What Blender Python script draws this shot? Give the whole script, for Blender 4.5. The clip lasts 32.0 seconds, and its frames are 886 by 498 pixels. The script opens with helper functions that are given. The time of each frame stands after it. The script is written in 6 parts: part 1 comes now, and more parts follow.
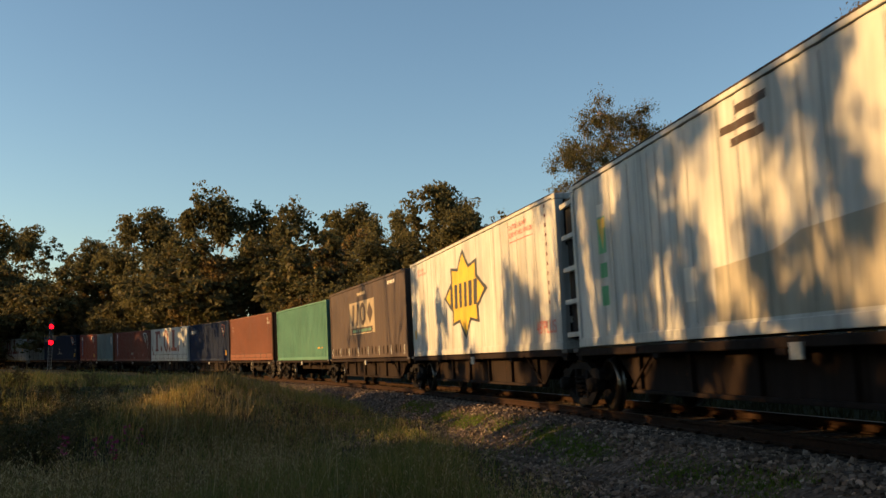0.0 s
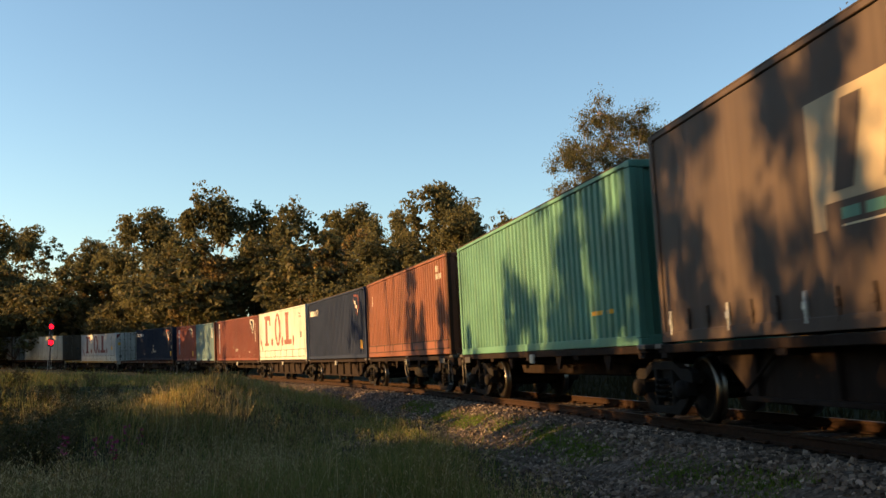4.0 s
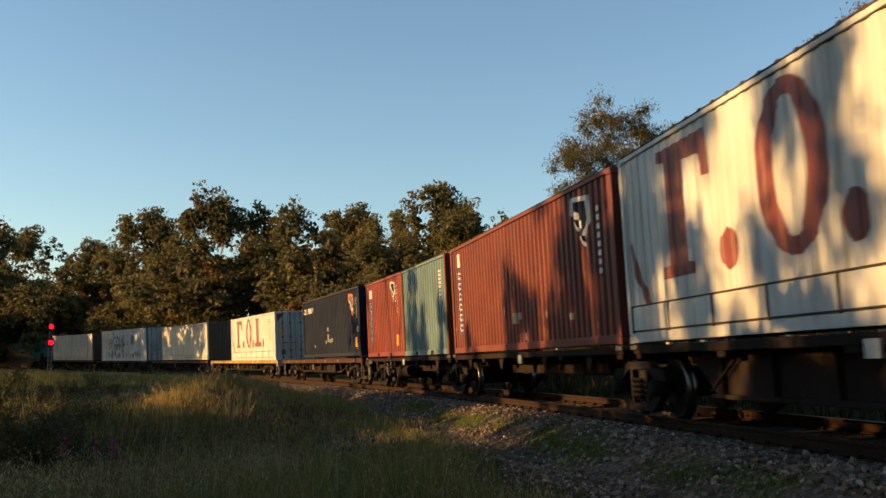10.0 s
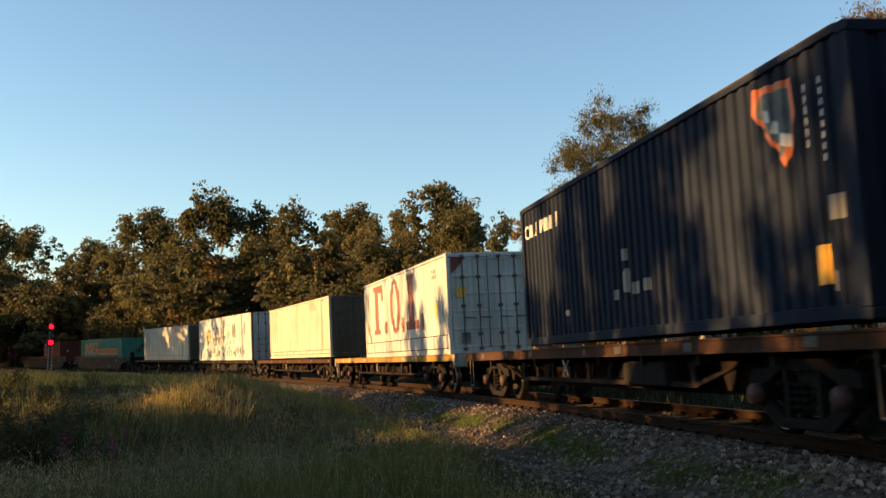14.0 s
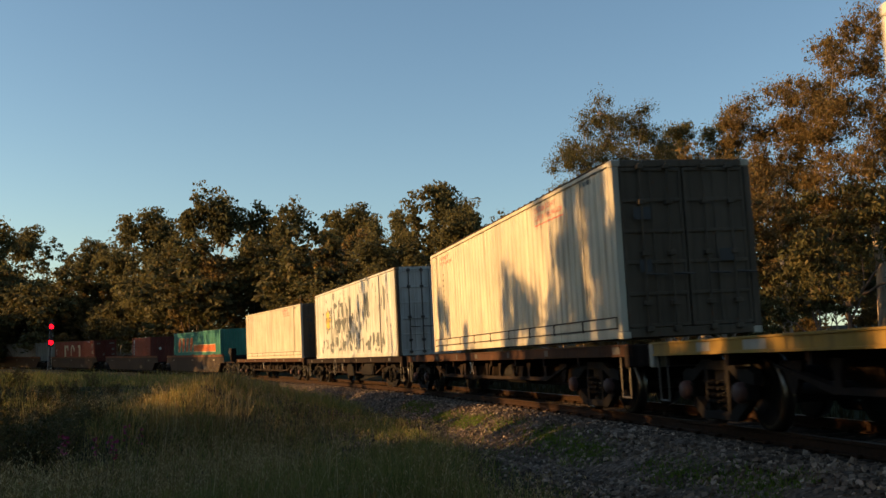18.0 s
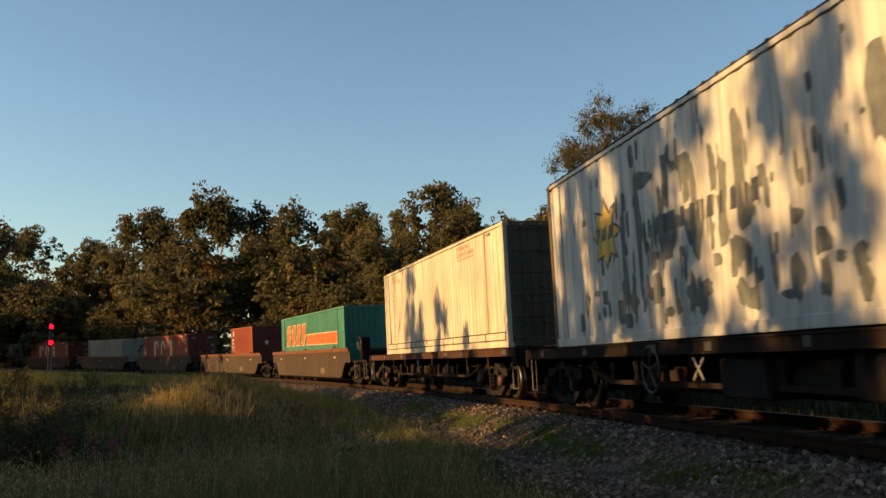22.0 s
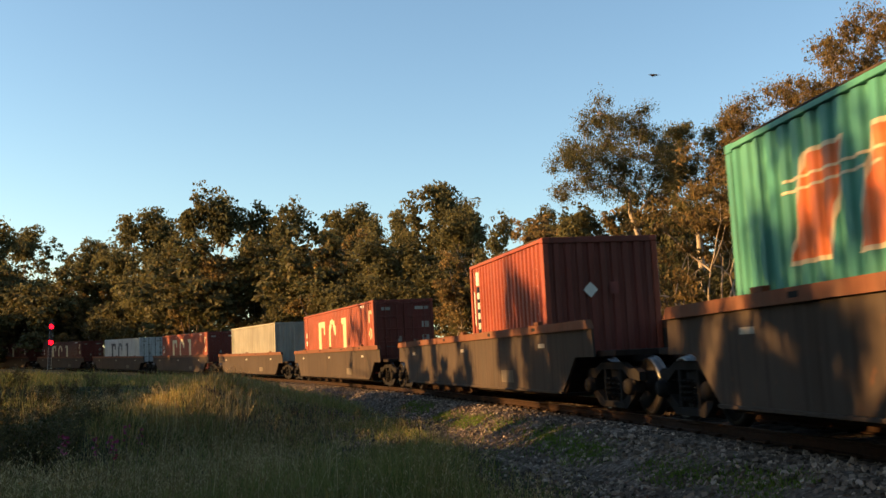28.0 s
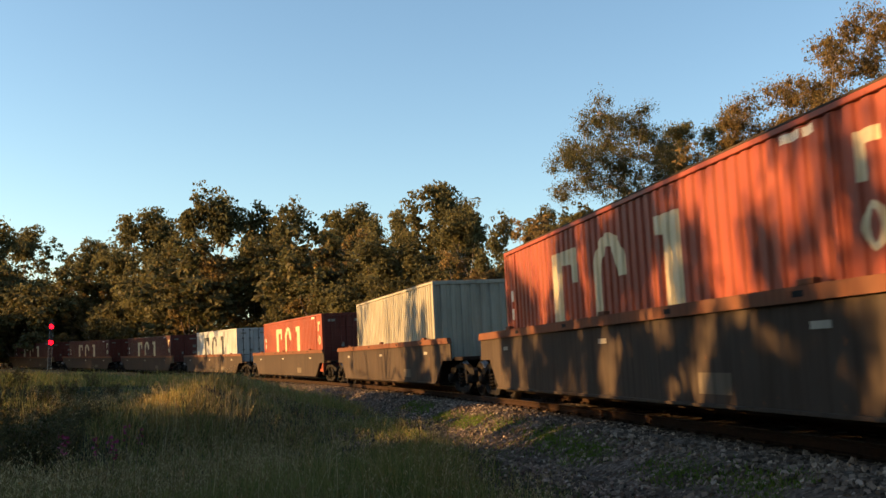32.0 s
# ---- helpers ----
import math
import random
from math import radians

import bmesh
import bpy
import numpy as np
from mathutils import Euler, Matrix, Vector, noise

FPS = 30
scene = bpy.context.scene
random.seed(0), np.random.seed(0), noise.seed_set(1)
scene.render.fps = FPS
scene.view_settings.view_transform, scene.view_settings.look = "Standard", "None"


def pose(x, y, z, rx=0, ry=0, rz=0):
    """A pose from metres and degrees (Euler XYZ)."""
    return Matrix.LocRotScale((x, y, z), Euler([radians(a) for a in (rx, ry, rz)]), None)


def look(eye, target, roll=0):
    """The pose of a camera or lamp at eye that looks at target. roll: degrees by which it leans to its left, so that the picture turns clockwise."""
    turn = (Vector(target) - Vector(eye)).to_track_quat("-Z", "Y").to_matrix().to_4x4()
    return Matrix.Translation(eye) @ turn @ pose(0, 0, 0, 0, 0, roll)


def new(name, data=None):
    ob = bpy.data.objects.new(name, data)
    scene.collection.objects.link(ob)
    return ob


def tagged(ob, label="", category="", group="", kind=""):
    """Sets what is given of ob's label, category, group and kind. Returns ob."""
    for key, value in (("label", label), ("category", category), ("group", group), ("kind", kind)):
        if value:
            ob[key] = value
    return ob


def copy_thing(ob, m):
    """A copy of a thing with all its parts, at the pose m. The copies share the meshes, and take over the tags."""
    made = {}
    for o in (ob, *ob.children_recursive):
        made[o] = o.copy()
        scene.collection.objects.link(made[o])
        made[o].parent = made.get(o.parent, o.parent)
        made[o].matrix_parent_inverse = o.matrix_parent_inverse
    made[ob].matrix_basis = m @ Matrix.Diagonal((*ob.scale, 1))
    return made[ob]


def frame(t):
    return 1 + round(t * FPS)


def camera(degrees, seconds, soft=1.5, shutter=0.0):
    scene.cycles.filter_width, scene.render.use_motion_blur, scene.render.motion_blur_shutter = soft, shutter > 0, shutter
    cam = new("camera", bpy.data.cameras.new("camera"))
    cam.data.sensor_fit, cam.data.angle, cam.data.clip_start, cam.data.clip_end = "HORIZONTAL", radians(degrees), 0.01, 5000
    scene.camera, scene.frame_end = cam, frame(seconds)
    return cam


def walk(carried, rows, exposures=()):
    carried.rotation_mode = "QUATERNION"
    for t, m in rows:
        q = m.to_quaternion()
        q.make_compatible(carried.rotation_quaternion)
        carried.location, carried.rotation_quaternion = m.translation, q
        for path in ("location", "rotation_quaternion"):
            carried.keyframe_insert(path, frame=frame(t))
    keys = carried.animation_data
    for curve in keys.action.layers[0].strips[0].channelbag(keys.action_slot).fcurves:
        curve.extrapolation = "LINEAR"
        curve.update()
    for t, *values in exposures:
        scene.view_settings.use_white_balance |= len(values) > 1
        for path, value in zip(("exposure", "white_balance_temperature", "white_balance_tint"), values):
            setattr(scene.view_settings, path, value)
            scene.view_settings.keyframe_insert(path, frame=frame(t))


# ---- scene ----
# ---------------------------------------------------------------- camera
cam = camera(47.40, 32.0, soft=1.5, shutter=0.3)
EYE = (0.0, 0.0, 0.668)
PITCH = 7.067
VIEW = look(EYE, (0.0, math.cos(radians(PITCH)), 0.668 + math.sin(radians(PITCH))), 0.752)
EXPOSE = ((0, 0.59), (1, 0.62), (2, 0.32), (3, 0.04), (6, 0.13), (7, 0.07), (8, 0.27), (9, 0.3), (10, 0.34), (11, 0.11), (12, 0.06), (14, 0.06), (16.5, 0.53), (18, 0.58), (19, 0.54), (21, 0.59), (22, 0.54), (23, 0.47), (24, 0.32),
          (25, 0.18), (28, 0.0), (29, -0.08), (30, -0.05), (31, 0.06), (32, -0.02))
walk(cam, [(0.0, VIEW), (32.0, VIEW)], exposures=[(t, 1.585 - e, 6400, 8) for t, e in EXPOSE])

# ---------------------------------------------------------------- world, sun
SUN_ELEV, SUN_AZ = 9.0, -94.0          # degrees; azimuth from +y towards +x
world = bpy.data.worlds.new("evening_sky")
scene.world = world
world.use_nodes = True
wn = world.node_tree
sky = wn.nodes.new("ShaderNodeTexSky")
sky.sky_type = "NISHITA"
sky.sun_disc = False
sky.sun_elevation = radians(SUN_ELEV)
sky.sun_rotation = radians(SUN_AZ)
sky.altitude = 100
sky.air_density, sky.dust_density, sky.ozone_density = 1.0, 0.4, 1.7
wn.links.new(sky.outputs[0], wn.nodes["Background"].inputs[0])
wn.nodes["Background"].inputs[1].default_value = 0.10
sun = new("sun", bpy.data.lights.new("sun", "SUN"))
sun.data.energy, sun.data.angle, sun.data.color = 5.5, radians(0.55), (1.0, 0.56, 0.20)
az, el = radians(SUN_AZ), radians(SUN_ELEV)
TO_SUN = Vector((math.sin(az) * math.cos(el), math.cos(az) * math.cos(el), math.sin(el)))
sun.matrix_basis = look(TO_SUN * 200, (0, 0, 0))

# ---------------------------------------------------------------- the line of the track
GRADE, CANT, RAIL_Z = 0.00423, radians(3.80), 0.14
_g = np.arange(-420.0, 460.0, 0.5)


def _heading(s):
    c = np.clip(s, -30.0, 150.0)
    h = 0.20602 + 0.0043142 * c + 1.19434e-5 * c ** 2 / 2 - 4.5511e-7 * c ** 3 / 6
    k = 0.0043142 + 1.19434e-5 * c - 4.5511e-7 * c ** 2 / 2
    return h + k * (s - c)


_th = _heading(_g)
_cx = np.concatenate([[0], np.cumsum(-np.sin((_th[1:] + _th[:-1]) / 2) * 0.5)])
_cy = np.concatenate([[0], np.cumsum(np.cos((_th[1:] + _th[:-1]) / 2) * 0.5)])
_cx += 2.8964 - np.interp(0, _g, _cx)
_cy += 22.3808 - np.interp(0, _g, _cy)


def line(s):
    """Centre of the track s metres up the line: x, y, heading."""
    return float(np.interp(s, _g, _cx)), float(np.interp(s, _g, _cy)), float(np.interp(s, _g, _th))


def on_track(s, length=0.0):
    """Pose at rail height: +x towards the running direction, -y the inside of the curve. length: between the pivots."""
    if length > 0:
        a, b = line(s - length / 2), line(s + length / 2)
        x, y = (a[0] + b[0]) / 2, (a[1] + b[1]) / 2
        h = math.atan2(b[0] - a[0], b[1] - a[1]) * -1
    else:
        x, y, h = line(s)
    return (Matrix.Translation((x, y, GRADE * s)) @ Matrix.Rotation(h - math.pi / 2, 4, "Z")
            @ Matrix.Rotation(math.atan(GRADE), 4, "Y") @ Matrix.Rotation(CANT, 4, "X") @ Matrix.Translation((0, 0, RAIL_Z)))


def run(t):
    """How far the train has run after t seconds."""
    q = t / 32.0
    return (((((-94.3593 * q + 229.2827) * q - 180.7876) * q + 42.8612) * q - 6.8025) * q + 272.785) * q


def off_line(x, y):
    """Nearest place on the line for arrays of points: s, and the distance, positive on the inside of the curve."""
    x, y = np.asarray(x, float), np.asarray(y, float)
    k = np.arange(0, len(_g), 4)
    best = np.full(x.shape, 1e9)
    bi = np.zeros(x.shape, int)
    for i in k:
        d2 = (x - _cx[i]) ** 2 + (y - _cy[i]) ** 2
        m = d2 < best
        best[m], bi[m] = d2[m], i
    th = _th[bi]
    rx, ry = x - _cx[bi], y - _cy[bi]
    return _g[bi] + (-np.sin(th) * rx + np.cos(th) * ry), -np.cos(th) * rx - np.sin(th) * ry


def smooth(a, b, v):
    q = np.clip((v - a) / (b - a), 0, 1)
    return q * q * (3 - 2 * q)


def ground_z(x, y):
    """Height of the ground: cess beside the ballast, a grassy rise inside the curve, a bank beyond the train."""
    x, y = np.asarray(x, float), np.asarray(y, float)
    s, d = off_line(x, y)
    base = GRADE * np.clip(s, -60, 160)
    inner = -0.62 - 0.12 * smooth(3, 6, d)
    rise = smooth(2.9, 6.5, d) * smooth(15, 29, y) * 0.87
    outer = -0.45 + 2.7 * smooth(4, 16, -d) + 2.4 * smooth(16, 45, -d) + 4.0 * smooth(45, 160, -d)
    along = np.exp(-((y - 21.5) / 6.0) ** 4)
    hollow = -0.5 * np.exp(-((x + 9.0) / 2.0) ** 2 - ((y - 23.5) / 5.0) ** 2) + 0.44 * np.exp(-((x + 5.6) / 0.75) ** 2) * along - 0.40 * np.exp(-((x + 2.9) / 1.1) ** 2) * along
    z = np.where(d > 0, inner + rise + hollow, outer)
    wob = 0.10 * np.sin(x * 0.55 + 1.3 * np.sin(y * 0.31)) * np.sin(y * 0.47 + 0.7) + 0.05 * np.sin(x * 1.7 + y * 1.3) * np.sin(y * 1.9 - x)
    return base + z + wob * smooth(3.6, 6.5, np.abs(d))


# ---------------------------------------------------------------- materials
def nodes_of(name):
    m = bpy.data.materials.new(name)
    m.use_nodes = True
    nt = m.node_tree
    return m, nt, nt.nodes["Principled BSDF"]


def node(nt, kind, **inputs):
    n = nt.nodes.new(kind)
    for k, v in inputs.items():
        n.inputs[k].default_value = v
    return n


def ramp(nt, fac, stops):
    r = nt.nodes.new("ShaderNodeValToRGB")
    el_ = r.color_ramp.elements
    while len(el_) < len(stops):
        el_.new(0.5)
    for e, (p, c) in zip(el_, stops):
        e.position, e.color = p, (*c, 1) if len(c) == 3 else c
    nt.links.new(fac, r.inputs[0])
    return r


def mix(nt, fac, a, b, kind="MIX"):
    m = nt.nodes.new("ShaderNodeMix")
    m.data_type, m.blend_type = "RGBA", kind
    for sock, v in ((m.inputs[0], fac), (m.inputs[6], a), (m.inputs[7], b)):
        if hasattr(v, "is_linked"):
            nt.links.new(v, sock)
        elif isinstance(v, (int, float)):
            sock.default_value = v
        else:
            sock.default_value = (*v, 1)
    return m.outputs[2]


def noise_tex(nt, scale, detail=4.0, stretch=(1, 1, 1), rough=0.55, space="Object"):
    tc = nt.nodes.new("ShaderNodeTexCoord")
    mp = nt.nodes.new("ShaderNodeMapping")
    mp.inputs["Scale"].default_value = stretch
    nt.links.new(tc.outputs[space], mp.inputs[0])
    n = node(nt, "ShaderNodeTexNoise", Scale=scale, Detail=detail, Roughness=rough)
    nt.links.new(mp.outputs[0], n.inputs["Vector"])
    return n.outputs["Fac"]


def bump(nt, bsdf, fac, strength, dist=0.02):
    b = node(nt, "ShaderNodeBump", Strength=strength, Distance=dist)
    nt.links.new(fac, b.inputs["Height"])
    nt.links.new(b.outputs[0], bsdf.inputs["Normal"])


def paint(name, colour, rough=0.5, grime=0.35, rust=0.1, grime_colour=(0.09, 0.07, 0.05), metal=0.0):
    """Weathered paint on steel: faded patches, rain streaks, rust spots."""
    m, nt, b = nodes_of(name)
    fade = noise_tex(nt, 0.7, 5)
    streak = noise_tex(nt, 3.0, 5, (1, 1, 0.09))
    spots = noise_tex(nt, 7.0, 6, (1, 1, 0.5), 0.7)
    fine = noise_tex(nt, 60.0, 3)
    lo = tuple(v * 0.78 for v in colour)
    hi = tuple(min(1, v * 1.14 + 0.01) for v in colour)
    c = ramp(nt, fade, [(0.3, lo), (0.7, hi)]).outputs[0]
    g = ramp(nt, streak, [(0.45, (0, 0, 0)), (0.75, (grime,) * 3)]).outputs[0]
    c = mix(nt, g, c, grime_colour)
    runs = ramp(nt, noise_tex(nt, 13.0, 4, (1, 1, 0.035)), [(0.48, (0, 0, 0)), (0.72, (min(1, 0.25 + grime),) * 3)]).outputs[0]
    c = mix(nt, runs, c, tuple(v * 0.45 + w * 0.1 for v, w in zip(colour, grime_colour)))
    r = ramp(nt, spots, [(0.66 - 0.1 * rust, (0, 0, 0)), (0.72, (min(1, rust * 3),) * 3)]).outputs[0]
    c = mix(nt, r, c, (0.16, 0.06, 0.025))
    nt.links.new(c, b.inputs["Base Color"])
    rr = ramp(nt, fade, [(0.2, (rough * 0.8,) * 3), (0.8, (min(1, rough * 1.25),) * 3)]).outputs[0]
    nt.links.new(rr, b.inputs["Roughness"])
    b.inputs["Metallic"].default_value = metal
    b.inputs["Specular IOR Level"].default_value = 0.2 if rough < 0.7 else 0.06
    bump(nt, b, fine, 0.06, 0.01)
    return m


def plain(name, colour, rough=0.6, metal=0.0, vary=0.15, scale=6.0, relief=0.15):
    m, nt, b = nodes_of(name)
    f = noise_tex(nt, scale, 6)
    c = ramp(nt, f, [(0.3, tuple(v * (1 - vary) for v in colour)), (0.7, tuple(min(1, v * (1 + vary)) for v in colour))]).outputs[0]
    nt.links.new(c, b.inputs["Base Color"])
    b.inputs["Roughness"].default_value = rough
    b.inputs["Metallic"].default_value = metal
    b.inputs["Specular IOR Level"].default_value = 0.4 if rough < 0.7 else 0.12
    bump(nt, b, noise_tex(nt, scale * 8, 4), relief, 0.01)
    return m


def islands(name, stops, rough=0.9, trans=0.0):
    """Stuff of many pieces, each with its own tone."""
    m, nt, b = nodes_of(name)
    g = nt.nodes.new("ShaderNodeNewGeometry")
    c = ramp(nt, g.outputs["Random Per Island"], stops).outputs[0]
    f = noise_tex(nt, 0.35, 3)
    c = mix(nt, 0.55, c, ramp(nt, f, [(0.35, (0.45, 0.45, 0.4)), (0.65, (1, 1, 1))]).outputs[0], "MULTIPLY")
    nt.links.new(c, b.inputs["Base Color"])
    b.inputs["Roughness"].default_value = rough
    b.inputs["Specular IOR Level"].default_value = 0.12
    if trans:
        t = nt.nodes.new("ShaderNodeBsdfTranslucent")
        nt.links.new(c, t.inputs[0])
        mx = nt.nodes.new("ShaderNodeMixShader")
        mx.inputs[0].default_value = trans
        nt.links.new(b.outputs[0], mx.inputs[1])
        nt.links.new(t.outputs[0], mx.inputs[2])
        nt.links.new(mx.outputs[0], nt.nodes["Material Output"].inputs[0])
    return m


M = {}
M["white"] = paint("white_paint", (0.44, 0.44, 0.41), 0.5, 0.42, 0.05)
M["offwhite"] = paint("off_white_paint", (0.455, 0.455, 0.42), 0.5, 0.42, 0.07)
M["cream"] = paint("cream_paint", (0.47, 0.425, 0.33), 0.55, 0.42, 0.08)
M["greycream"] = paint("grey_cream_paint", (0.30, 0.275, 0.215), 0.6, 0.3, 0.1)
M["umber"] = paint("brown_curtain", (0.05, 0.033, 0.025), 0.65, 0.2, 0.0)
M["green"] = paint("green_paint", (0.075, 0.19, 0.135), 0.5, 0.18, 0.03)
M["orange"] = paint("orange_brown_paint", (0.15, 0.048, 0.023), 0.6, 0.3, 0.2)
M["navy"] = paint("navy_paint", (0.012, 0.020, 0.046), 0.75, 0.2, 0.05, (0.04, 0.04, 0.045))
M["slate"] = paint("dark_slate_paint", (0.010, 0.0155, 0.031), 0.75, 0.25, 0.05, (0.035, 0.035, 0.035))
M["redbrown"] = paint("red_brown_paint", (0.12, 0.025, 0.015), 0.55, 0.25, 0.1)
M["red"] = paint("red_paint", (0.165, 0.031, 0.018), 0.5, 0.22, 0.08)
M["brick"] = paint("orange_red_paint", (0.23, 0.045, 0.02), 0.5, 0.2, 0.06)
M["darkred"] = paint("dark_red_paint", (0.075, 0.015, 0.010), 0.55, 0.25, 0.1)
M["seafoam"] = paint("pale_blue_green_paint", (0.095, 0.16, 0.17), 0.55, 0.3, 0.15)
M["teal"] = paint("teal_green_paint", (0.05, 0.2, 0.145), 0.45, 0.2, 0.05)
M["scuffed"] = paint("scuffed_brown_grey_doors", (0.10, 0.08, 0.058), 0.7, 0.5, 0.25)
M["sill"] = paint("rusty_orange_brown_sill", (0.05, 0.022, 0.011), 0.75, 0.5, 0.4, (0.04, 0.03, 0.025))
M["oldsteel"] = plain("dull_grimy_steel", (0.07, 0.062, 0.054), 0.6, 0.4, 0.3, 15)
# rusty brown taken near black: the underframe's shade is put into the colour
M["wagon"] = paint("rusty_brown_with_shade", (0.014, 0.008, 0.0055), 0.85, 0.5, 0.2, (0.014, 0.010, 0.008))
M["well"] = paint("dusty_brown_grey_steel", (0.047, 0.033, 0.024), 0.8, 0.55, 0.2, (0.05, 0.042, 0.034))
M["rim"] = paint("orange_brown_chord", (0.125, 0.048, 0.024), 0.7, 0.35, 0.2)
M["yellow"] = paint("yellow_sill_paint", (0.24, 0.14, 0.02), 0.6, 0.35, 0.15)
M["patch"] = paint("white_patch", (0.27, 0.245, 0.2), 0.6, 0.3, 0.05)
M["bogie"] = paint("black_bogie_grime", (0.011, 0.009, 0.0078), 0.85, 0.4, 0.1, (0.016, 0.012, 0.009))
M["pink"] = paint("faded_red_box_cover", (0.06, 0.028, 0.024), 0.6, 0.3, 0.1)
M["tread"] = plain("polished_wheel_tread", (0.12, 0.11, 0.10), 0.28, 1.0, 0.2, 20, 0.05)
M["wheel"] = plain("wheel_steel", (0.018, 0.014, 0.012), 0.7, 0.3, 0.3, 8, 0.2)
M["railtop"] = plain("polished_rail_head", (0.13, 0.095, 0.065), 0.45, 1.0, 0.2, 3, 0.05)
M["railside"] = plain("rusty_rail_web", (0.024, 0.012, 0.0065), 0.85, 0.2, 0.35, 12, 0.3)
M["sleeper"] = plain("weathered_sleeper", (0.03, 0.022, 0.017), 0.9, 0.0, 0.4, 9, 0.5)
M["ink"] = plain("dark_ink", (0.03, 0.032, 0.035), 0.5, 0, 0.2)
M["logo_red"] = plain("faded_red_lettering", (0.135, 0.024, 0.017), 0.55, 0, 0.25, 3)
M["logo_white"] = plain("white_lettering", (0.55, 0.52, 0.45), 0.5, 0, 0.1, 3)
M["stencil"] = plain("worn_white_stencil", (0.30, 0.28, 0.24), 0.6, 0, 0.35, 9)
M["logo_cream"] = plain("pale_yellow_lettering", (0.5, 0.41, 0.25), 0.5, 0, 0.12, 3)
M["logo_yellow"] = plain("yellow_emblem", (0.46, 0.31, 0.02), 0.5, 0, 0.15, 2)
M["logo_orange"] = plain("orange_emblem", (0.5, 0.12, 0.025), 0.5, 0, 0.15, 2)
M["logo_blue"] = plain("blue_lettering", (0.035, 0.045, 0.11), 0.5, 0, 0.15, 3)
M["logo_green"] = plain("green_lettering", (0.05, 0.26, 0.10), 0.5, 0, 0.15, 3)
M["grimeline"] = plain("dirty_dark_joint", (0.05, 0.037, 0.027), 0.85, 0, 0.4, 9)
M["tan"] = plain("faded_tan_panel", (0.25, 0.20, 0.125), 0.6, 0, 0.2, 2)
M["logo_rose"] = plain("worn_red_stencil", (0.45, 0.10, 0.08), 0.6, 0, 0.3, 9)
M["primer"] = plain("bare_grey_primer", (0.11, 0.12, 0.115), 0.7, 0, 0.25, 5)
M["sticker"] = plain("orange_placard", (0.62, 0.33, 0.03), 0.5, 0, 0.1)
# near-black that paints the shade inside openings, pockets and holes
M["dark"] = plain("opening_shade_black", (0.012, 0.012, 0.012), 0.9, 0, 0.2)
M["rubber"] = plain("black_rubber", (0.02, 0.02, 0.02), 0.7, 0, 0.2)
M["galv"] = plain("galvanised_steel", (0.42, 0.42, 0.40), 0.45, 0.7, 0.2, 20)
M["bark"] = plain("smooth_gum_bark", (0.27, 0.215, 0.165), 0.85, 0, 0.35, 2.5, 0.35)
M["bark_dark"] = plain("dark_gum_bark", (0.14, 0.10, 0.075), 0.9, 0, 0.4, 3.5, 0.6)
# ---------------------------------------------------------------- mesh helpers
def mesh_of(name, verts, faces, mats=(), smooth_=False, slots=None):
    me = bpy.data.meshes.new(name)
    me.from_pydata(verts, [], faces)
    for m in mats:
        me.materials.append(m)
    if slots is not None:
        me.polygons.foreach_set("material_index", slots)
    if smooth_:
        me.polygons.foreach_set("use_smooth", [True] * len(me.polygons))
    me.update()
    return me


def child(name, me, parent, m=None, label=""):
    ob = new(name, me)
    ob.parent = parent
    if m is not None:
        ob.matrix_basis = m
    if label:
        ob["label"] = label
    return ob


def part(name, bm, material, parent, label="", m=None):
    """Links a bmesh as one mesh object under a thing or a part."""
    me = bpy.data.meshes.new(name)
    bmesh.ops.recalc_face_normals(bm, faces=bm.faces)
    bm.to_mesh(me)
    bm.free()
    for q in (material if isinstance(material, (list, tuple)) else [material]):
        me.materials.append(q)
    return child(name, me, parent, m, label)


def box(bm, x0, x1, y0, y1, z0, z1, bevel=0.0, slot=0):
    vs = [bm.verts.new((x, y, z)) for x in (x0, x1) for y in (y0, y1) for z in (z0, z1)]
    fs = [(0, 1, 3, 2), (4, 6, 7, 5), (0, 4, 5, 1), (2, 3, 7, 6), (0, 2, 6, 4), (1, 5, 7, 3)]
    out = [bm.faces.new([vs[i] for i in f]) for f in fs]
    for f in out:
        f.material_index = slot
    if bevel:
        es = list({e for f in out for e in f.edges})
        bmesh.ops.bevel(bm, geom=es, offset=bevel, segments=1, affect="EDGES", clamp_overlap=True)


def prism(bm, poly, y0, y1, slot=0):
    """A polygon in x, z given thickness along y."""
    a = [bm.verts.new((x, y0, z)) for x, z in poly]
    b = [bm.verts.new((x, y1, z)) for x, z in poly]
    fs = [bm.faces.new(a), bm.faces.new(b[::-1])]
    n = len(poly)
    for i in range(n):
        fs.append(bm.faces.new((a[i], b[i], b[(i + 1) % n], a[(i + 1) % n])))
    for f in fs:
        f.material_index = slot


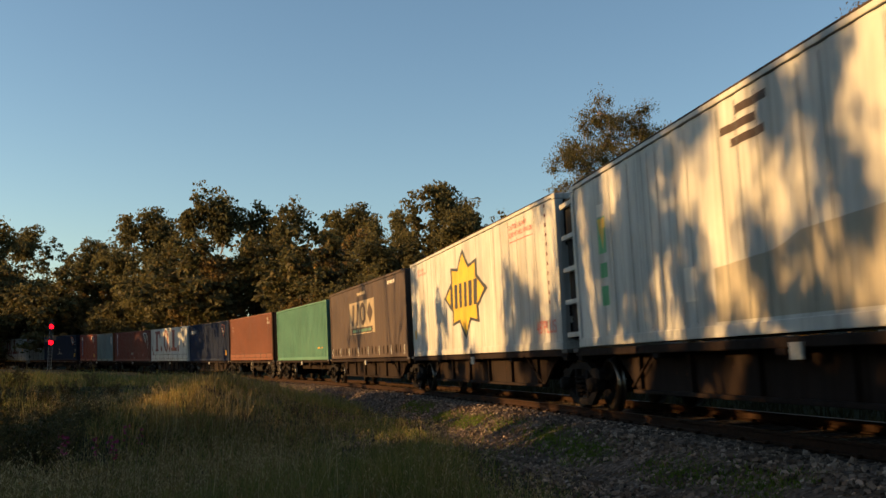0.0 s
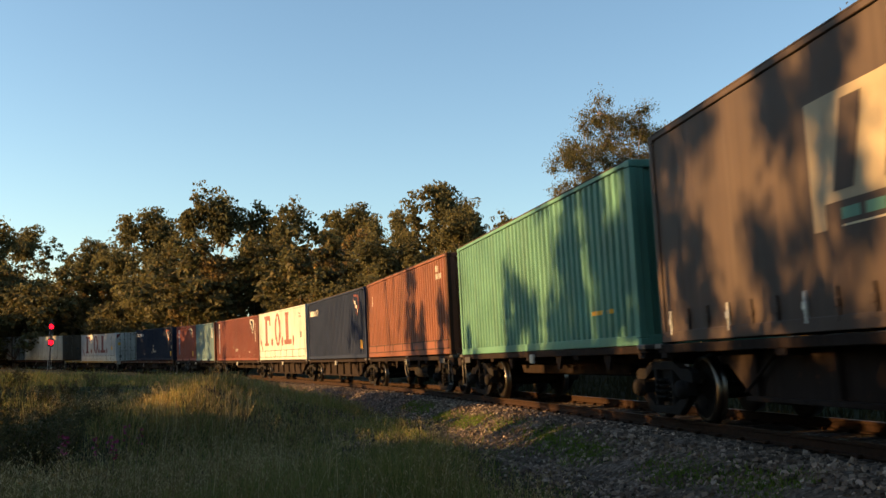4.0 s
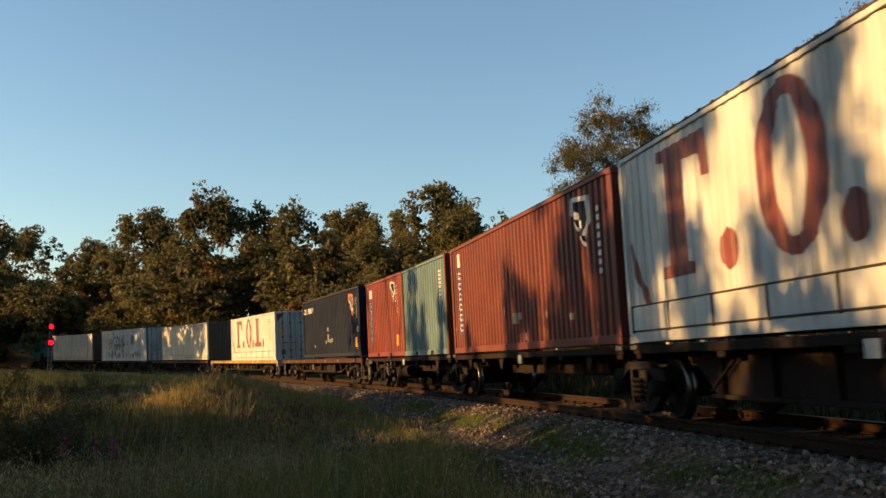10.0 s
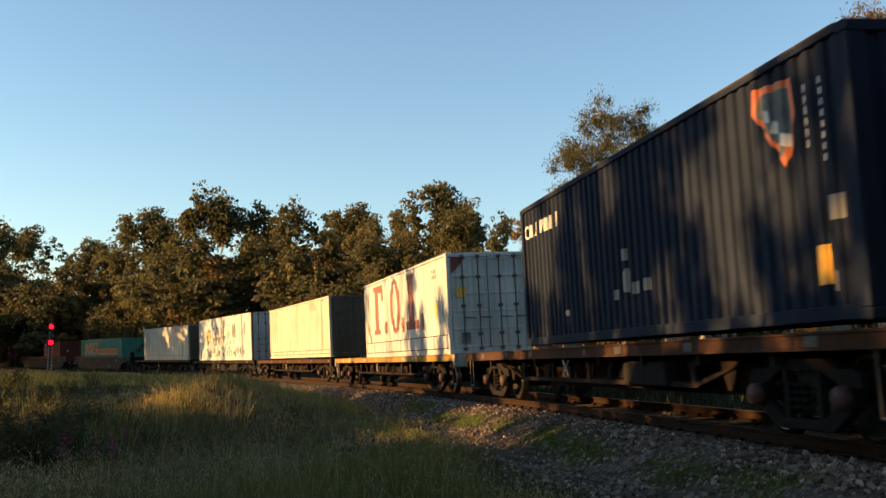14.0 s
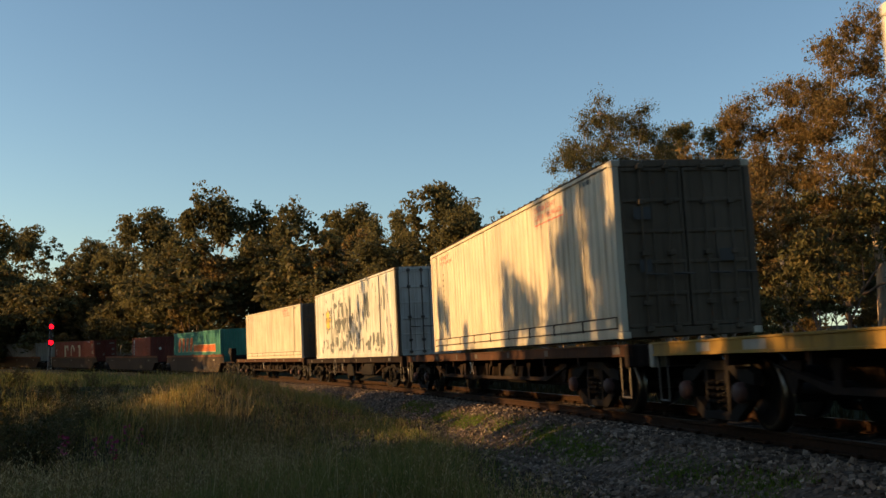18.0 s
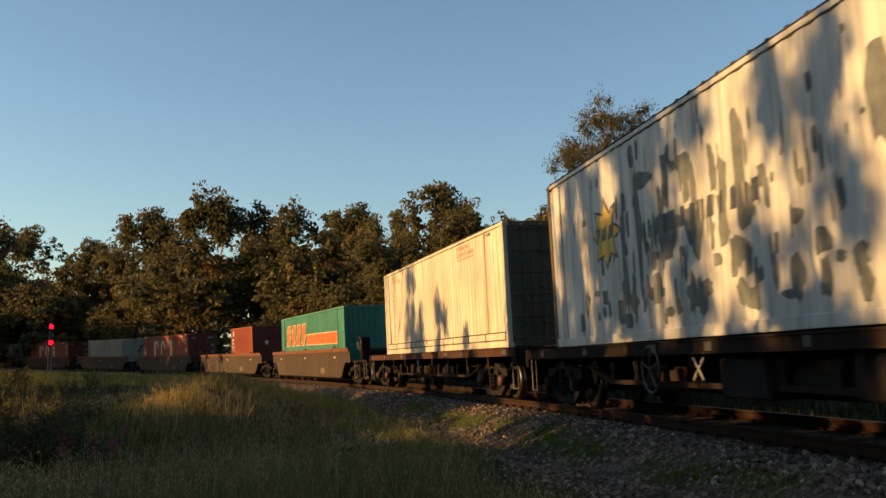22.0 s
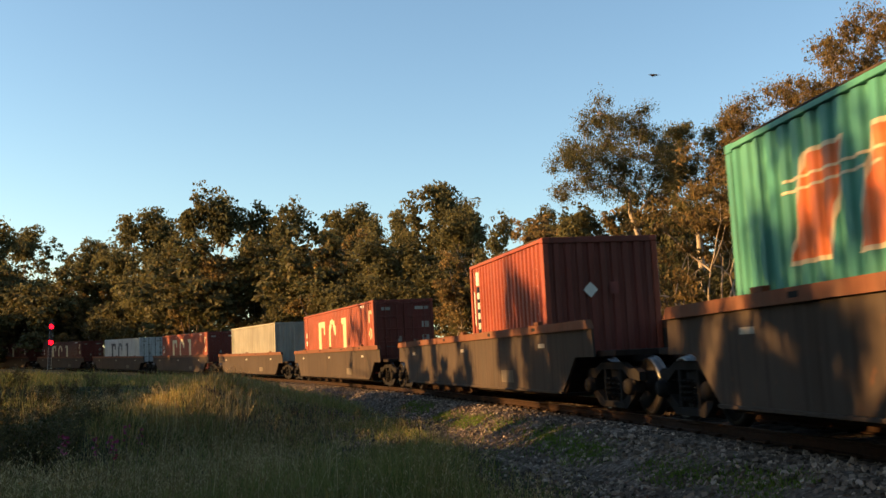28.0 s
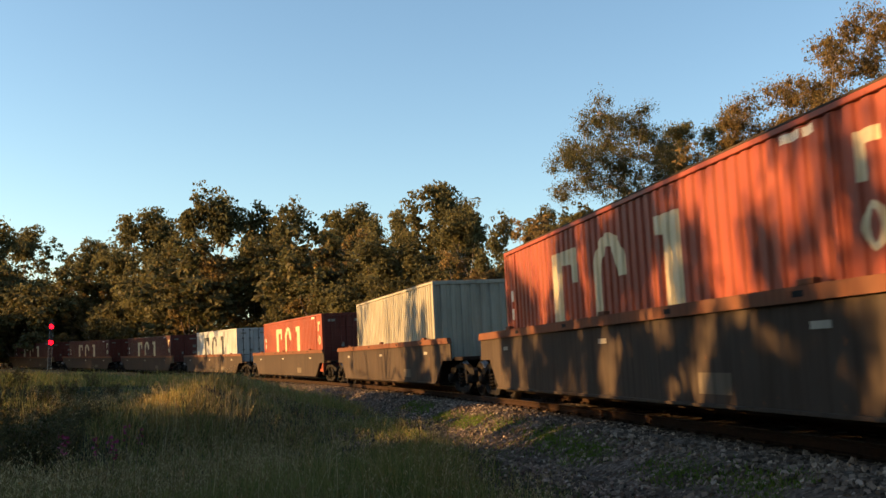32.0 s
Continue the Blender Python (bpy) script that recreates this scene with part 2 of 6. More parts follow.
def tube(bm, pts, radii, seg=8, cap=True):
    rings = []
    up = Vector((0, 0, 1))
    for i, p in enumerate(pts):
        d = (Vector(pts[min(i + 1, len(pts) - 1)]) - Vector(pts[max(i - 1, 0)])).normalized()
        a = d.cross(up if abs(d.z) < 0.95 else Vector((1, 0, 0))).normalized()
        b = d.cross(a)
        r = radii[i] if isinstance(radii, (list, tuple)) else radii
        rings.append([bm.verts.new(Vector(p) + (a * math.cos(k * math.tau / seg) + b * math.sin(k * math.tau / seg)) * r) for k in range(seg)])
    for r0, r1 in zip(rings, rings[1:]):
        for k in range(seg):
            bm.faces.new((r0[k], r0[(k + 1) % seg], r1[(k + 1) % seg], r1[k]))
    if cap:
        bm.faces.new(rings[0][::-1])
        bm.faces.new(rings[-1])


def lathe(bm, prof, seg=28, slot=None):
    """Turns a profile of (radius, y) about the y axis."""
    rings = [[bm.verts.new((r * math.cos(k * math.tau / seg), y, r * math.sin(k * math.tau / seg))) for k in range(seg)] for r, y in prof]
    for j, (r0, r1) in enumerate(zip(rings, rings[1:])):
        for k in range(seg):
            f = bm.faces.new((r0[k], r0[(k + 1) % seg], r1[(k + 1) % seg], r1[k]))
            f.smooth = True
            if slot:
                f.material_index = slot[j]


# ---------------------------------------------------------------- containers
def wave(x, pitch, depth):
    """Depth of a corrugated wall at x, inwards."""
    if depth <= 0:
        return 0.0
    q = (x / pitch) % 1.0
    if q < 0.42:
        return 0.0
    if q < 0.53:
        return depth * (q - 0.42) / 0.11
    if q < 0.89:
        return depth
    return depth * (1.0 - q) / 0.11


def breaks(x0, x1, pitch):
    out = {x0, x1}
    k = math.floor(x0 / pitch)
    while k * pitch <= x1:
        for q in (0.0, 0.42, 0.53, 0.89):
            if x0 < (k + q) * pitch < x1:
                out.add((k + q) * pitch)
        k += 1
    return sorted(out)


def wall_sheet(bm, a, b, z0, z1, pitch, depth, place, slot=0):
    """A corrugated sheet from a to b; place(u, depth, z) gives the point."""
    us = breaks(a, b, pitch)
    lo = [bm.verts.new(place(u, wave(u, pitch, depth), z0)) for u in us]
    hi = [bm.verts.new(place(u, wave(u, pitch, depth), z1)) for u in us]
    for i in range(len(us) - 1):
        bm.faces.new((lo[i], lo[i + 1], hi[i + 1], hi[i])).material_index = slot


def mark(name, polys, material, parent, style, label="", end=False, lift=0.004):
    """Paint marks on the camera-side wall (or the leading end): polygons in x, z that follow the corrugation."""
    if name in ("door_notice", "scraped_patch", "vent", "hazard_diamond", "rivet", "stencil_column", "emblem_bar", "stencil_mark", "panel_seam") and len(polys) > 1:
        for poly in polys:
            mark(name, [poly], material, parent, style, label, end, lift)
        return None
    bm = bmesh.new()
    for poly in polys:
        bm.faces.new([bm.verts.new((x, 0, z)) for x, z in poly])
    bmesh.ops.remove_doubles(bm, verts=bm.verts[:], dist=2e-4)
    L, H, pitch, depth = style["L"], style["H"], style["pitch"], style["depth"]
    if end:
        depth = 0.0
    if depth > 0:
        xs = [v.co.x for v in bm.verts]
        for x in breaks(min(xs), max(xs), pitch)[1:-1]:
            bmesh.ops.bisect_plane(bm, geom=bm.verts[:] + bm.edges[:] + bm.faces[:], plane_co=(x, 0, 0), plane_no=(1, 0, 0), dist=1e-5)
    for v in bm.verts:
        x, z = v.co.x, v.co.z
        if end:
            v.co = (L / 2 + 0.006 + lift, x, z)
        else:
            v.co = (x, -style["W"] + style["inset"] + wave(x, pitch, depth) - lift, z)
    bmesh.ops.triangulate(bm, faces=bm.faces[:])
    me = bpy.data.meshes.new(name)
    bm.to_mesh(me)
    bm.free()
    me.materials.append(material)
    for p in me.polygons:
        if (p.normal.x < 0) if end else (p.normal.y > 0):
            p.flip()
    return child(name, me, parent, None, label)


def words(lines, x, z, size, material, parent, style, name="stencil"):
    """Readable stencil lines on the camera-side wall, in the built-in font."""
    for i, text in enumerate(lines):
        cu = bpy.data.curves.new(name, "FONT")
        cu.body, cu.size = text, size
        tmp = bpy.data.objects.new(name, cu)
        scene.collection.objects.link(tmp)
        me = bpy.data.meshes.new_from_object(tmp.evaluated_get(bpy.context.evaluated_depsgraph_get()))
        bpy.data.objects.remove(tmp)
        bpy.data.curves.remove(cu)
        me.transform(Matrix.Rotation(math.pi / 2, 4, "X"))
        me.transform(Matrix.Translation((x, -style["W"] + style["inset"] - 0.006, z - i * size * 1.12)))
        me.materials.clear()
        me.materials.append(material)
        child(name, me, parent)


def rect(x0, x1, z0, z1, slant=0.0):
    return [(x0, z0), (x1, z0), (x1 + slant, z1), (x0 + slant, z1)]


def oval(cx, cz, rx, rz, n=20, a0=0.0, a1=math.tau):
    return [(cx + rx * math.cos(a0 + (a1 - a0) * i / n), cz + rz * math.sin(a0 + (a1 - a0) * i / n)) for i in range(n)]


def ring(cx, cz, rx, rz, wx, wz, n=24, a0=0.0, a1=math.tau):
    out = []
    for i in range(n):
        p, q = a0 + (a1 - a0) * i / n, a0 + (a1 - a0) * (i + 1) / n
        out.append([(cx + rx * math.cos(p), cz + rz * math.sin(p)), (cx + rx * math.cos(q), cz + rz * math.sin(q)),
                    (cx + (rx - wx) * math.cos(q), cz + (rz - wz) * math.sin(q)), (cx + (rx - wx) * math.cos(p), cz + (rz - wz) * math.sin(p))])
    return out


def bars(x0, x1, z0, z1, n, fill=0.62, slant=0.0, seed=0):
    """A row of plain bars in place of small writing."""
    rnd = random.Random(seed)
    w = (x1 - x0) / n
    out = []
    for i in range(n):
        k = fill * (0.75 + 0.4 * rnd.random())
        out.append(rect(x0 + i * w, x0 + i * w + w * min(0.9, k), z0, z1, slant))
    return out


def column(x0, x1, z0, z1, n, fill=0.6):
    h = (z1 - z0) / n
    return [rect(x0, x1, z0 + i * h, z0 + (i + fill) * h) for i in range(n)]


def container(name, L, H, material, label, pitch=0.278, depth=0.044, doors=False, end_ribs=8, lower_band=0.0, end_material=None, seams=(),
              pockets=True, roof_bumps=False, category="container", door_rods=4, post_material=None):
    """A freight container; origin at the middle of its base, +x its leading end, -y the side towards the inside of the curve."""
    W = 1.219
    th = new(name)
    th.empty_display_size = 0.3
    tagged(th, label, category, "containers on the train")
    st = dict(L=L, H=H, W=W, pitch=pitch, depth=depth, inset=0.022)
    em = end_material or material
    z0, z1 = 0.16, H - 0.09
    # side walls
    for side in (-1, 1):
        bm = bmesh.new()
        wall_sheet(bm, -L / 2 + 0.09, L / 2 - 0.09, z0, z1, pitch, depth, lambda u, d, z: (u, side * (W - 0.022 - d), z))
        part("side_wall", bm, material, th)
    # rails, posts
    for side in (-1, 1):
        for nm, a, b in (("bottom_rail", 0.0, 0.16), ("top_rail", H - 0.09, H)):
            bm = bmesh.new()
            box(bm, -L / 2 + 0.12, L / 2 - 0.12, side * W, side * (W - 0.07), a + 0.012, b, 0.008)
            part(nm, bm, material, th)
    for ex in (-1, 1):
        for side in (-1, 1):
            bm = bmesh.new()
            box(bm, ex * L / 2, ex * (L / 2 - 0.14), side * W, side * (W - 0.12), 0.12, H - 0.12, 0.012)
            part("corner_post", bm, em if doors and ex == 1 and side == 1 else post_material or material, th)
            for a in (0.0, H - 0.118):
                bm = bmesh.new()
                box(bm, ex * (L / 2 + 0.003), ex * (L / 2 - 0.178), side * (W + 0.003), side * (W - 0.16), a, a + 0.118, 0.014)
                part("corner_casting", bm, post_material or material, th)
    bm = bmesh.new()
    box(bm, -L / 2 + 0.18, L / 2 - 0.18, -W - 0.004, -W + 0.05, H - 0.014, H + 0.012, 0.004)
    part("roof_edge", bm, M["grimeline"], th)
    # roof and floor
    bm = bmesh.new()
    wall_sheet(bm, -L / 2 + 0.1, L / 2 - 0.1, -W + 0.06, W - 0.06, 0.21, 0.02, lambda u, d, z: (u, z, H - 0.012 - d))
    part("roof_panel", bm, material, th)
    bm = bmesh.new()
    box(bm, -L / 2 + 0.13, L / 2 - 0.13, -W + 0.07, W - 0.07, 0.03, 0.15)
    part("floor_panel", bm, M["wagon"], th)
    # ends
    for ex in (-1, 1):
        for nm, a, b in (("end_sill", 0.012, 0.16), ("end_header", H - 0.12, H)):
            bm = bmesh.new()
            box(bm, ex * L / 2, ex * (L / 2 - 0.12), -W + 0.12, W - 0.12, a, b, 0.01)
            part(nm, bm, em, th)
        if ex == 1 and doors:
            for side in (-1, 1):
                y0, y1 = (-W + 0.13, -0.012) if side < 0 else (0.012, W - 0.13)
                bm = bmesh.new()
                xf = L / 2 - 0.03
                box(bm, xf - 0.04, xf, y0, y1, 0.17, H - 0.125, 0.006)
                door = part("door", bm, em, th)
                nrib = 5
                for k in range(nrib + 1):
                    zc = 0.2 + k * (H - 0.36) / nrib
                    bm = bmesh.new()
                    box(bm, xf, xf + 0.03, y0 + 0.03, y1 - 0.03, zc - 0.03, zc + 0.03, 0.008)
                    part("door_rib", bm, em, door)
                for yy in (y0 + 0.03, y1 - 0.03, (y0 + y1) / 2):
                    bm = bmesh.new()
                    box(bm, xf, xf + 0.026, yy - 0.025, yy + 0.025, 0.19, H - 0.14, 0.006)
                    part("door_stile", bm, em, door)
                for k in range(door_rods // 2):
                    yy = y0 + (0.30 + 0.42 * k) * (y1 - y0) / 0.96
                    bm = bmesh.new()
                    tube(bm, [(xf + 0.065, yy, 0.07), (xf + 0.065, yy, H - 0.05)], 0.021, 7)
                    for zz in (0.14, 0.55, 1.35, H - 0.7, H - 0.12):
                        box(bm, xf, xf + 0.1, yy - 0.06, yy + 0.06, zz - 0.04, zz + 0.04, 0.01)
                    part("locking_bar", bm, M["oldsteel"] if em is M["offwhite"] else em, door, "")
                    bm = bmesh.new()
                    tube(bm, [(xf + 0.09, yy, 1.02), (xf + 0.1, yy + 0.34, 1.0)], 0.018, 6)
                    part("door_handle", bm, M["oldsteel"], door)
        else:
            bm = bmesh.new()
            wall_sheet(bm, -W + 0.12, W - 0.12, 0.16, H - 0.12, 2 * (W - 0.12) / end_ribs, 0.045, lambda u, d, z: (ex * (L / 2 - 0.02 - d), u, z))
            part("end_wall", bm, em, th)
    # forklift pockets, lower band, seams
    if pockets and L < 7:
        for px in (-1.03, 1.03):
            # black block on the rail paints the shade inside a pocket
            bm = bmesh.new()
            box(bm, px - 0.18, px + 0.18, -W - 0.004, -W + 0.05, 0.02, 0.135)
            part("fork_pocket", bm, M["dark"], th)
    if lower_band:
        n = int(L / 1.5)
        for k in range(n):
            a = -L / 2 + 0.2 + k * (L - 0.4) / n
            bm = bmesh.new()
            box(bm, a + 0.03, a + (L - 0.4) / n - 0.03, -W + 0.02, -W - 0.004, 0.18, 0.18 + lower_band, 0.01)
            part("skirt_panel", bm, material, th)
            bm = bmesh.new()
            box(bm, a - 0.025, a + 0.025, -W + 0.02, -W - 0.008, 0.15, 0.2 + lower_band, 0.004)
            part("skirt_post", bm, M["grimeline"], th)
        for z in (0.17, 0.185 + lower_band):
            bm = bmesh.new()
            box(bm, -L / 2 + 0.2, L / 2 - 0.2, -W + 0.02, -W - 0.0065, z, z + 0.022, 0.003)
            part("skirt_rail", bm, M["grimeline"], th)
    for sx in seams:
        bm = bmesh.new()
        box(bm, sx - 0.03, sx + 0.03, -W + 0.03, -W - 0.002, 0.16, H - 0.09, 0.006)
        part("seam_post", bm, material, th)
    if roof_bumps:
        n = int(L / 0.42)
        for k in range(n):
            bm = bmesh.new()
            a = -L / 2 + 0.25 + k * (L - 0.5) / n
            box(bm, a, a + 0.06, -W - 0.012, -W + 0.05, H - 0.02, H + 0.03, 0.008)
            part("roof_clip", bm, M["grimeline"], th)
    return th, st


TRAIN = []                     # thing, place in the train, pivot length, height above the rail


def aboard(th, u0, u1, z):
    """Puts a thing on the train between u0 (leading) and u1 (trailing end)."""
    TRAIN.append((th, (u0 + u1) / 2, u1 - u0, z))


# ---------------------------------------------------------------- wagons
WHEEL_R = 0.46
WHEELSETS = []


def frame_side_mesh():
    bm = bmesh.new()
    prism(bm, [(-1.12, 0.56), (-1.12, 0.70), (-0.98, 0.76), (-0.72, 0.75), (-0.45, 0.86), (0.45, 0.86), (0.72, 0.75), (0.98, 0.76), (1.12, 0.70), (1.12, 0.56), (0.72, 0.60), (0.42, 0.74), (-0.42, 0.74), (-0.72, 0.60)], -0.06, 0.06)
    for s in (-1, 1):
        leg = [(s * 1.0, 0.38), (s * 0.76, 0.40), (s * 0.40, 0.235), (s * 0.40, 0.105), (s * 0.54, 0.105), (s * 0.82, 0.27)]
        prism(bm, leg if s < 0 else leg[::-1], -0.055, 0.055)
        box(bm, s * 0.33 - 0.05, s * 0.33 + 0.05, -0.05, 0.05, 0.2, 0.78, 0.01)
    box(bm, -0.44, 0.44, -0.06, 0.06, 0.10, 0.215, 0.015)
    for x in (-0.86, 0.86):
        box(bm, x - 0.13, x + 0.13, -0.11, 0.10, 0.36, 0.58, 0.03)
    bmesh.ops.recalc_face_normals(bm, faces=bm.faces)
    me = bpy.data.meshes.new("side_frame")
    bm.to_mesh(me)
    bm.free()
    me.materials.append(M["bogie"])
    me.materials.append(M["dark"])
    return me


def wheelset_mesh():
    bm = bmesh.new()
    for s in (-1, 1):
        y = s * 0.717
        prof = [(0.06, y + s * 0.09), (0.10, y + s * 0.085), (0.15, y + s * 0.02), (0.36, y + s * 0.03), (0.40, y + s * 0.075), (0.455, y + s * 0.075), (0.46, y),
                (0.462, y - s * 0.025), (0.488, y - s * 0.035), (0.485, y - s * 0.06), (0.39, y - s * 0.055), (0.15, y - s * 0.03), (0.06, y - s * 0.06)]
        lathe(bm, prof, 30, [0, 0, 0, 0, 1, 1, 1, 1, 1, 0, 0, 0])
        for k in range(6):                       # holes of the wheel plate, their shade painted as black discs
            a = k * math.tau / 6
            bmesh.ops.create_circle(bm, cap_ends=True, radius=0.045, segments=8,
                                    matrix=Matrix.Translation((0.26 * math.cos(a), y + s * 0.029, 0.26 * math.sin(a))) @ Matrix.Rotation(math.pi / 2, 4, "X"))
    for f in bm.faces:
        if len(f.verts) == 8:
            f.material_index = 2
    lathe(bm, [(0.0, -1.0), (0.075, -1.0), (0.075, -0.8), (0.085, 0.0), (0.075, 0.8), (0.075, 1.0), (0.0, 1.0)], 12)
    me = bpy.data.meshes.new("wheelset")
    bmesh.ops.recalc_face_normals(bm, faces=bm.faces)
    bm.to_mesh(me)
    bm.free()
    for k in ("wheel", "tread", "dark"):
        me.materials.append(M[k])
    return me


def spring_mesh():
    bm = bmesh.new()
    for cx in (-0.15, 0.0, 0.15):
        pts = [(cx + 0.06 * math.cos(k * 1.05), 0.06 * math.sin(k * 1.05), 0.2 + k * 0.0135) for k in range(25)]
        tube(bm, pts, 0.016, 5)
    me = bpy.data.meshes.new("spring_nest")
    bm.to_mesh(me)
    bm.free()
    me.materials.append(M["bogie"])
    return me


def bolster_mesh():
    bm = bmesh.new()
    box(bm, -0.2, 0.2, -0.98, 0.98, 0.52, 0.76, 0.03)
    box(bm, -0.55, 0.55, -0.12, 0.12, 0.40, 0.52, 0.02)
    tube(bm, [(0, 0, 0.75), (0, 0, 0.9)], 0.19, 12)
    box(bm, -0.62, -0.56, -0.7, 0.7, 0.30, 0.44, 0.01)
    box(bm, 0.56, 0.62, -0.7, 0.7, 0.30, 0.44, 0.01)
    me = bpy.data.meshes.new("bogie")
    bmesh.ops.recalc_face_normals(bm, faces=bm.faces)
    bm.to_mesh(me)
    bm.free()
    me.materials.append(M["bogie"])
    return me


BOLSTER, SIDE, WHEELS, SPRING = bolster_mesh(), frame_side_mesh(), wheelset_mesh(), spring_mesh()
_bm = bmesh.new()
lathe(_bm, [(0.0, 0.06), (0.10, 0.06), (0.13, 0.02), (0.13, -0.05)], 12)
bmesh.ops.recalc_face_normals(_bm, faces=_bm.faces)
CAP = bpy.data.meshes.new("box_cover")
_bm.to_mesh(CAP)
_bm.free()
CAP.materials.append(M["pink"])
CAP_DARK = CAP.copy()
CAP_DARK.materials.clear()
CAP_DARK.materials.append(M["bogie"])


def bogie(wagon, x, covers=False):
    b = child("bogie", BOLSTER, wagon, pose(x, 0, 0), "grimy three-piece freight bogie")
    for s in (-1, 1):
        child("side_frame", SIDE, b, pose(0, s * 1.0, 0))
        child("spring_nest", SPRING, b, pose(0, s * 1.05, 0.08))
        for ax in (-0.86, 0.86):
            child("box_cover", CAP if covers else CAP_DARK, b, pose(ax, s * 1.13, 0.47, 0, 0, 180 if s < 0 else 0))
    for ax in (-0.86, 0.86):
        w = child("wheelset", WHEELS, b, pose(ax, 0, WHEEL_R))
        WHEELSETS.append((w, ax))
    return b


def hand_wheel(wagon, x, z, r=0.33, y=-1.27):
    bm = bmesh.new()
    n = 20
    tube(bm, [(r * math.cos(k * math.tau / n), 0, r * math.sin(k * math.tau / n)) for k in range(n + 1)], 0.018, 6, False)
    for k in range(5):
        a = k * math.tau / 5 + 0.3
        tube(bm, [(0, -0.02, 0), (r * math.cos(a), 0, r * math.sin(a))], 0.012, 5)
    tube(bm, [(0, -0.03, 0), (0, 0.35, 0)], 0.03, 8)
    part("hand_brake_wheel", bm, M["oldsteel"], wagon, "grey spoked hand brake wheel", pose(x, y, z))


def step_iron(wagon, x, y=-1.2):
    bm = bmesh.new()
    for dx in (-0.17, 0.17):
        tube(bm, [(x + dx, y, 0.98), (x + dx, y, 0.30)], 0.016, 5)
    tube(bm, [(x - 0.17, y, 0.31), (x + 0.17, y, 0.31)], 0.018, 5)
    part("step_iron", bm, M["oldsteel"], wagon)


def coupler(wagon, x, s):
    bm = bmesh.new()
    box(bm, min(x, x + s * 0.55), max(x, x + s * 0.55), -0.09, 0.09, 0.72, 0.9, 0.02)
    box(bm, min(x + s * 0.5, x + s * 0.72), max(x + s * 0.5, x + s * 0.72), -0.17, 0.15, 0.66, 0.96, 0.04)
    part("coupler", bm, M["bogie"], wagon)
    bm = bmesh.new()
    tube(bm, [(x, 0.3, 0.8), (x + s * 0.3, 0.32, 0.45), (x + s * 0.62, 0.25, 0.5)], 0.03, 6)
    part("brake_hose", bm, M["rubber"], wagon)


def new_wagon(label):
    th = new("container_wagon")
    return tagged(th, label, "railway wagon", "wagons of the train")


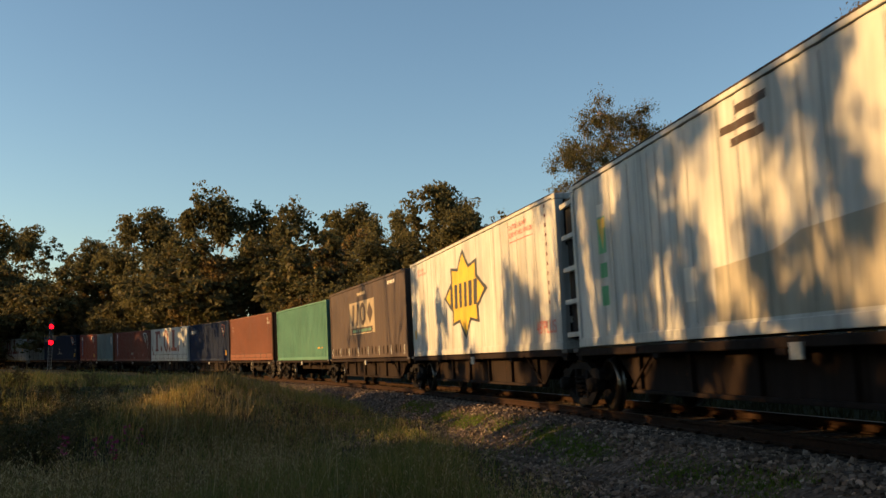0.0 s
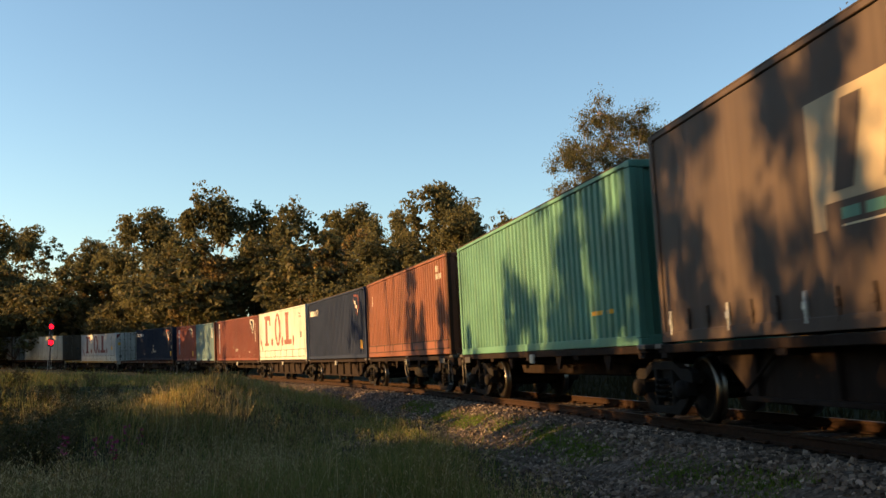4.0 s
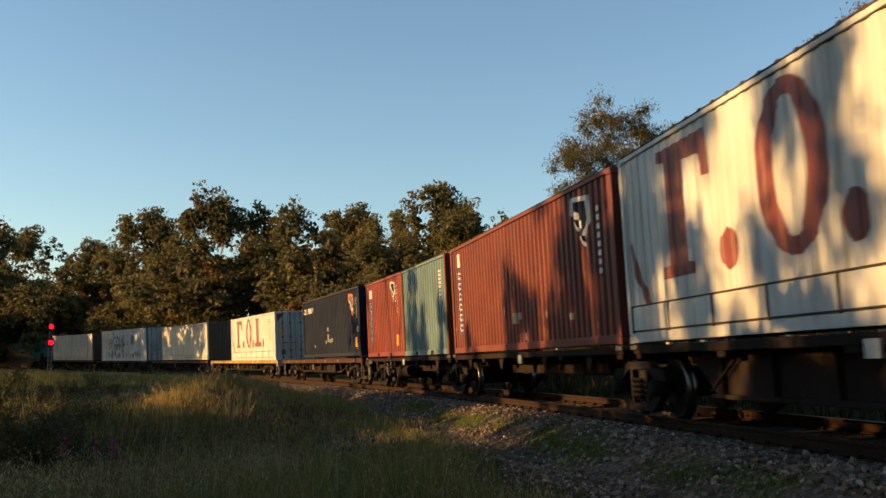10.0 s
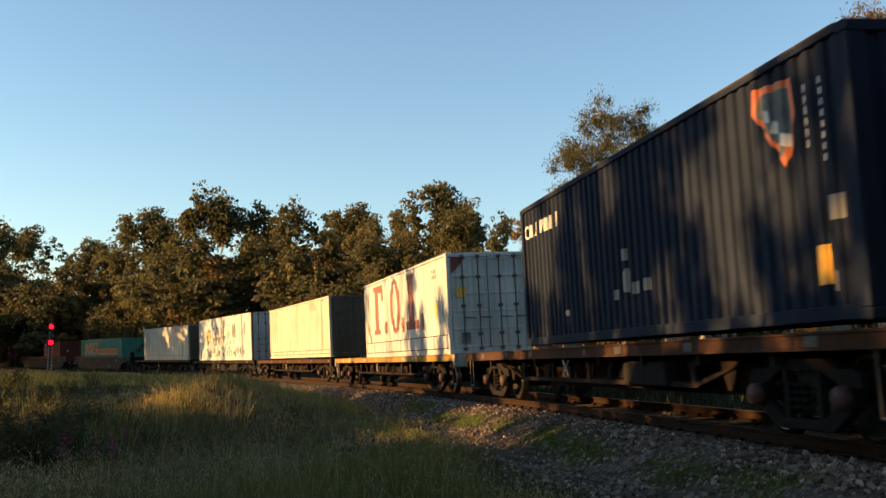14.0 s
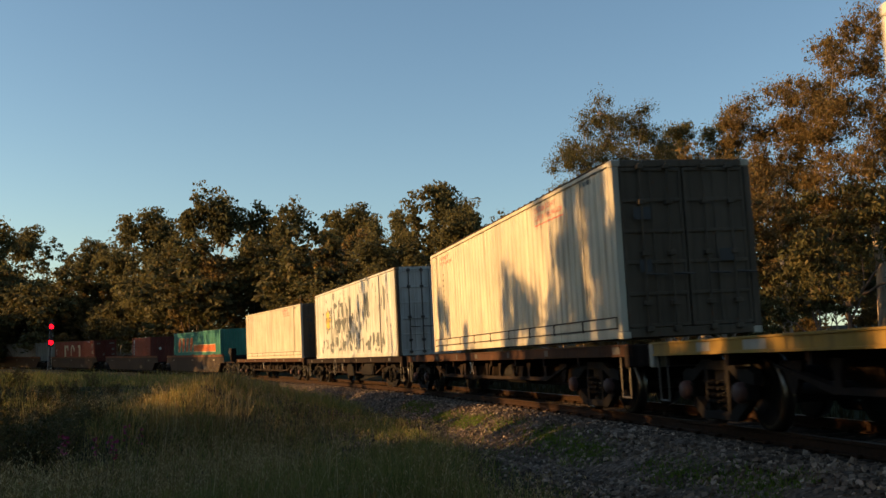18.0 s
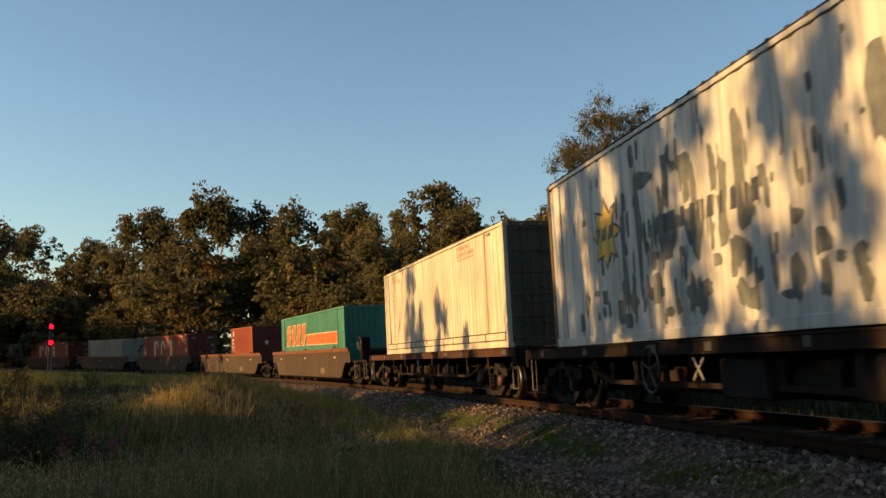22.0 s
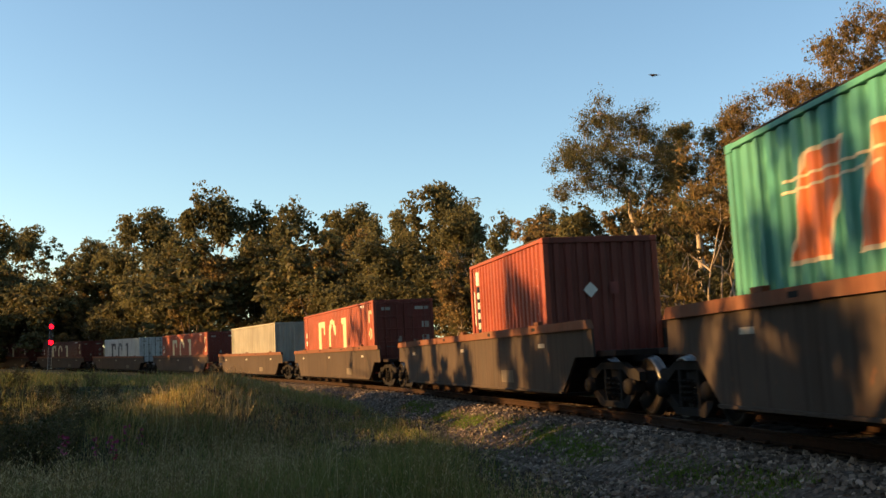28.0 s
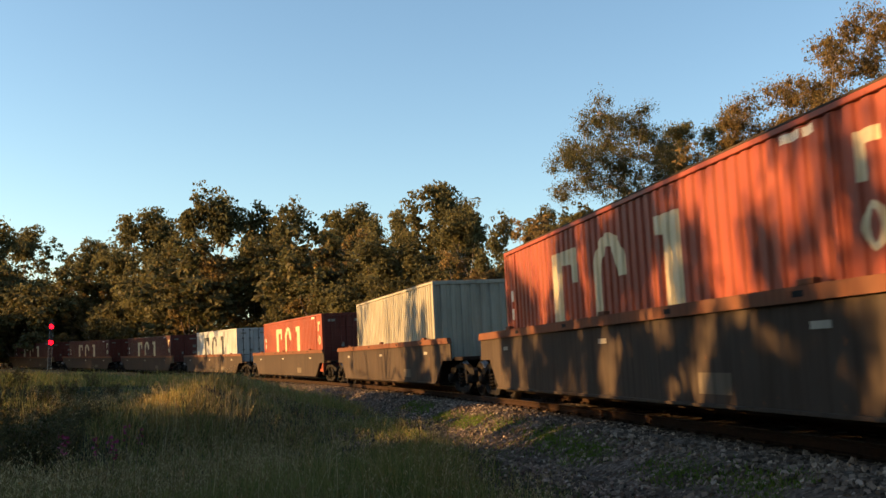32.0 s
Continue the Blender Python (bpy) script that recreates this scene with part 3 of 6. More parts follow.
def pack_unit(u0, u1, bogies, lead=False, tail=False, hand=None, deep=False):
    """One unit of an articulated container wagon: skeletal frame with deep side plates."""
    L, mid = u1 - u0, (u0 + u1) / 2
    th = new_wagon("rusty brown skeletal container wagon unit on shared bogies")
    h = L / 2 - 0.12
    bm = bmesh.new()
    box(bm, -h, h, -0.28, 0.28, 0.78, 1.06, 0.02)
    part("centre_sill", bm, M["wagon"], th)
    for s in (-1, 1):
        bm = bmesh.new()
        box(bm, -h + 0.15, h - 0.15, s * 1.20, s * 1.10, 0.98, 1.10, 0.012)
        part("side_sill", bm, M["wagon"], th)
        e = h - 1.55
        if not deep:
            bm = bmesh.new()
            box(bm, -e + 1.4, e - 1.4, s * 0.34, s * 0.26, 0.60, 0.80, 0.01)
            part("sill_web", bm, M["wagon"], th)
            for x in (-0.36 * L, -0.12 * L, 0.14 * L, 0.34 * L):
                bm = bmesh.new()
                prism(bm, [(x - 0.2, 0.99), (x + 0.2, 0.99), (x + 0.06, 0.74), (x - 0.06, 0.74)], s * 1.12, s * 1.07)
                part("gusset", bm, M["wagon"], th)
            continue
        bm = bmesh.new()
        prism(bm, [(-e, 1.0), (-e + 0.9, 0.42), (e - 0.9, 0.42), (e, 1.0)], s * 0.90, s * 0.86)
        box(bm, -e + 0.9, e - 0.9, s * 0.98, s * 0.82, 0.36, 0.42, 0.01)
        part("side_plate", bm, M["wagon"], th)
        for k in range(6):
            x = -e + 1.2 + k * (2 * e - 2.4) / 5
            bm = bmesh.new()
            box(bm, x - 0.03, x + 0.03, s * 0.97, s * 0.9, 0.43, 0.99)
            part("web_stiffener", bm, M["wagon"], th)
        for x, w in ((-e + 0.9, 0.9), (e - 0.9, -0.9)):
            bm = bmesh.new()
            prism(bm, [(x, 0.46), (x + 0.05, 0.46), (x + w + 0.05, 0.96), (x + w, 0.96)], s * 1.0, s * 0.96)
            part("diagonal_brace", bm, M["wagon"], th)
    for k in range(5):
        x = -h + 0.35 + k * (2 * h - 0.7) / 4
        bm = bmesh.new()
        box(bm, x - 0.12, x + 0.12, -1.19, 1.19, 0.90, 1.03, 0.015)
        part("cross_bearer", bm, M["wagon"], th)
    for x in (-h + 0.25, h - 0.25):
        for s in (-1, 1):
            bm = bmesh.new()
            box(bm, x - 0.14, x + 0.14, s * 1.235, s * 1.02, 1.04, 1.118, 0.015)
            part("container_pedestal", bm, M["oldsteel"] if s < 0 else M["wagon"], th)
    for b in bogies:
        bogie(th, mid - b)
    if lead:
        coupler(th, h, 1)
    if tail:
        coupler(th, -h, -1)
    for flag, x in ((lead, h - 0.1), (tail, -h + 0.1)):
        if flag:
            bm = bmesh.new()
            box(bm, x - 0.16, x + 0.16, -1.25, 1.25, 0.82, 1.04, 0.02)
            part("end_beam", bm, M["wagon"], th)
            step_iron(th, x - 0.35 * (1 if x > 0 else -1))
            bm = bmesh.new()
            xx = x - (1.0 if x > 0 else -1.0)
            box(bm, xx - 0.28, xx + 0.28, -1.262, -1.235, 0.90, 1.04, 0.004)
            part("data_panel", bm, M["oldsteel"], th, "dull data panel on the sill")
    if hand is not None:
        hand_wheel(th, mid - hand, 0.80)
        bm = bmesh.new()
        tube(bm, [(mid - hand - 0.6, -0.7, 0.62), (mid - hand + 1.1, -0.7, 0.62)], 0.2, 12)
        part("air_reservoir", bm, M["bogie"], th)
    # brake gear under the floor
    bm = bmesh.new()
    tube(bm, [(-h + 1.2, 0.45, 0.55), (h - 1.2, 0.45, 0.55)], 0.03, 6)
    part("brake_rod", bm, M["bogie"], th)
    bm = bmesh.new()
    box(bm, 0.3, 0.55, -1.24, -1.2, 0.86, 1.04)
    part("tie_down_bracket", bm, M["galv"], th)
    aboard(th, u0, u1, 0.0)
    return th


def flat_wagon(u0, u1, bogies, sill="sill", label="", hand=None, boxes=(), covers=True, deck=1.12):
    """A bogie flat wagon with a channel side sill and a fish-belly centre girder."""
    L, mid, h = u1 - u0, (u0 + u1) / 2, (u1 - u0) / 2
    th = new_wagon(label)
    for s in (-1, 1):
        bm = bmesh.new()
        box(bm, -h, h, s * 1.26, s * 1.20, deck - 0.15, deck + 0.0, 0.008)
        part("side_sill", bm, M[sill], th)
        for za in (deck - 0.012, deck - 0.175):
            bm = bmesh.new()
            box(bm, -h, h, s * 1.28, s * 1.18, za, za + 0.03, 0.004)
            part("sill_flange", bm, M[sill], th)
        rr = random.Random(int(u0))
        for k in range(7):
            x = -h + 1.2 + (k + rr.uniform(-0.3, 0.3)) * (L - 2.4) / 6
            w = rr.uniform(0.1, 0.3)
            if sill != "yellow":
                w *= 0.55
            bm = bmesh.new()
            box(bm, x - w, x + w, s * 1.262, s * 1.268, deck - 0.135, deck - 0.02)
            part("sill_patch", bm, M["patch"] if sill == "yellow" else M["oldsteel"], th)
    bm = bmesh.new()
    e = h - 3.2
    for s in (-0.35, 0.35):
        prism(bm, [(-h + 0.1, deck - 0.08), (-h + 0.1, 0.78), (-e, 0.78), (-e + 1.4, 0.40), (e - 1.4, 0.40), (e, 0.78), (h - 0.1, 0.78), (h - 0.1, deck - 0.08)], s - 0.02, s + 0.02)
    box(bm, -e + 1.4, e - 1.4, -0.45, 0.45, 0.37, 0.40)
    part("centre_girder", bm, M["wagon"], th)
    for k in range(10):
        x = -h + 0.5 + k * (L - 1.0) / 9
        bm = bmesh.new()
        prism(bm, [(x - 0.05, deck - 0.04), (x + 0.05, deck - 0.04), (x + 0.05, 0.80), (x - 0.05, 0.80)], -1.2, 1.2)
        part("cross_bearer", bm, M["wagon"], th)
    bm = bmesh.new()
    prism(bm, [(-e + 0.2, 0.80), (-e + 1.5, 0.50), (e - 1.5, 0.50), (e - 0.2, 0.80), (e - 0.35, 0.80), (e - 1.55, 0.57), (-e + 1.55, 0.57), (-e + 0.35, 0.80)], -1.06, -0.94)
    part("lower_chord", bm, M["wagon"], th)
    for k in range(9):
        x = -e + 1.6 + k * (2 * e - 3.2) / 8
        bm = bmesh.new()
        prism(bm, [(x - 0.14, 0.86), (x + 0.14, 0.86), (x + 0.07, 0.70), (x + 0.09, 0.55), (x - 0.09, 0.55), (x - 0.07, 0.70)], -1.05, -1.0)
        part("truss_post", bm, M["wagon"], th)
    for k in range(5):
        x = -e + 0.6 + k * (2 * e - 1.2) / 4
        bm = bmesh.new()
        prism(bm, [(x - 0.25, 0.84), (x + 0.25, 0.84), (x + 0.05, 0.48), (x - 0.05, 0.48)], -1.02, -0.96)
        part("outrigger", bm, M["wagon"], th)
    bm = bmesh.new()
    for s in (-1, 1):
        box(bm, -h + 0.05, h - 0.05, s * 1.18, s * 0.45, deck - 0.05, deck - 0.02)
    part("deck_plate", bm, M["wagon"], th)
    for x, s in ((h, 1), (-h, -1)):
        bm = bmesh.new()
        box(bm, min(x, x - s * 0.14), max(x, x - s * 0.14), -1.29, 1.29, deck - 0.34, deck + 0.01, 0.02)
        part("end_beam", bm, M["patch"] if sill == "yellow" else M["wagon"], th)
        coupler(th, x, s)
        step_iron(th, x - s * 0.32)
    for b in bogies:
        bogie(th, mid - b, covers)
    if hand is not None:
        hand_wheel(th, mid - hand, 0.75)
    for (a, b, z0, z1, y1) in boxes:
        bm = bmesh.new()
        box(bm, mid - b, mid - a, -1.15, y1, z0, z1, 0.03)
        part("equipment_box", bm, M["bogie"], th)
    bm = bmesh.new()
    for dx in (-0.16, 0.16):
        tube(bm, [(dx - 0.5, -1.29, deck - 0.22), (-dx - 0.5, -1.30, 0.62)], 0.013, 5)
    part("lashing_strap", bm, M["stencil"], th, "pale crossed lashing straps")
    bm = bmesh.new()
    tube(bm, [(1.2, -0.75, 0.62), (2.6, -0.75, 0.62)], 0.21, 12)
    part("air_reservoir", bm, M["bogie"], th)
    aboard(th, u0, u1, 0.0)
    return th


def well_wagon(u0, u1, first=False):
    """A well wagon: two deep side girders with an orange top chord, slanted ends over the bogies."""
    L, mid, h = u1 - u0, (u0 + u1) / 2, (u1 - u0) / 2
    th = tagged(new("well_wagon"), "dusty brown well wagon with an orange-brown top chord", "railway wagon", "wagons of the train")
    for s in (-1, 1):
        bm = bmesh.new()
        prism(bm, [(-h, 1.44), (-h - 0.05, 0.96), (-h + 0.85, 0.96), (-h + 1.6, 0.34), (h - 1.6, 0.34), (h - 0.85, 0.96), (h + 0.05, 0.96), (h, 1.44)], s * 1.33, s * 1.29)
        box(bm, -h + 1.6, h - 1.6, s * 1.37, s * 1.2, 0.30, 0.345, 0.005)
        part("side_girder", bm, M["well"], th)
        bm = bmesh.new()
        prism(bm, [(-h, 1.44), (-h + 0.12, 1.60), (h - 0.12, 1.60), (h, 1.44)], s * 1.39, s * 1.27)
        part("top_chord", bm, M["rim"], th)
        for x in (-6.1, 0.0, 6.1):
            bm = bmesh.new()
            box(bm, x - 0.16, x + 0.16, s * 1.36, s * 1.26, 1.60, 1.67, 0.01)
            part("corner_guide", bm, M["rim"], th)
        for x in (-5.2, -1.9, 2.7, 6.0):
            # slots in the chord: their inner shade painted as black blocks
            bm = bmesh.new()
            box(bm, x - 0.11, x + 0.11, s * 1.392, s * 1.36, 1.49, 1.555)
            part("chord_slot", bm, M["dark"], th)
        bm = bmesh.new()
        box(bm, 3.4, 4.3, s * 1.333, s * 1.336, 0.46, 0.72)
        part("faded_panel", bm, M["scuffed"], th)
        for k in range(3):
            x = -h + 2.6 + k * (L - 5.2) / 2
            bm = bmesh.new()
            box(bm, x - 0.28, x + 0.10, s * 1.333, s * 1.337, 1.16, 1.24)
            part("reflector", bm, M["patch"], th)
    bm = bmesh.new()
    box(bm, -h + 1.7, h - 1.7, -1.2, 1.2, 0.24, 0.30, 0.01)
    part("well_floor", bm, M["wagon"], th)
    for s in (-1, 1):
        bm = bmesh.new()
        box(bm, min(s * (h - 0.1), s * (h + 0.75)), max(s * (h - 0.1), s * (h + 0.75)), -1.22, 1.22, 0.96, 1.06, 0.01)
        part("end_platform", bm, M["wagon"], th)
        bm = bmesh.new()
        box(bm, min(s * (h - 1.2), s * (h + 1.5)), max(s * (h - 1.2), s * (h + 1.5)), -0.2, 0.2, 0.82, 0.96, 0.02)
        part("draw_bar", bm, M["wagon"], th)
        bogie(th, s * (h + 0.12))
        bm = bmesh.new()
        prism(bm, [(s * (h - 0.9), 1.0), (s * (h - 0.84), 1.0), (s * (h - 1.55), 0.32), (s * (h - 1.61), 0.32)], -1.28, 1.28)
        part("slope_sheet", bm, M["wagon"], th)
    if first:
        coupler(th, h + 2.0, 1)
        bm = bmesh.new()
        box(bm, h + 0.3, h + 2.3, -1.25, 1.25, 0.98, 1.06, 0.01)
        part("front_platform", bm, M["wagon"], th)
        bm = bmesh.new()
        box(bm, h + 1.05, h + 1.3, -1.15, -0.75, 1.06, 2.0, 0.04)
        part("brake_stand", bm, M["wagon"], th)
        bm = bmesh.new()
        tube(bm, [(h + 0.55, -0.95, 1.32), (h + 0.55, 0.75, 1.32)], 0.2, 14)
        part("air_reservoir", bm, M["bogie"], th)
        bm = bmesh.new()
        box(bm, h + 0.15, h + 0.7, -0.5, 0.9, 1.06, 1.2, 0.02)
        part("valve_box", bm, M["wagon"], th)
        hand_wheel(th, h + 1.18, 1.75, 0.27, -1.2)
        step_iron(th, h + 1.95)
        step_iron(th, h + 0.5)
    aboard(th, u0, u1, 0.0)
    return th
# ---------------------------------------------------------------- the train
def load(u0, u1, zb, **kw):
    th, st = container(L=u1 - u0, **kw)
    aboard(th, u0, u1, zb)
    return th, st


def letter_blocks(th, st, x0, z0, hgt, mat_, step=1.75):
    """Three tall emblem shapes with dots between, in place of initials."""
    k, z1 = hgt / 1.5, z0 + hgt
    w = 1.5

    def shape(x, pts):
        return [[(x + p * w, z0 + q * k if r == 0 else z1 - q * k) for p, q, r in pts]]

    mark("emblem", shape(x0, [(-0.14, 0, 0), (0.56, 0, 0), (0.56, 0.13, 0), (0.42, 0.15, 0), (0.42, 0.22, 1), (0.78, 0.24, 1), (0.86, 0.5, 1), (0.98, 0.5, 1), (0.95, 0, 1), (-0.14, 0, 1), (-0.14, 0.13, 1), (0, 0.15, 1), (0, 0.15, 0),
                              (-0.14, 0.13, 0)]), mat_, th, st)
    mark("emblem", ring(x0 + step + 0.7, z0 + hgt / 2, 0.76, hgt / 2 + 0.06, 0.42, 0.2, 26), mat_, th, st)
    mark("emblem", shape(x0 + 2 * step, [(-0.3, 0, 0), (0.85, 0, 0), (0.85, 0.24, 0), (0.42, 0.22, 0), (0.42, 0.15, 1), (0.56, 0.13, 1), (0.56, 0, 1), (-0.14, 0, 1), (-0.14, 0.13, 1), (0, 0.15, 1), (0, 0.22, 0), (-0.3, 0.24, 0)]), mat_, th, st)
    for x in (x0 + 1.9, x0 + step + 1.85, x0 + 2 * step + 1.8):
        mark("emblem_dot", [oval(x, z0 + 0.2, 0.24, 0.26)], mat_, th, st)


def shield(th, st, x, z, w, h, rim, fill, seed=1):
    """A shield-shaped emblem with a rim and slanting bars."""
    out = [(x - w * 0.5, z + h * 0.5), (x + w * 0.45, z + h * 0.42), (x + w * 0.5, z), (x + w * 0.2, z - h * 0.55), (x - w * 0.25, z - h * 0.1), (x - w * 0.55, z + h * 0.2)]
    mark("shield_emblem", [out], rim, th, st)
    inn = [((a - x) * 0.8 + x, (b - z) * 0.8 + z) for a, b in out]
    mark("shield_face", [inn], fill, th, st, lift=0.007)
    mark("shield_bar", [[(x - w * 0.3 + i * w * 0.22, z + h * (0.22 - i * 0.18)), (x - w * 0.12 + i * w * 0.22, z + h * (0.16 - i * 0.18)),
                          (x - w * 0.1 + i * w * 0.2, z + h * (0.02 - i * 0.18)), (x - w * 0.3 + i * w * 0.2, z + h * (0.08 - i * 0.18))] for i in range(3)], M["logo_white"], th, st, lift=0.010)


def wide_emblem(th, st, x0, x1, z0, z1, n=6, m="logo_white", seed=3):
    """A round sign and a row of bars, high on the wall."""
    r = (z1 - z0) / 2
    mark("round_sign", ring(x0 + r, (z0 + z1) / 2, r, r * 1.1, r * 0.4, r * 0.4, 12), M[m], th, st)
    mark("emblem_bar", bars(x0 + 2.6 * r, x1, z0, z1, n, 0.6, 0.05, seed), M[m], th, st)


def build_train():
    # articulated wagon units at the head
    pack_unit(-19.3, -3.6, [-3.6], deep=True)
    pack_unit(-3.6, 11.7, [11.7], deep=True)
    pack_unit(11.7, 26.6, [26.6], deep=True)
    pack_unit(26.6, 39.6, [37.7], tail=True)
    pack_unit(40.1, 52.9, [41.8, 52.9], lead=True, hand=45.7)
    pack_unit(52.9, 65.65, [65.65], deep=True)
    pack_unit(65.65, 78.3, [78.3], deep=True)
    pack_unit(78.3, 91.1, [91.1])
    pack_unit(91.1, 104.0, [101.5], tail=True, hand=99.3)
    flat_wagon(104.5, 122.6, [106.6, 120.2], "sill", "rusty brown bogie flat wagon with white patches", boxes=[(110, 111.6, 0.5, 0.85, -0.6)])
    flat_wagon(124.0, 143.2, [126.8, 141.4], "yellow", "yellow-sided bogie flat wagon with white markings")
    flat_wagon(144.2, 162.8, [146.3, 161.3], "sill", "rusty bogie flat wagon with faded red axle box covers")
    flat_wagon(163.7, 182.3, [166.0, 180.3], "wagon", "dark bogie container wagon with equipment boxes under its floor", hand=175.2, boxes=[(168.5, 170.3, 0.45, 0.9, -0.5), (172, 173.2, 0.4, 0.88, -0.4)], covers=False)
    flat_wagon(183.2, 201.4, [185.7, 199.6], "sill", "rusty bogie flat wagon with a white end panel", deck=1.2)
    for k in range(9):
        a = 205.1 + 21.36 * k
        well_wagon(a, a + 17.95, first=(k == 0))

    # white refrigerated container
    th, st = load(-18.7, -4.15, 1.13, name="refrigerated_container", H=2.9, material=M["offwhite"], pitch=0.5, depth=0.012, category="container",
                  label="white refrigerated container with shallow ribs and an open rear frame")
    mark("emblem_column", [rect(-5.88, -5.48, 1.52, 2.12), rect(-5.86, -5.5, 1.12, 1.36), rect(-5.86, -5.5, 0.66, 0.98)], M["logo_green"], th, st)
    mark("emblem_face", [[(-5.86, 2.1), (-5.5, 2.1), (-5.68, 1.58)]], M["logo_yellow"], th, st, lift=0.008)
    mark("emblem_face", [rect(-5.86, -5.5, 2.14, 2.34)], M["logo_white"], th, st)
    mark("vent", [rect(-0.75, 0.1, 2.22, 2.32), rect(-1.0, -0.1, 2.4, 2.5), rect(-0.6, 0.2, 2.58, 2.68)], M["umber"], th, st)
    mark("notice", [rect(-2.4, -2.0, 0.5, 0.95)], M["logo_white"], th, st)
    mark("grey_panel", [[(-1.5, 0.2), (-1.45, 0.86), (0.1, 0.92), (0.7, 1.06), (2.2, 1.1), (6.9, 1.16), (6.9, 0.2)]], M["greycream"], th, st, "repainted grey lower wall")
    for x in (-5.2, -4.3, -3.95, -3.7, -3.45, -3.15, -2.5, -2.1, -1.1, -0.6, -0.1, 0.85, 1.3, 2.4, 3.5, 4.6):
        mark("panel_seam", [rect(x, x + 0.016, 0.2, 2.75)], M["primer"], th, st, lift=0.008)
    # solid black block behind the bars, painting the shade of the recess
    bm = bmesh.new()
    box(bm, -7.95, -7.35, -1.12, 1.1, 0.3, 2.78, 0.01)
    part("unit_recess", bm, M["dark"], th, "black box painting the shade in the cooling unit's recess")
    for k in range(5):
        bm = bmesh.new()
        z = 0.2 + k * 0.6
        box(bm, -8.0, -7.28, -1.22, -1.14, z, z + 0.09, 0.01)
        part("unit_frame_bar", bm, M["offwhite"], th)

    # white container with the star
    th, st = load(-3.1, 11.2, 1.11, name="shipping_container", H=2.99, material=M["white"], pitch=0.72, depth=0.010, doors=False,
                  label="tall white ribbed container with a large yellow star emblem")
    cx, cz = -0.27, 1.57
    quart = [(0.0, 1.19), (0.62, 0.72), (1.42, 0.80), (1.38, 0.40), (2.3, 0.0)]
    full = quart[:-1] + [(x, -z) for x, z in quart[::-1]][:-1] + [(-x, -z) for x, z in quart][:-1] + [(-x, z) for x, z in quart[::-1]][:-1]
    for nm, k, mt, lf in (("star_outline", 1.0, "ink", 0.004), ("star_emblem", 0.885, "logo_yellow", 0.008)):
        pts = [(cx + x * k, cz + z * k) for x, z in full]
        mark(nm, [[(cx, cz), pts[i], pts[(i + 1) % len(pts)]] for i in range(len(pts))], M[mt], th, st, lift=lf)
    mark("emblem_bar", bars(cx - 1.55, cx + 1.5, cz - 0.34, cz + 0.30, 6, 0.55, 0.08, 5), M["ink"], th, st, lift=0.012)
    mark("panel_seam", [rect(-6.6 + 0.62 * i, -6.585 + 0.62 * i, 0.17, 2.89) for i in range(22) if not -2.7 < -6.6 + 0.62 * i < 2.2], M["primer"], th, st)
    words(["CAUTION DO NOT", "LOAD IN WELL WAGON"], 4.0, 2.66, 0.15, M["logo_rose"], th, st)
    mark("underline", [rect(4.0, 5.65, 2.38, 2.4)], M["logo_rose"], th, st)
    words(["CAUTION DO NOT", "LOAD IN WELL WAGON"], -6.1, 2.62, 0.11, M["logo_rose"], th, st)
    words(["48'PLUS"], 5.6, 0.34, 0.36, M["logo_rose"], th, st, "size_marking")
    mark("rivet", [rect(6.45, 6.53, 0.9 + i * 0.19, 0.97 + i * 0.19) for i in range(11)], M["redbrown"], th, st)
    mark("placard", [rect(-6.9, -6.7, 0.55, 0.85)], M["sticker"], th, st)
    # flat black patches paint the shade of the end openings
    for z0, z1 in ((1.98, 2.86), (0.2, 0.5), (0.62, 0.86)):
        mark("end_opening", [rect(-1.05, 1.05, z0, z1)], M["dark"], th, st, "black patch painting the shade of an opening in the end frame", end=True, lift=0.01)
    mark("end_panel", [rect(-0.95, 0.95, 1.0, 1.85)], M["cream"], th, st, end=True, lift=0.012)

    # brown curtain-sided container
    th, st = load(12.2, 26.1, 1.12, name="curtain_sided_container", H=2.97, material=M["umber"], pitch=1.1, depth=0.008,
                  label="dark brown curtain-sided container with a pale emblem panel")
    mark("emblem_panel", [[(-2.55, 0.99), (-2.3, 0.99), (-2.3, 1.24), (1.7, 1.24), (1.7, 1.0), (2.14, 0.98), (2.14, 2.3), (-2.55, 2.3)]], M["tan"], th, st)
    mark("emblem_bar", [[(-2.1, 1.34), (-1.75, 1.34), (-1.5, 2.2), (-1.85, 2.2)], [(-1.25, 1.34), (-0.9, 1.34), (-0.65, 2.2), (-1.0, 2.2)], [(0.85, 1.77), (1.35, 1.34), (1.85, 1.77), (1.35, 2.2)]] + ring(0.05, 1.77, 0.55, 0.45, 0.27, 0.17, 20), M["umber"], th, st, lift=0.010)
    mark("underline", bars(-2.0, 1.6, 1.06, 1.17, 9, 0.7, 0, 2), M["green"], th, st)
    mark("underline", [rect(-2.0, 1.6, 0.99, 1.01)], M["logo_cream"], th, st)
    mark("stencil_mark", bars(-0.9, 0.65, 2.54, 2.66, 8, 0.7, 0, 9), M["logo_cream"], th, st)
    mark("stencil_mark", bars(4.4, 5.5, 2.62, 2.74, 5, 0.7, 0, 10), M["logo_white"], th, st)
    for k in range(22):
        bm = bmesh.new()
        x = -6.6 + k * 0.625
        box(bm, x, x + 0.05, -1.225, -1.19, 0.10, 0.44, 0.008)
        box(bm, x - 0.02, x + 0.07, -1.235, -1.2, 0.24, 0.33, 0.01)
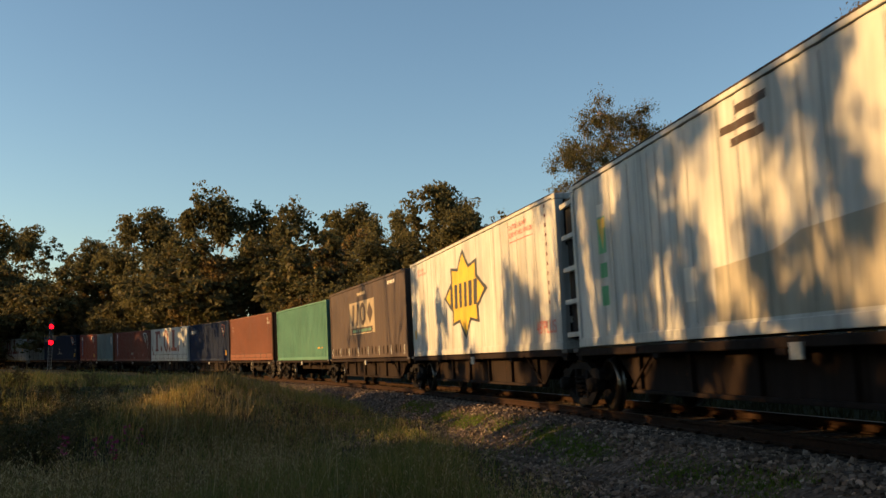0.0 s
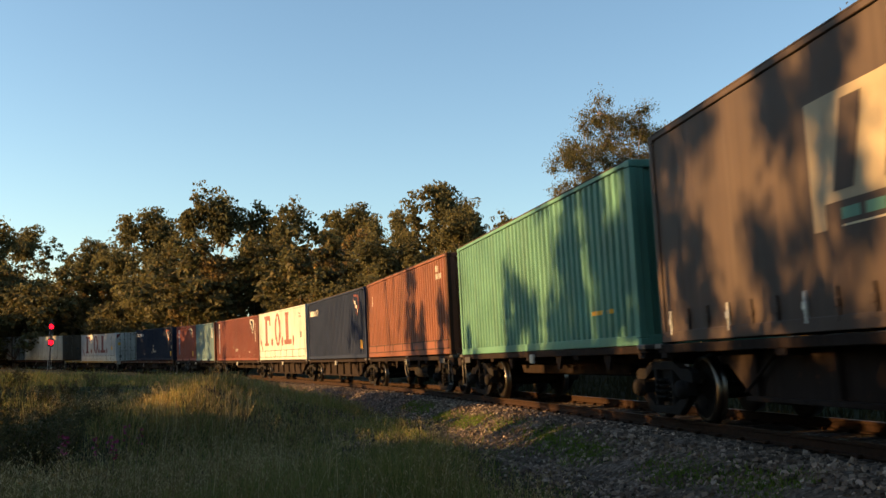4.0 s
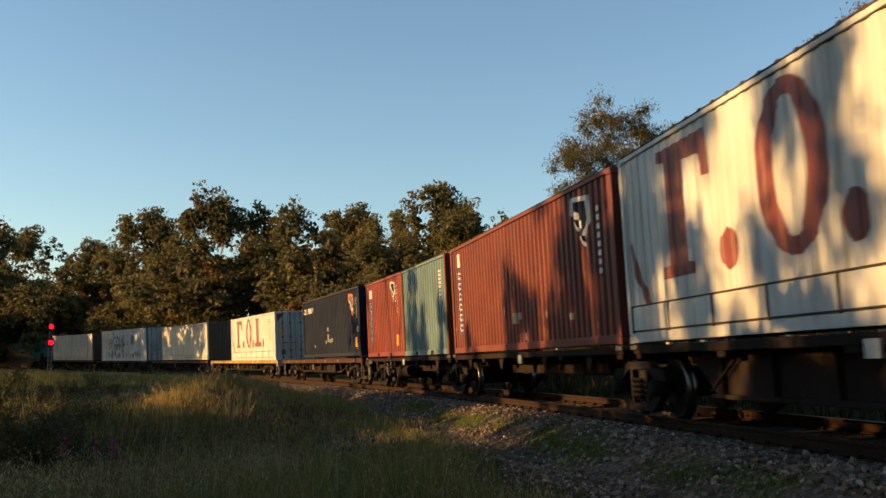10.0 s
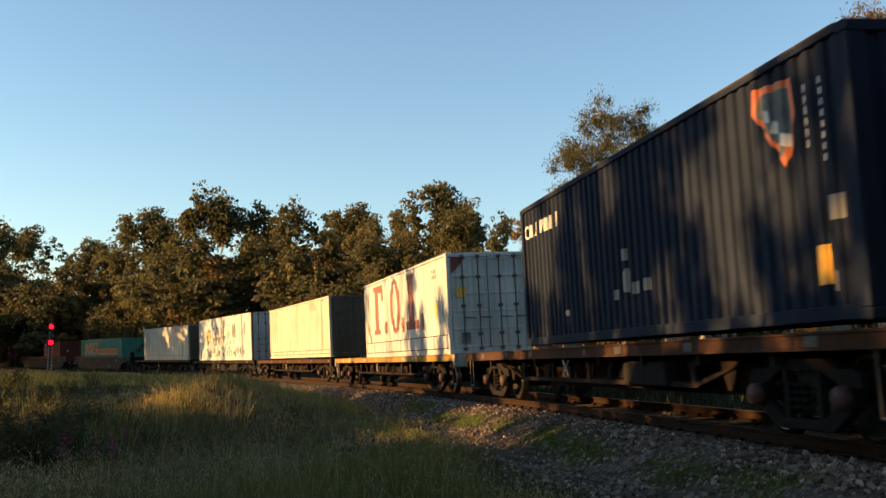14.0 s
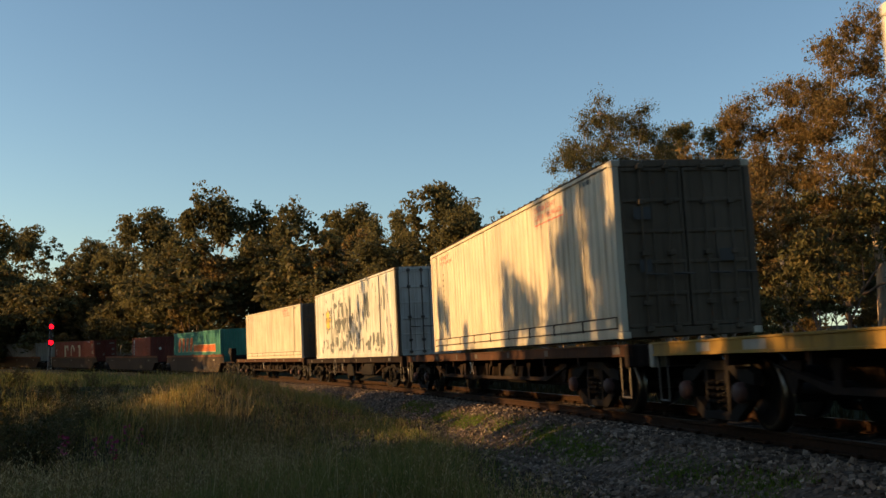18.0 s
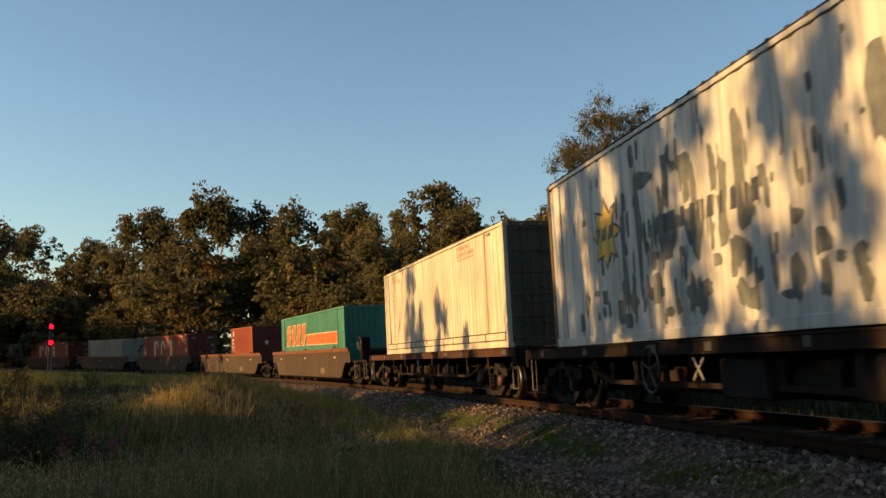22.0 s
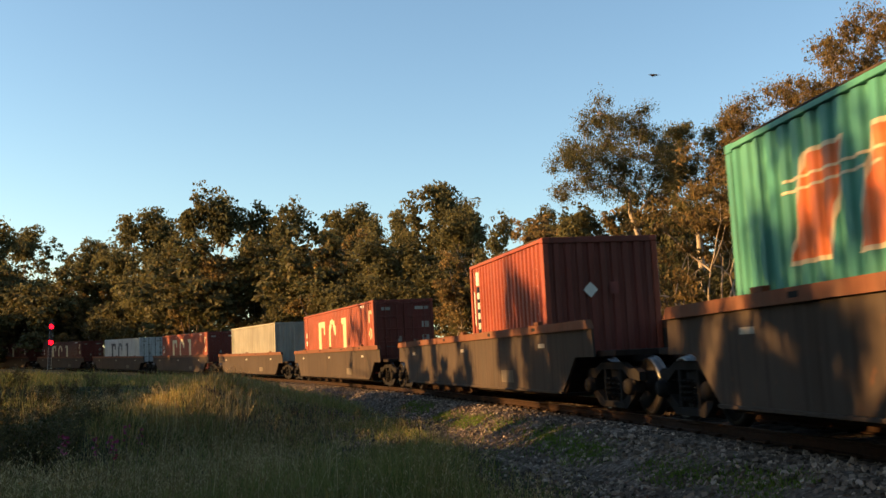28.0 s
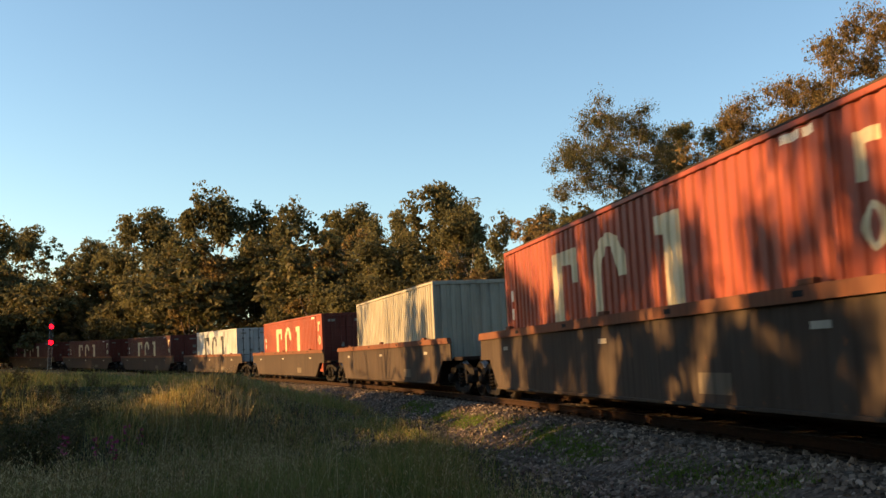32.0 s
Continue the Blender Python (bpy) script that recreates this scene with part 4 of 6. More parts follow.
        part("curtain_buckle", bm, M["galv"] if k % 3 == 0 else M["umber"], th)

    # green, orange, navy
    th, st = load(27.0, 39.15, 1.10, name="shipping_container", H=2.85, material=M["green"], label="bright green corrugated shipping container", lower_band=0.0)
    mark("stencil_mark", bars(4.0, 5.0, 0.55, 0.62, 5, 0.7, 0, 2), M["sticker"], th, st)
    th, st = load(40.5, 52.65, 1.14, name="shipping_container", H=2.86, material=M["orange"], post_material=M["sill"], label="faded orange-brown corrugated container streaked with rust", lower_band=0.22, depth=0.04)
    mark("stencil_mark", [rect(4.72, 4.98, 2.42, 2.6), rect(4.72, 5.02, 2.2, 2.36), rect(5.08, 5.35, 2.2, 2.36)], M["stencil"], th, st)
    mark("stencil_column", column(-5.05, -4.93, 1.95, 2.35, 4), M["logo_white"], th, st)
    mark("notice", bars(-0.95, 0.92, 0.24, 0.37, 8, 0.85, 0, 6), M["logo_white"], th, st)
    th, st = load(53.1, 65.3, 1.13, name="shipping_container", H=2.86, material=M["navy"], label="navy blue corrugated container with a red-rimmed shield emblem")
    wide_emblem(th, st, -5.65, -3.4, 2.14, 2.40, 6)
    shield(th, st, 4.5, 2.2, 0.9, 0.95, M["logo_red"], M["navy"])
    mark("placard", [rect(5.04, 5.38, 0.39, 0.75)], M["sticker"], th, st)
    mark("stencil_mark", [rect(-5.7, -5.55, 1.3, 1.36)], M["logo_white"], th, st)

    # white container with red initials
    for (u0, u1, zb) in ((66.0, 78.1, 1.14), (124.6, 137.0, 1.13)):
        th, st = load(u0, u1, zb, name="shipping_container", H=2.87, material=M["white"], pitch=0.3, depth=0.024, doors=True, lower_band=0.36, roof_bumps=True,
                      end_material=M["offwhite"], label="white panelled container with huge faded red emblem shapes")
        letter_blocks(th, st, -4.28, 0.86, 1.8, M["logo_red"], 2.8)
        mark("emblem_tail", [[(-5.85, 1.5), (-5.7, 1.55), (-5.5, 1.1), (-5.0, 0.55), (-5.2, 0.5), (-5.72, 1.05)]], M["logo_red"], th, st)
        mark("stencil_mark", bars(4.5, 4.95, 2.42, 2.52, 3, 0.7, 0, 3) + bars(4.45, 5.0, 2.25, 2.35, 4, 0.7, 0, 4), M["primer"], th, st)
        mark("notice", [rect(4.65, 4.98, 1.18, 1.5)], M["sticker"] if u0 > 100 else M["primer"], th, st)
        mark("corner_flash", [[(-1.08, 2.74), (-0.62, 2.74), (-1.08, 2.25)]], M["logo_red"], th, st, end=True)
        mark("door_notice", [rect(-0.95, -0.68, 1.6, 1.9)], M["sticker"], th, st, end=True, lift=0.03)
        mark("door_notice", [rect(-0.85, -0.6, 0.3, 0.6)], M["primer"], th, st, end=True, lift=0.03)

    # red-brown forty foot, pale twenty foot, red twenty foot
    th, st = load(78.55, 90.7, 1.14, name="shipping_container", H=2.86, material=M["redbrown"], label="red-brown corrugated container with white stencils and a shield emblem")
    mark("emblem_panel", [rect(-5.36, -4.98, 0.5, 2.26)], M["logo_blue"], th, st)
    mark("emblem_column", [rect(-5.36, -4.98, 2.3, 2.66)] + [q for k in range(6) for q in ring(-5.18, 0.68 + 0.277 * k, 0.1, 0.1, 0.045, 0.045, 10)], M["logo_white"], th, st, lift=0.007)
    shield(th, st, 4.47, 2.2, 0.9, 0.95, M["logo_white"], M["slate"])
    mark("scraped_patch", [rect(-0.19, 0.26, 0.58, 0.81), rect(0.3, 0.42, 0.66, 0.8), rect(-0.9, -0.75, 0.8, 1.0), rect(-0.1, 0.05, 1.3, 1.4), rect(3.6, 3.75, 0.5, 0.62), rect(0.68, 0.82, 0.2, 0.36), rect(1.3, 1.4, 0.75, 0.95), rect(2.2, 2.3, 0.6, 0.75), rect(4.9, 5.05, 0.3, 0.4),
                     rect(-5.9, -5.8, 0.6, 0.72)], M["patch"], th, st)
    mark("stencil_column", column(5.25, 5.4, 1.2, 2.4, 8), M["logo_white"], th, st)
    th, st = load(91.35, 97.35, 1.14, name="shipping_container", H=2.86, material=M["seafoam"], pitch=0.3, depth=0.042, post_material=M["rim"], label="pale blue-green corrugated twenty-foot container with a rusty leading end", end_material=M["orange"])
    mark("stencil_column", column(2.15, 2.3, 1.7, 2.5, 7), M["logo_white"], th, st)
    th, st = load(97.42, 103.35, 1.15, name="shipping_container", H=2.86, material=M["red"], label="red corrugated twenty-foot container with blue lettering panel")
    mark("emblem_panel", [rect(-2.4, -2.08, 0.52, 2.2)], M["logo_blue"], th, st)
    mark("emblem_column", [rect(-2.4, -2.08, 2.26, 2.58)] + [q for k in range(6) for q in ring(-2.24, 0.7 + 0.26 * k, 0.09, 0.095, 0.04, 0.045, 10)], M["logo_white"], th, st, lift=0.007)
    shield(th, st, 1.55, 2.3, 0.62, 0.72, M["logo_white"], M["slate"])
    mark("stencil_column", column(1.92, 2.02, 1.9, 2.5, 5) + column(2.16, 2.26, 1.5, 2.5, 8), M["logo_white"], th, st)
    mark("placard", [rect(1.84, 2.12, 0.37, 0.75)], M["sticker"], th, st)

    # dark slate forty foot
    th, st = load(104.95, 117.2, 1.22, name="shipping_container", H=2.87, material=M["slate"], label="dark slate-blue corrugated container with scraped white patches")
    wide_emblem(th, st, -5.85, -3.4, 2.22, 2.48, 6, "logo_white", 4)
    shield(th, st, 4.65, 2.2, 0.85, 0.95, M["logo_orange"], M["primer"])
    mark("scraped_patch", [[(-0.4, 0.72), (0.0, 0.7), (0.05, 1.0), (-0.15, 1.08), (-0.35, 0.98)], rect(0.08, 0.38, 0.66, 0.84), rect(-0.72, -0.5, 0.62, 0.78), rect(-0.3, -0.12, 1.2, 1.38), rect(0.55, 0.74, 0.68, 0.86), rect(-3.4, -3.2, 0.5, 0.6), rect(5.55, 5.78, 1.0, 1.25), rect(5.5, 5.6, 0.3, 0.5)], M["patch"], th, st)
    mark("placard", [rect(5.2, 5.45, 0.38, 0.78)], M["sticker"], th, st)
    mark("stencil_column", column(5.2, 5.3, 1.8, 2.5, 6) + column(5.5, 5.6, 1.6, 2.5, 8), M["logo_white"], th, st)

    # cream and white ribbed containers
    for (u0, u1, zb, mt, nm) in ((144.5, 159.1, 1.22, "cream", "cream ribbed container with dark scuffed doors at its leading end"),
                                 (183.9, 198.5, 1.22, "cream", "cream ribbed container with worn red stencils")):
        th, st = load(u0, u1, zb, name="shipping_container", H=2.88, material=M[mt], pitch=0.3, depth=0.026, doors=True, end_material=M["scuffed"], label=nm, seams=(-6.55, 5.75), lower_band=0.16, roof_bumps=True)
        words(["CAUTION DO NOT", "LOAD IN WELL WAGON"], 3.1, 2.62, 0.15, M["logo_rose"], th, st)
        mark("underline", [rect(3.1, 4.75, 2.36, 2.385)], M["logo_rose"], th, st)
        words(["CAUTION DO NOT", "LOAD IN WELL WAGON"], -6.1, 2.6, 0.13, M["logo_rose"], th, st)
        mark("stencil_mark", bars(5.75, 6.3, 2.68, 2.76, 5, 0.7, 0, 5), M["primer"], th, st)
        mark("rivet", [rect(-7.02, -6.95, 0.6 + i * 0.165, 0.66 + i * 0.165) for i in range(13)] + [rect(-5.85, -5.79, 0.6 + i * 0.155, 0.66 + i * 0.155) for i in range(11)], M["wagon"], th, st)
        mark("door_notice", [rect(-0.9, -0.6, 1.9, 2.1), rect(0.55, 0.8, 1.2, 1.4), rect(-0.85, -0.65, 1.05, 1.25)], M["ink"], th, st, end=True, lift=0.03)
    th, st = load(164.4, 180.35, 1.15, name="refrigerated_container", H=3.12, post_material=M["scuffed"], material=M["white"], pitch=0.4, depth=0.022, doors=True, end_material=M["offwhite"], seams=(-7.2, 5.4), roof_bumps=True,
                  label="white container whose paint peels off in grey patches")
    rnd = random.Random(12)
    pk = []
    def ragged(x, z, w, h):
        """A flake of lost paint: a rough-edged upright patch."""
        n, out = 11, []
        for i in range(n):
            a = math.tau * i / n
            ux, uz = math.cos(a), math.sin(a)
            g = max(abs(ux), abs(uz)) ** 0.7
            out.append((max(-7.8, min(7.8, x + w * ux / g * rnd.uniform(0.6, 1.15))), max(0.22, min(3.0, z + h * uz / g * rnd.uniform(0.7, 1.12)))))
        pk.append(out)

    for x, z, w, h in ((-3.25, 1.6, 0.16, 0.95), (-3.0, 2.35, 0.42, 0.13), (-2.1, 2.2, 0.16, 0.4), (-1.45, 2.25, 0.3, 0.2), (-1.2, 1.95, 0.12, 0.4), (0.1, 2.1, 0.16, 0.5), (-0.35, 1.85, 0.14, 0.3), (2.9, 2.05, 0.24, 0.5), (3.45, 2.1, 0.26, 0.55),
                       (3.1, 1.35, 0.1, 0.45), (-2.2, 1.35, 0.32, 0.3), (-1.2, 1.35, 0.26, 0.36), (-0.4, 1.4, 0.2, 0.36), (0.2, 1.45, 0.22, 0.3), (-3.9, 1.3, 0.1, 0.9), (4.3, 0.7, 0.2, 0.28), (5.0, 0.65, 0.26, 0.3), (6.1, 2.2, 0.16, 0.5)):
        ragged(x, z, w, h)
    for k in range(230):
        q = rnd.random()
        if q < 0.35:
            ragged(rnd.gauss(-1.6, 1.9), rnd.gauss(1.75, 0.5), rnd.uniform(0.03, 0.11), rnd.uniform(0.06, 0.28))
        elif q < 0.72:
            ragged(rnd.uniform(-6.4, 6.0), rnd.gauss(0.58, 0.13), rnd.uniform(0.04, 0.19), rnd.uniform(0.05, 0.24))
        else:
            ragged(rnd.uniform(-7.3, 7.3), rnd.uniform(0.9, 2.9), rnd.uniform(0.015, 0.05), rnd.uniform(0.03, 0.2))
    for k, p in enumerate(pk):
        mark("peeled_patch", [p], M["primer"], th, st, lift=0.003 + 0.000006 * k)
    mark("emblem_bar", bars(-2.9, 0.7, 1.48, 1.74, 12, 0.6, 0.03, 7), M["ink"], th, st, lift=0.008)
    for nm, r, mt, lf in (("star_outline", 0.62, "ink", 0.006), ("star_emblem", 0.53, "logo_yellow", 0.008)):
        pts = [(-4.7 + r * (1.15 if i % 2 == 0 else 0.72) * math.sin(math.tau * i / 16), 1.78 + r * (1.0 if i % 2 == 0 else 0.62) * math.cos(math.tau * i / 16)) for i in range(16)]
        mark(nm, [[(-4.7, 1.78), pts[(i + 1) % 16], pts[i]] for i in range(16)], M[mt], th, st, lift=lf)
    mark("emblem_bar", bars(-5.15, -4.25, 1.68, 1.9, 5, 0.6, 0.05, 5), M["ink"], th, st, lift=0.011)
    mark("door_emblem", [[(0.1, 2.45), (0.85, 2.45), (0.48, 2.1)]], M["sticker"], th, st, end=True, lift=0.03)
    mark("door_notice", [rect(0.2, 0.75, 1.7, 1.95)], M["primer"], th, st, end=True, lift=0.03)

    # containers in the wells
    th, st = load(206.45, 221.1, 0.53, name="shipping_container", H=2.92, material=M["teal"], pitch=0.3, label="teal green container with an orange stripe emblem", seams=(6.05, -6.5), end_ribs=9)
    def band(g):
        slant = [[(x - g, 1.36 - g), (x + 0.75 + g, 1.36 - g), (x + 1.15 + g, 2.42 + g), (x + 0.4 - g, 2.42 + g)] for x in (-5.9, -4.6, -3.3, -2.0)]
        return slant + [[(-0.75 - g, 1.36 - g), (5.92 + g, 1.33 - g), (5.92 + g, 1.82 + g), (-0.55 - g, 1.84 + g)]]
    mark("emblem_edge", band(0.05), M["logo_cream"], th, st)
    mark("emblem_stripe", band(0.0), M["logo_orange"], th, st, lift=0.008)
    mark("emblem_line", [rect(-6.0, -4.1, 2.08, 2.11), rect(-5.95, -4.05, 2.2, 2.23)], M["logo_cream"], th, st, lift=0.012)
    # shade of the leading end is put into a darker red paint
    th, st = load(229.2, 235.3, 0.52, name="shipping_container", H=2.82, material=M["brick"], end_material=M["redbrown"], label="orange-red corrugated twenty-foot container in a well wagon", end_ribs=9)
    mark("emblem_panel", [rect(-2.5, -2.2, 1.1, 2.25)], M["slate"], th, st)
    mark("emblem_column", [rect(-2.5, -2.2, 2.28, 2.62)] + column(-2.44, -2.26, 1.2, 2.2, 4, 0.62) + [rect(-2.75, -2.68, 1.3, 2.15)], M["logo_white"], th, st, lift=0.007)
    mark("stencil_column", column(2.38, 2.5, 1.3, 2.4, 6), M["logo_white"], th, st)
    mark("hazard_diamond", [[(-0.42, 1.75), (-0.27, 1.91), (-0.12, 1.75), (-0.27, 1.59)]], M["logo_white"], th, st, end=True, lift=0.02)
    mark("red_square", [rect(0.15, 0.33, 1.65, 1.9)], M["logo_red"], th, st, end=True, lift=0.02)
    specs = [(249.1, 263.65, "brick", "logo_cream", "orange-red container with tall cream emblem shapes"), (291.2, 305.75, "brick", "logo_cream", "orange-red container with tall cream emblem shapes"),
             (313.7, 325.85, "white", "ink", "white container with tall dark emblem shapes"), (334.5, 349.1, "darkred", "logo_cream", "dark red container with tall pale emblem shapes"),
             (355.9, 370.5, "darkred", "logo_cream", "dark red container with tall pale emblem shapes"), (377.3, 391.9, "darkred", "logo_cream", "dark red container with tall pale emblem shapes")]
    for (u0, u1, mt, lg, nm) in specs:
        # orange-red boxes: the doors' shade is put into a darker red paint
        th, st = load(u0, u1, 0.52, name="shipping_container", H=2.83, material=M[mt], pitch=0.3, depth=0.034, doors=True, end_material=M["offwhite"] if mt == "white" else M["redbrown"], label=nm, seams=(6.05, -6.4) if u1 - u0 > 13 else ())
        x = -3.7 if u1 - u0 > 13 else -3.6
        mark("emblem", [[(x + 0.1, 0.95), (x + 0.7, 0.95), (x + 0.7, 2.12), (x + 1.2, 2.1), (x + 1.32, 1.76), (x + 1.6, 1.76), (x + 1.62, 2.38), (x, 2.38), (x, 2.22), (x + 0.1, 2.2)]], M[lg], th, st)
        mark("emblem", ring(x + 3.2, 1.68, 0.78, 0.74, 0.42, 0.22, 16, 0.0, math.pi) + [rect(x + 2.42, x + 2.84, 0.95, 1.68)], M[lg], th, st)
        mark("emblem", [[(x + 5.45, 0.95), (x + 6.0, 0.95), (x + 6.0, 2.38), (x + 5.15, 2.38), (x + 5.15, 2.12), (x + 5.45, 2.1)]], M[lg], th, st)
        if u1 - u0 > 13:
            mark("emblem_column", [[(6.42, 1.98), (6.55, 1.98), (6.55, 2.32), (6.8, 2.32), (6.8, 2.46), (6.42, 2.46)]] + ring(6.62, 1.55, 0.2, 0.24, 0.09, 0.08, 12), M[lg], th, st)
            mark("stencil_mark", bars(5.05, 5.78, 2.62, 2.72, 6, 0.8, 0, 2), M["logo_white"], th, st)
            mark("stencil_column", column(-6.85, -6.75, 1.3, 2.1, 2), M["logo_white"], th, st)
        mark("door_notice", [rect(-0.9, -0.55, 2.42, 2.54), rect(0.45, 1.0, 2.42, 2.54), rect(0.72, 1.0, 1.72, 1.95), rect(0.72, 1.0, 1.18, 1.42), rect(-0.28, -0.12, 1.18, 1.4)], M["patch"], th, st, end=True, lift=0.03)
    th, st = load(271.35, 283.55, 0.52, name="shipping_container", H=2.83, material=M["greycream"], label="pale grey-cream corrugated container in a well wagon", end_ribs=7)
    mark("stencil_column", column(-5.6, -5.5, 1.2, 2.3, 5) + column(4.6, 4.72, 1.2, 2.3, 5), M["ink"], th, st)


build_train()
# ---------------------------------------------------------------- ground and track
def build_ground():
    rad = np.concatenate([np.linspace(0.5, 60, 150), np.geomspace(61, 3500, 50)])
    ang = np.radians(np.concatenate([np.linspace(-34, 34, 150), np.linspace(36, 324, 70)]))
    A, R = np.meshgrid(ang, rad)
    x, y = np.sin(A) * R, np.cos(A) * R
    z = ground_z(x, y)
    n, k = len(ang), len(rad)
    verts = np.stack([x, y, z], -1).reshape(-1, 3).tolist() + [(0.0, 0.0, float(ground_z(0, 0)))]
    c = len(verts) - 1
    faces = [(i * n + j, i * n + (j + 1) % n, (i + 1) * n + (j + 1) % n, (i + 1) * n + j) for i in range(k - 1) for j in range(n)]
    faces += [(c, (j + 1) % n, j) for j in range(n)]
    m, nt, b = nodes_of("grassy_soil")
    f1, f2, f3 = noise_tex(nt, 0.22, 5), noise_tex(nt, 3.0, 6), noise_tex(nt, 22.0, 4)
    c1 = ramp(nt, f2, [(0.3, (0.018, 0.014, 0.009)), (0.55, (0.032, 0.027, 0.013)), (0.75, (0.06, 0.044, 0.02))]).outputs[0]
    c2 = ramp(nt, f2, [(0.3, (0.016, 0.019, 0.007)), (0.7, (0.036, 0.038, 0.012))]).outputs[0]
    cc = mix(nt, ramp(nt, f1, [(0.42, (0, 0, 0)), (0.58, (1, 1, 1))]).outputs[0], c1, c2)
    nt.links.new(cc, b.inputs["Base Color"])
    b.inputs["Roughness"].default_value = 0.95
    b.inputs["Specular IOR Level"].default_value = 0.1
    bump(nt, b, f3, 0.6, 0.05)
    me = mesh_of("ground", verts, faces, [m], True)
    tagged(new("ground", me), "dark soil and dry grass beside the railway", "ground", "", "structure")


BALLAST = [(-3.6, -1.0), (-2.9, -0.72), (-1.75, -0.2), (-1.2, -0.17), (0, -0.18), (1.2, -0.17), (1.75, -0.2), (2.3, -0.42), (3.0, -0.68), (3.7, -0.80), (4.9, -0.98)]


def ballast_z(d):
    return np.interp(d, [p[0] for p in BALLAST], [p[1] for p in BALLAST])


def build_track():
    # ballast: d is positive on the inside of the curve, which is -y of the track's pose
    ss = np.concatenate([np.arange(-70, 45, 0.4), np.arange(45, 230, 1.5)])
    ds = np.linspace(-3.6, 4.9, 40)
    rnd = np.random.default_rng(4)
    verts, faces = [], []
    for s in ss:
        m = on_track(float(s))
        for d in ds:
            v = m @ Vector((0, -float(d), float(ballast_z(d)) + rnd.normal(0, 0.018)))
            verts.append(v[:])
    n = len(ds)
    for i in range(len(ss) - 1):
        for j in range(n - 1):
            faces.append((i * n + j, i * n + j + 1, (i + 1) * n + j + 1, (i + 1) * n + j))
    m, nt, b = nodes_of("ballast_bed")
    vor = nt.nodes.new("ShaderNodeTexVoronoi")
    vor.inputs["Scale"].default_value = 18
    tc = nt.nodes.new("ShaderNodeTexCoord")
    nt.links.new(tc.outputs["Object"], vor.inputs["Vector"])
    cr = ramp(nt, vor.outputs["Color"], [(0.1, (0.042, 0.032, 0.025)), (0.5, (0.10, 0.076, 0.059)), (0.9, (0.18, 0.138, 0.108))]).outputs[0]
    cc = mix(nt, ramp(nt, noise_tex(nt, 0.5, 4), [(0.4, (0, 0, 0)), (0.65, (0.55,) * 3)]).outputs[0], cr, (0.024, 0.018, 0.011))
    nt.links.new(cc, b.inputs["Base Color"])
    b.inputs["Roughness"].default_value = 0.95
    b.inputs["Specular IOR Level"].default_value = 0.1
    bump(nt, b, vor.outputs["Distance"], 0.9, 0.04)
    me = mesh_of("ballast", verts, faces, [m], True)
    tagged(new("ballast", me), "grey-brown crushed stone ballast shoulder along the track", "ballast", "", "structure")

    # rails
    trk = tagged(new("track"), "curved railway track with rusty rails", "railway track", "", "structure")
    prof = [(-0.035, 0), (-0.033, -0.035), (-0.009, -0.045), (-0.009, -0.125), (-0.065, -0.14), (-0.065, -0.155), (0.065, -0.155), (0.065, -0.14), (0.009, -0.125), (0.009, -0.045), (0.033, -0.035), (0.035, 0)]
    rs = np.concatenate([np.arange(-120, 60, 1.0), np.arange(60, 260, 2.5)])
    for yy in (-0.7525, 0.7525):
        verts, faces, slots = [], [], []
        for s in rs:
            mm = on_track(float(s))
            verts += [(mm @ Vector((0, yy + a, b_)))[:] for a, b_ in prof]
        n = len(prof)
        for i in range(len(rs) - 1):
            for j in range(n):
                faces.append((i * n + j, i * n + (j + 1) % n, (i + 1) * n + (j + 1) % n, (i + 1) * n + j))
                slots.append(1 if j == n - 1 else 0)
        child("rail", mesh_of("rail", verts, faces, [M["railside"], M["railtop"]], False, slots), trk, None, "steel rail with a polished head and rusty web")
    # sleepers
    bm = bmesh.new()
    box(bm, -0.125, 0.125, -1.3, 1.3, -0.30, -0.157, 0.02)
    sl = bpy.data.meshes.new("sleeper")
    bm.to_mesh(sl)
    bm.free()
    sl.materials.append(M["sleeper"])
    for k in range(150):
        s = -32 + k * 0.66
        child("sleeper", sl, trk, on_track(s) @ pose(0, 0, 0, 0, 0, (k * 37 % 7 - 3) * 0.4))
    bm = bmesh.new()
    for yy in (-0.7525, 0.7525):
        for o in (-0.1, 0.1):
            box(bm, -0.05, 0.05, yy + o - 0.035, yy + o + 0.035, -0.155, -0.115, 0.012)
    clip = bpy.data.meshes.new("rail_clip")
    bm.to_mesh(clip)
    bm.free()
    clip.materials.append(M["railside"])
    for k in range(75):
        child("rail_clip", clip, trk, on_track(-20 + k * 0.66))


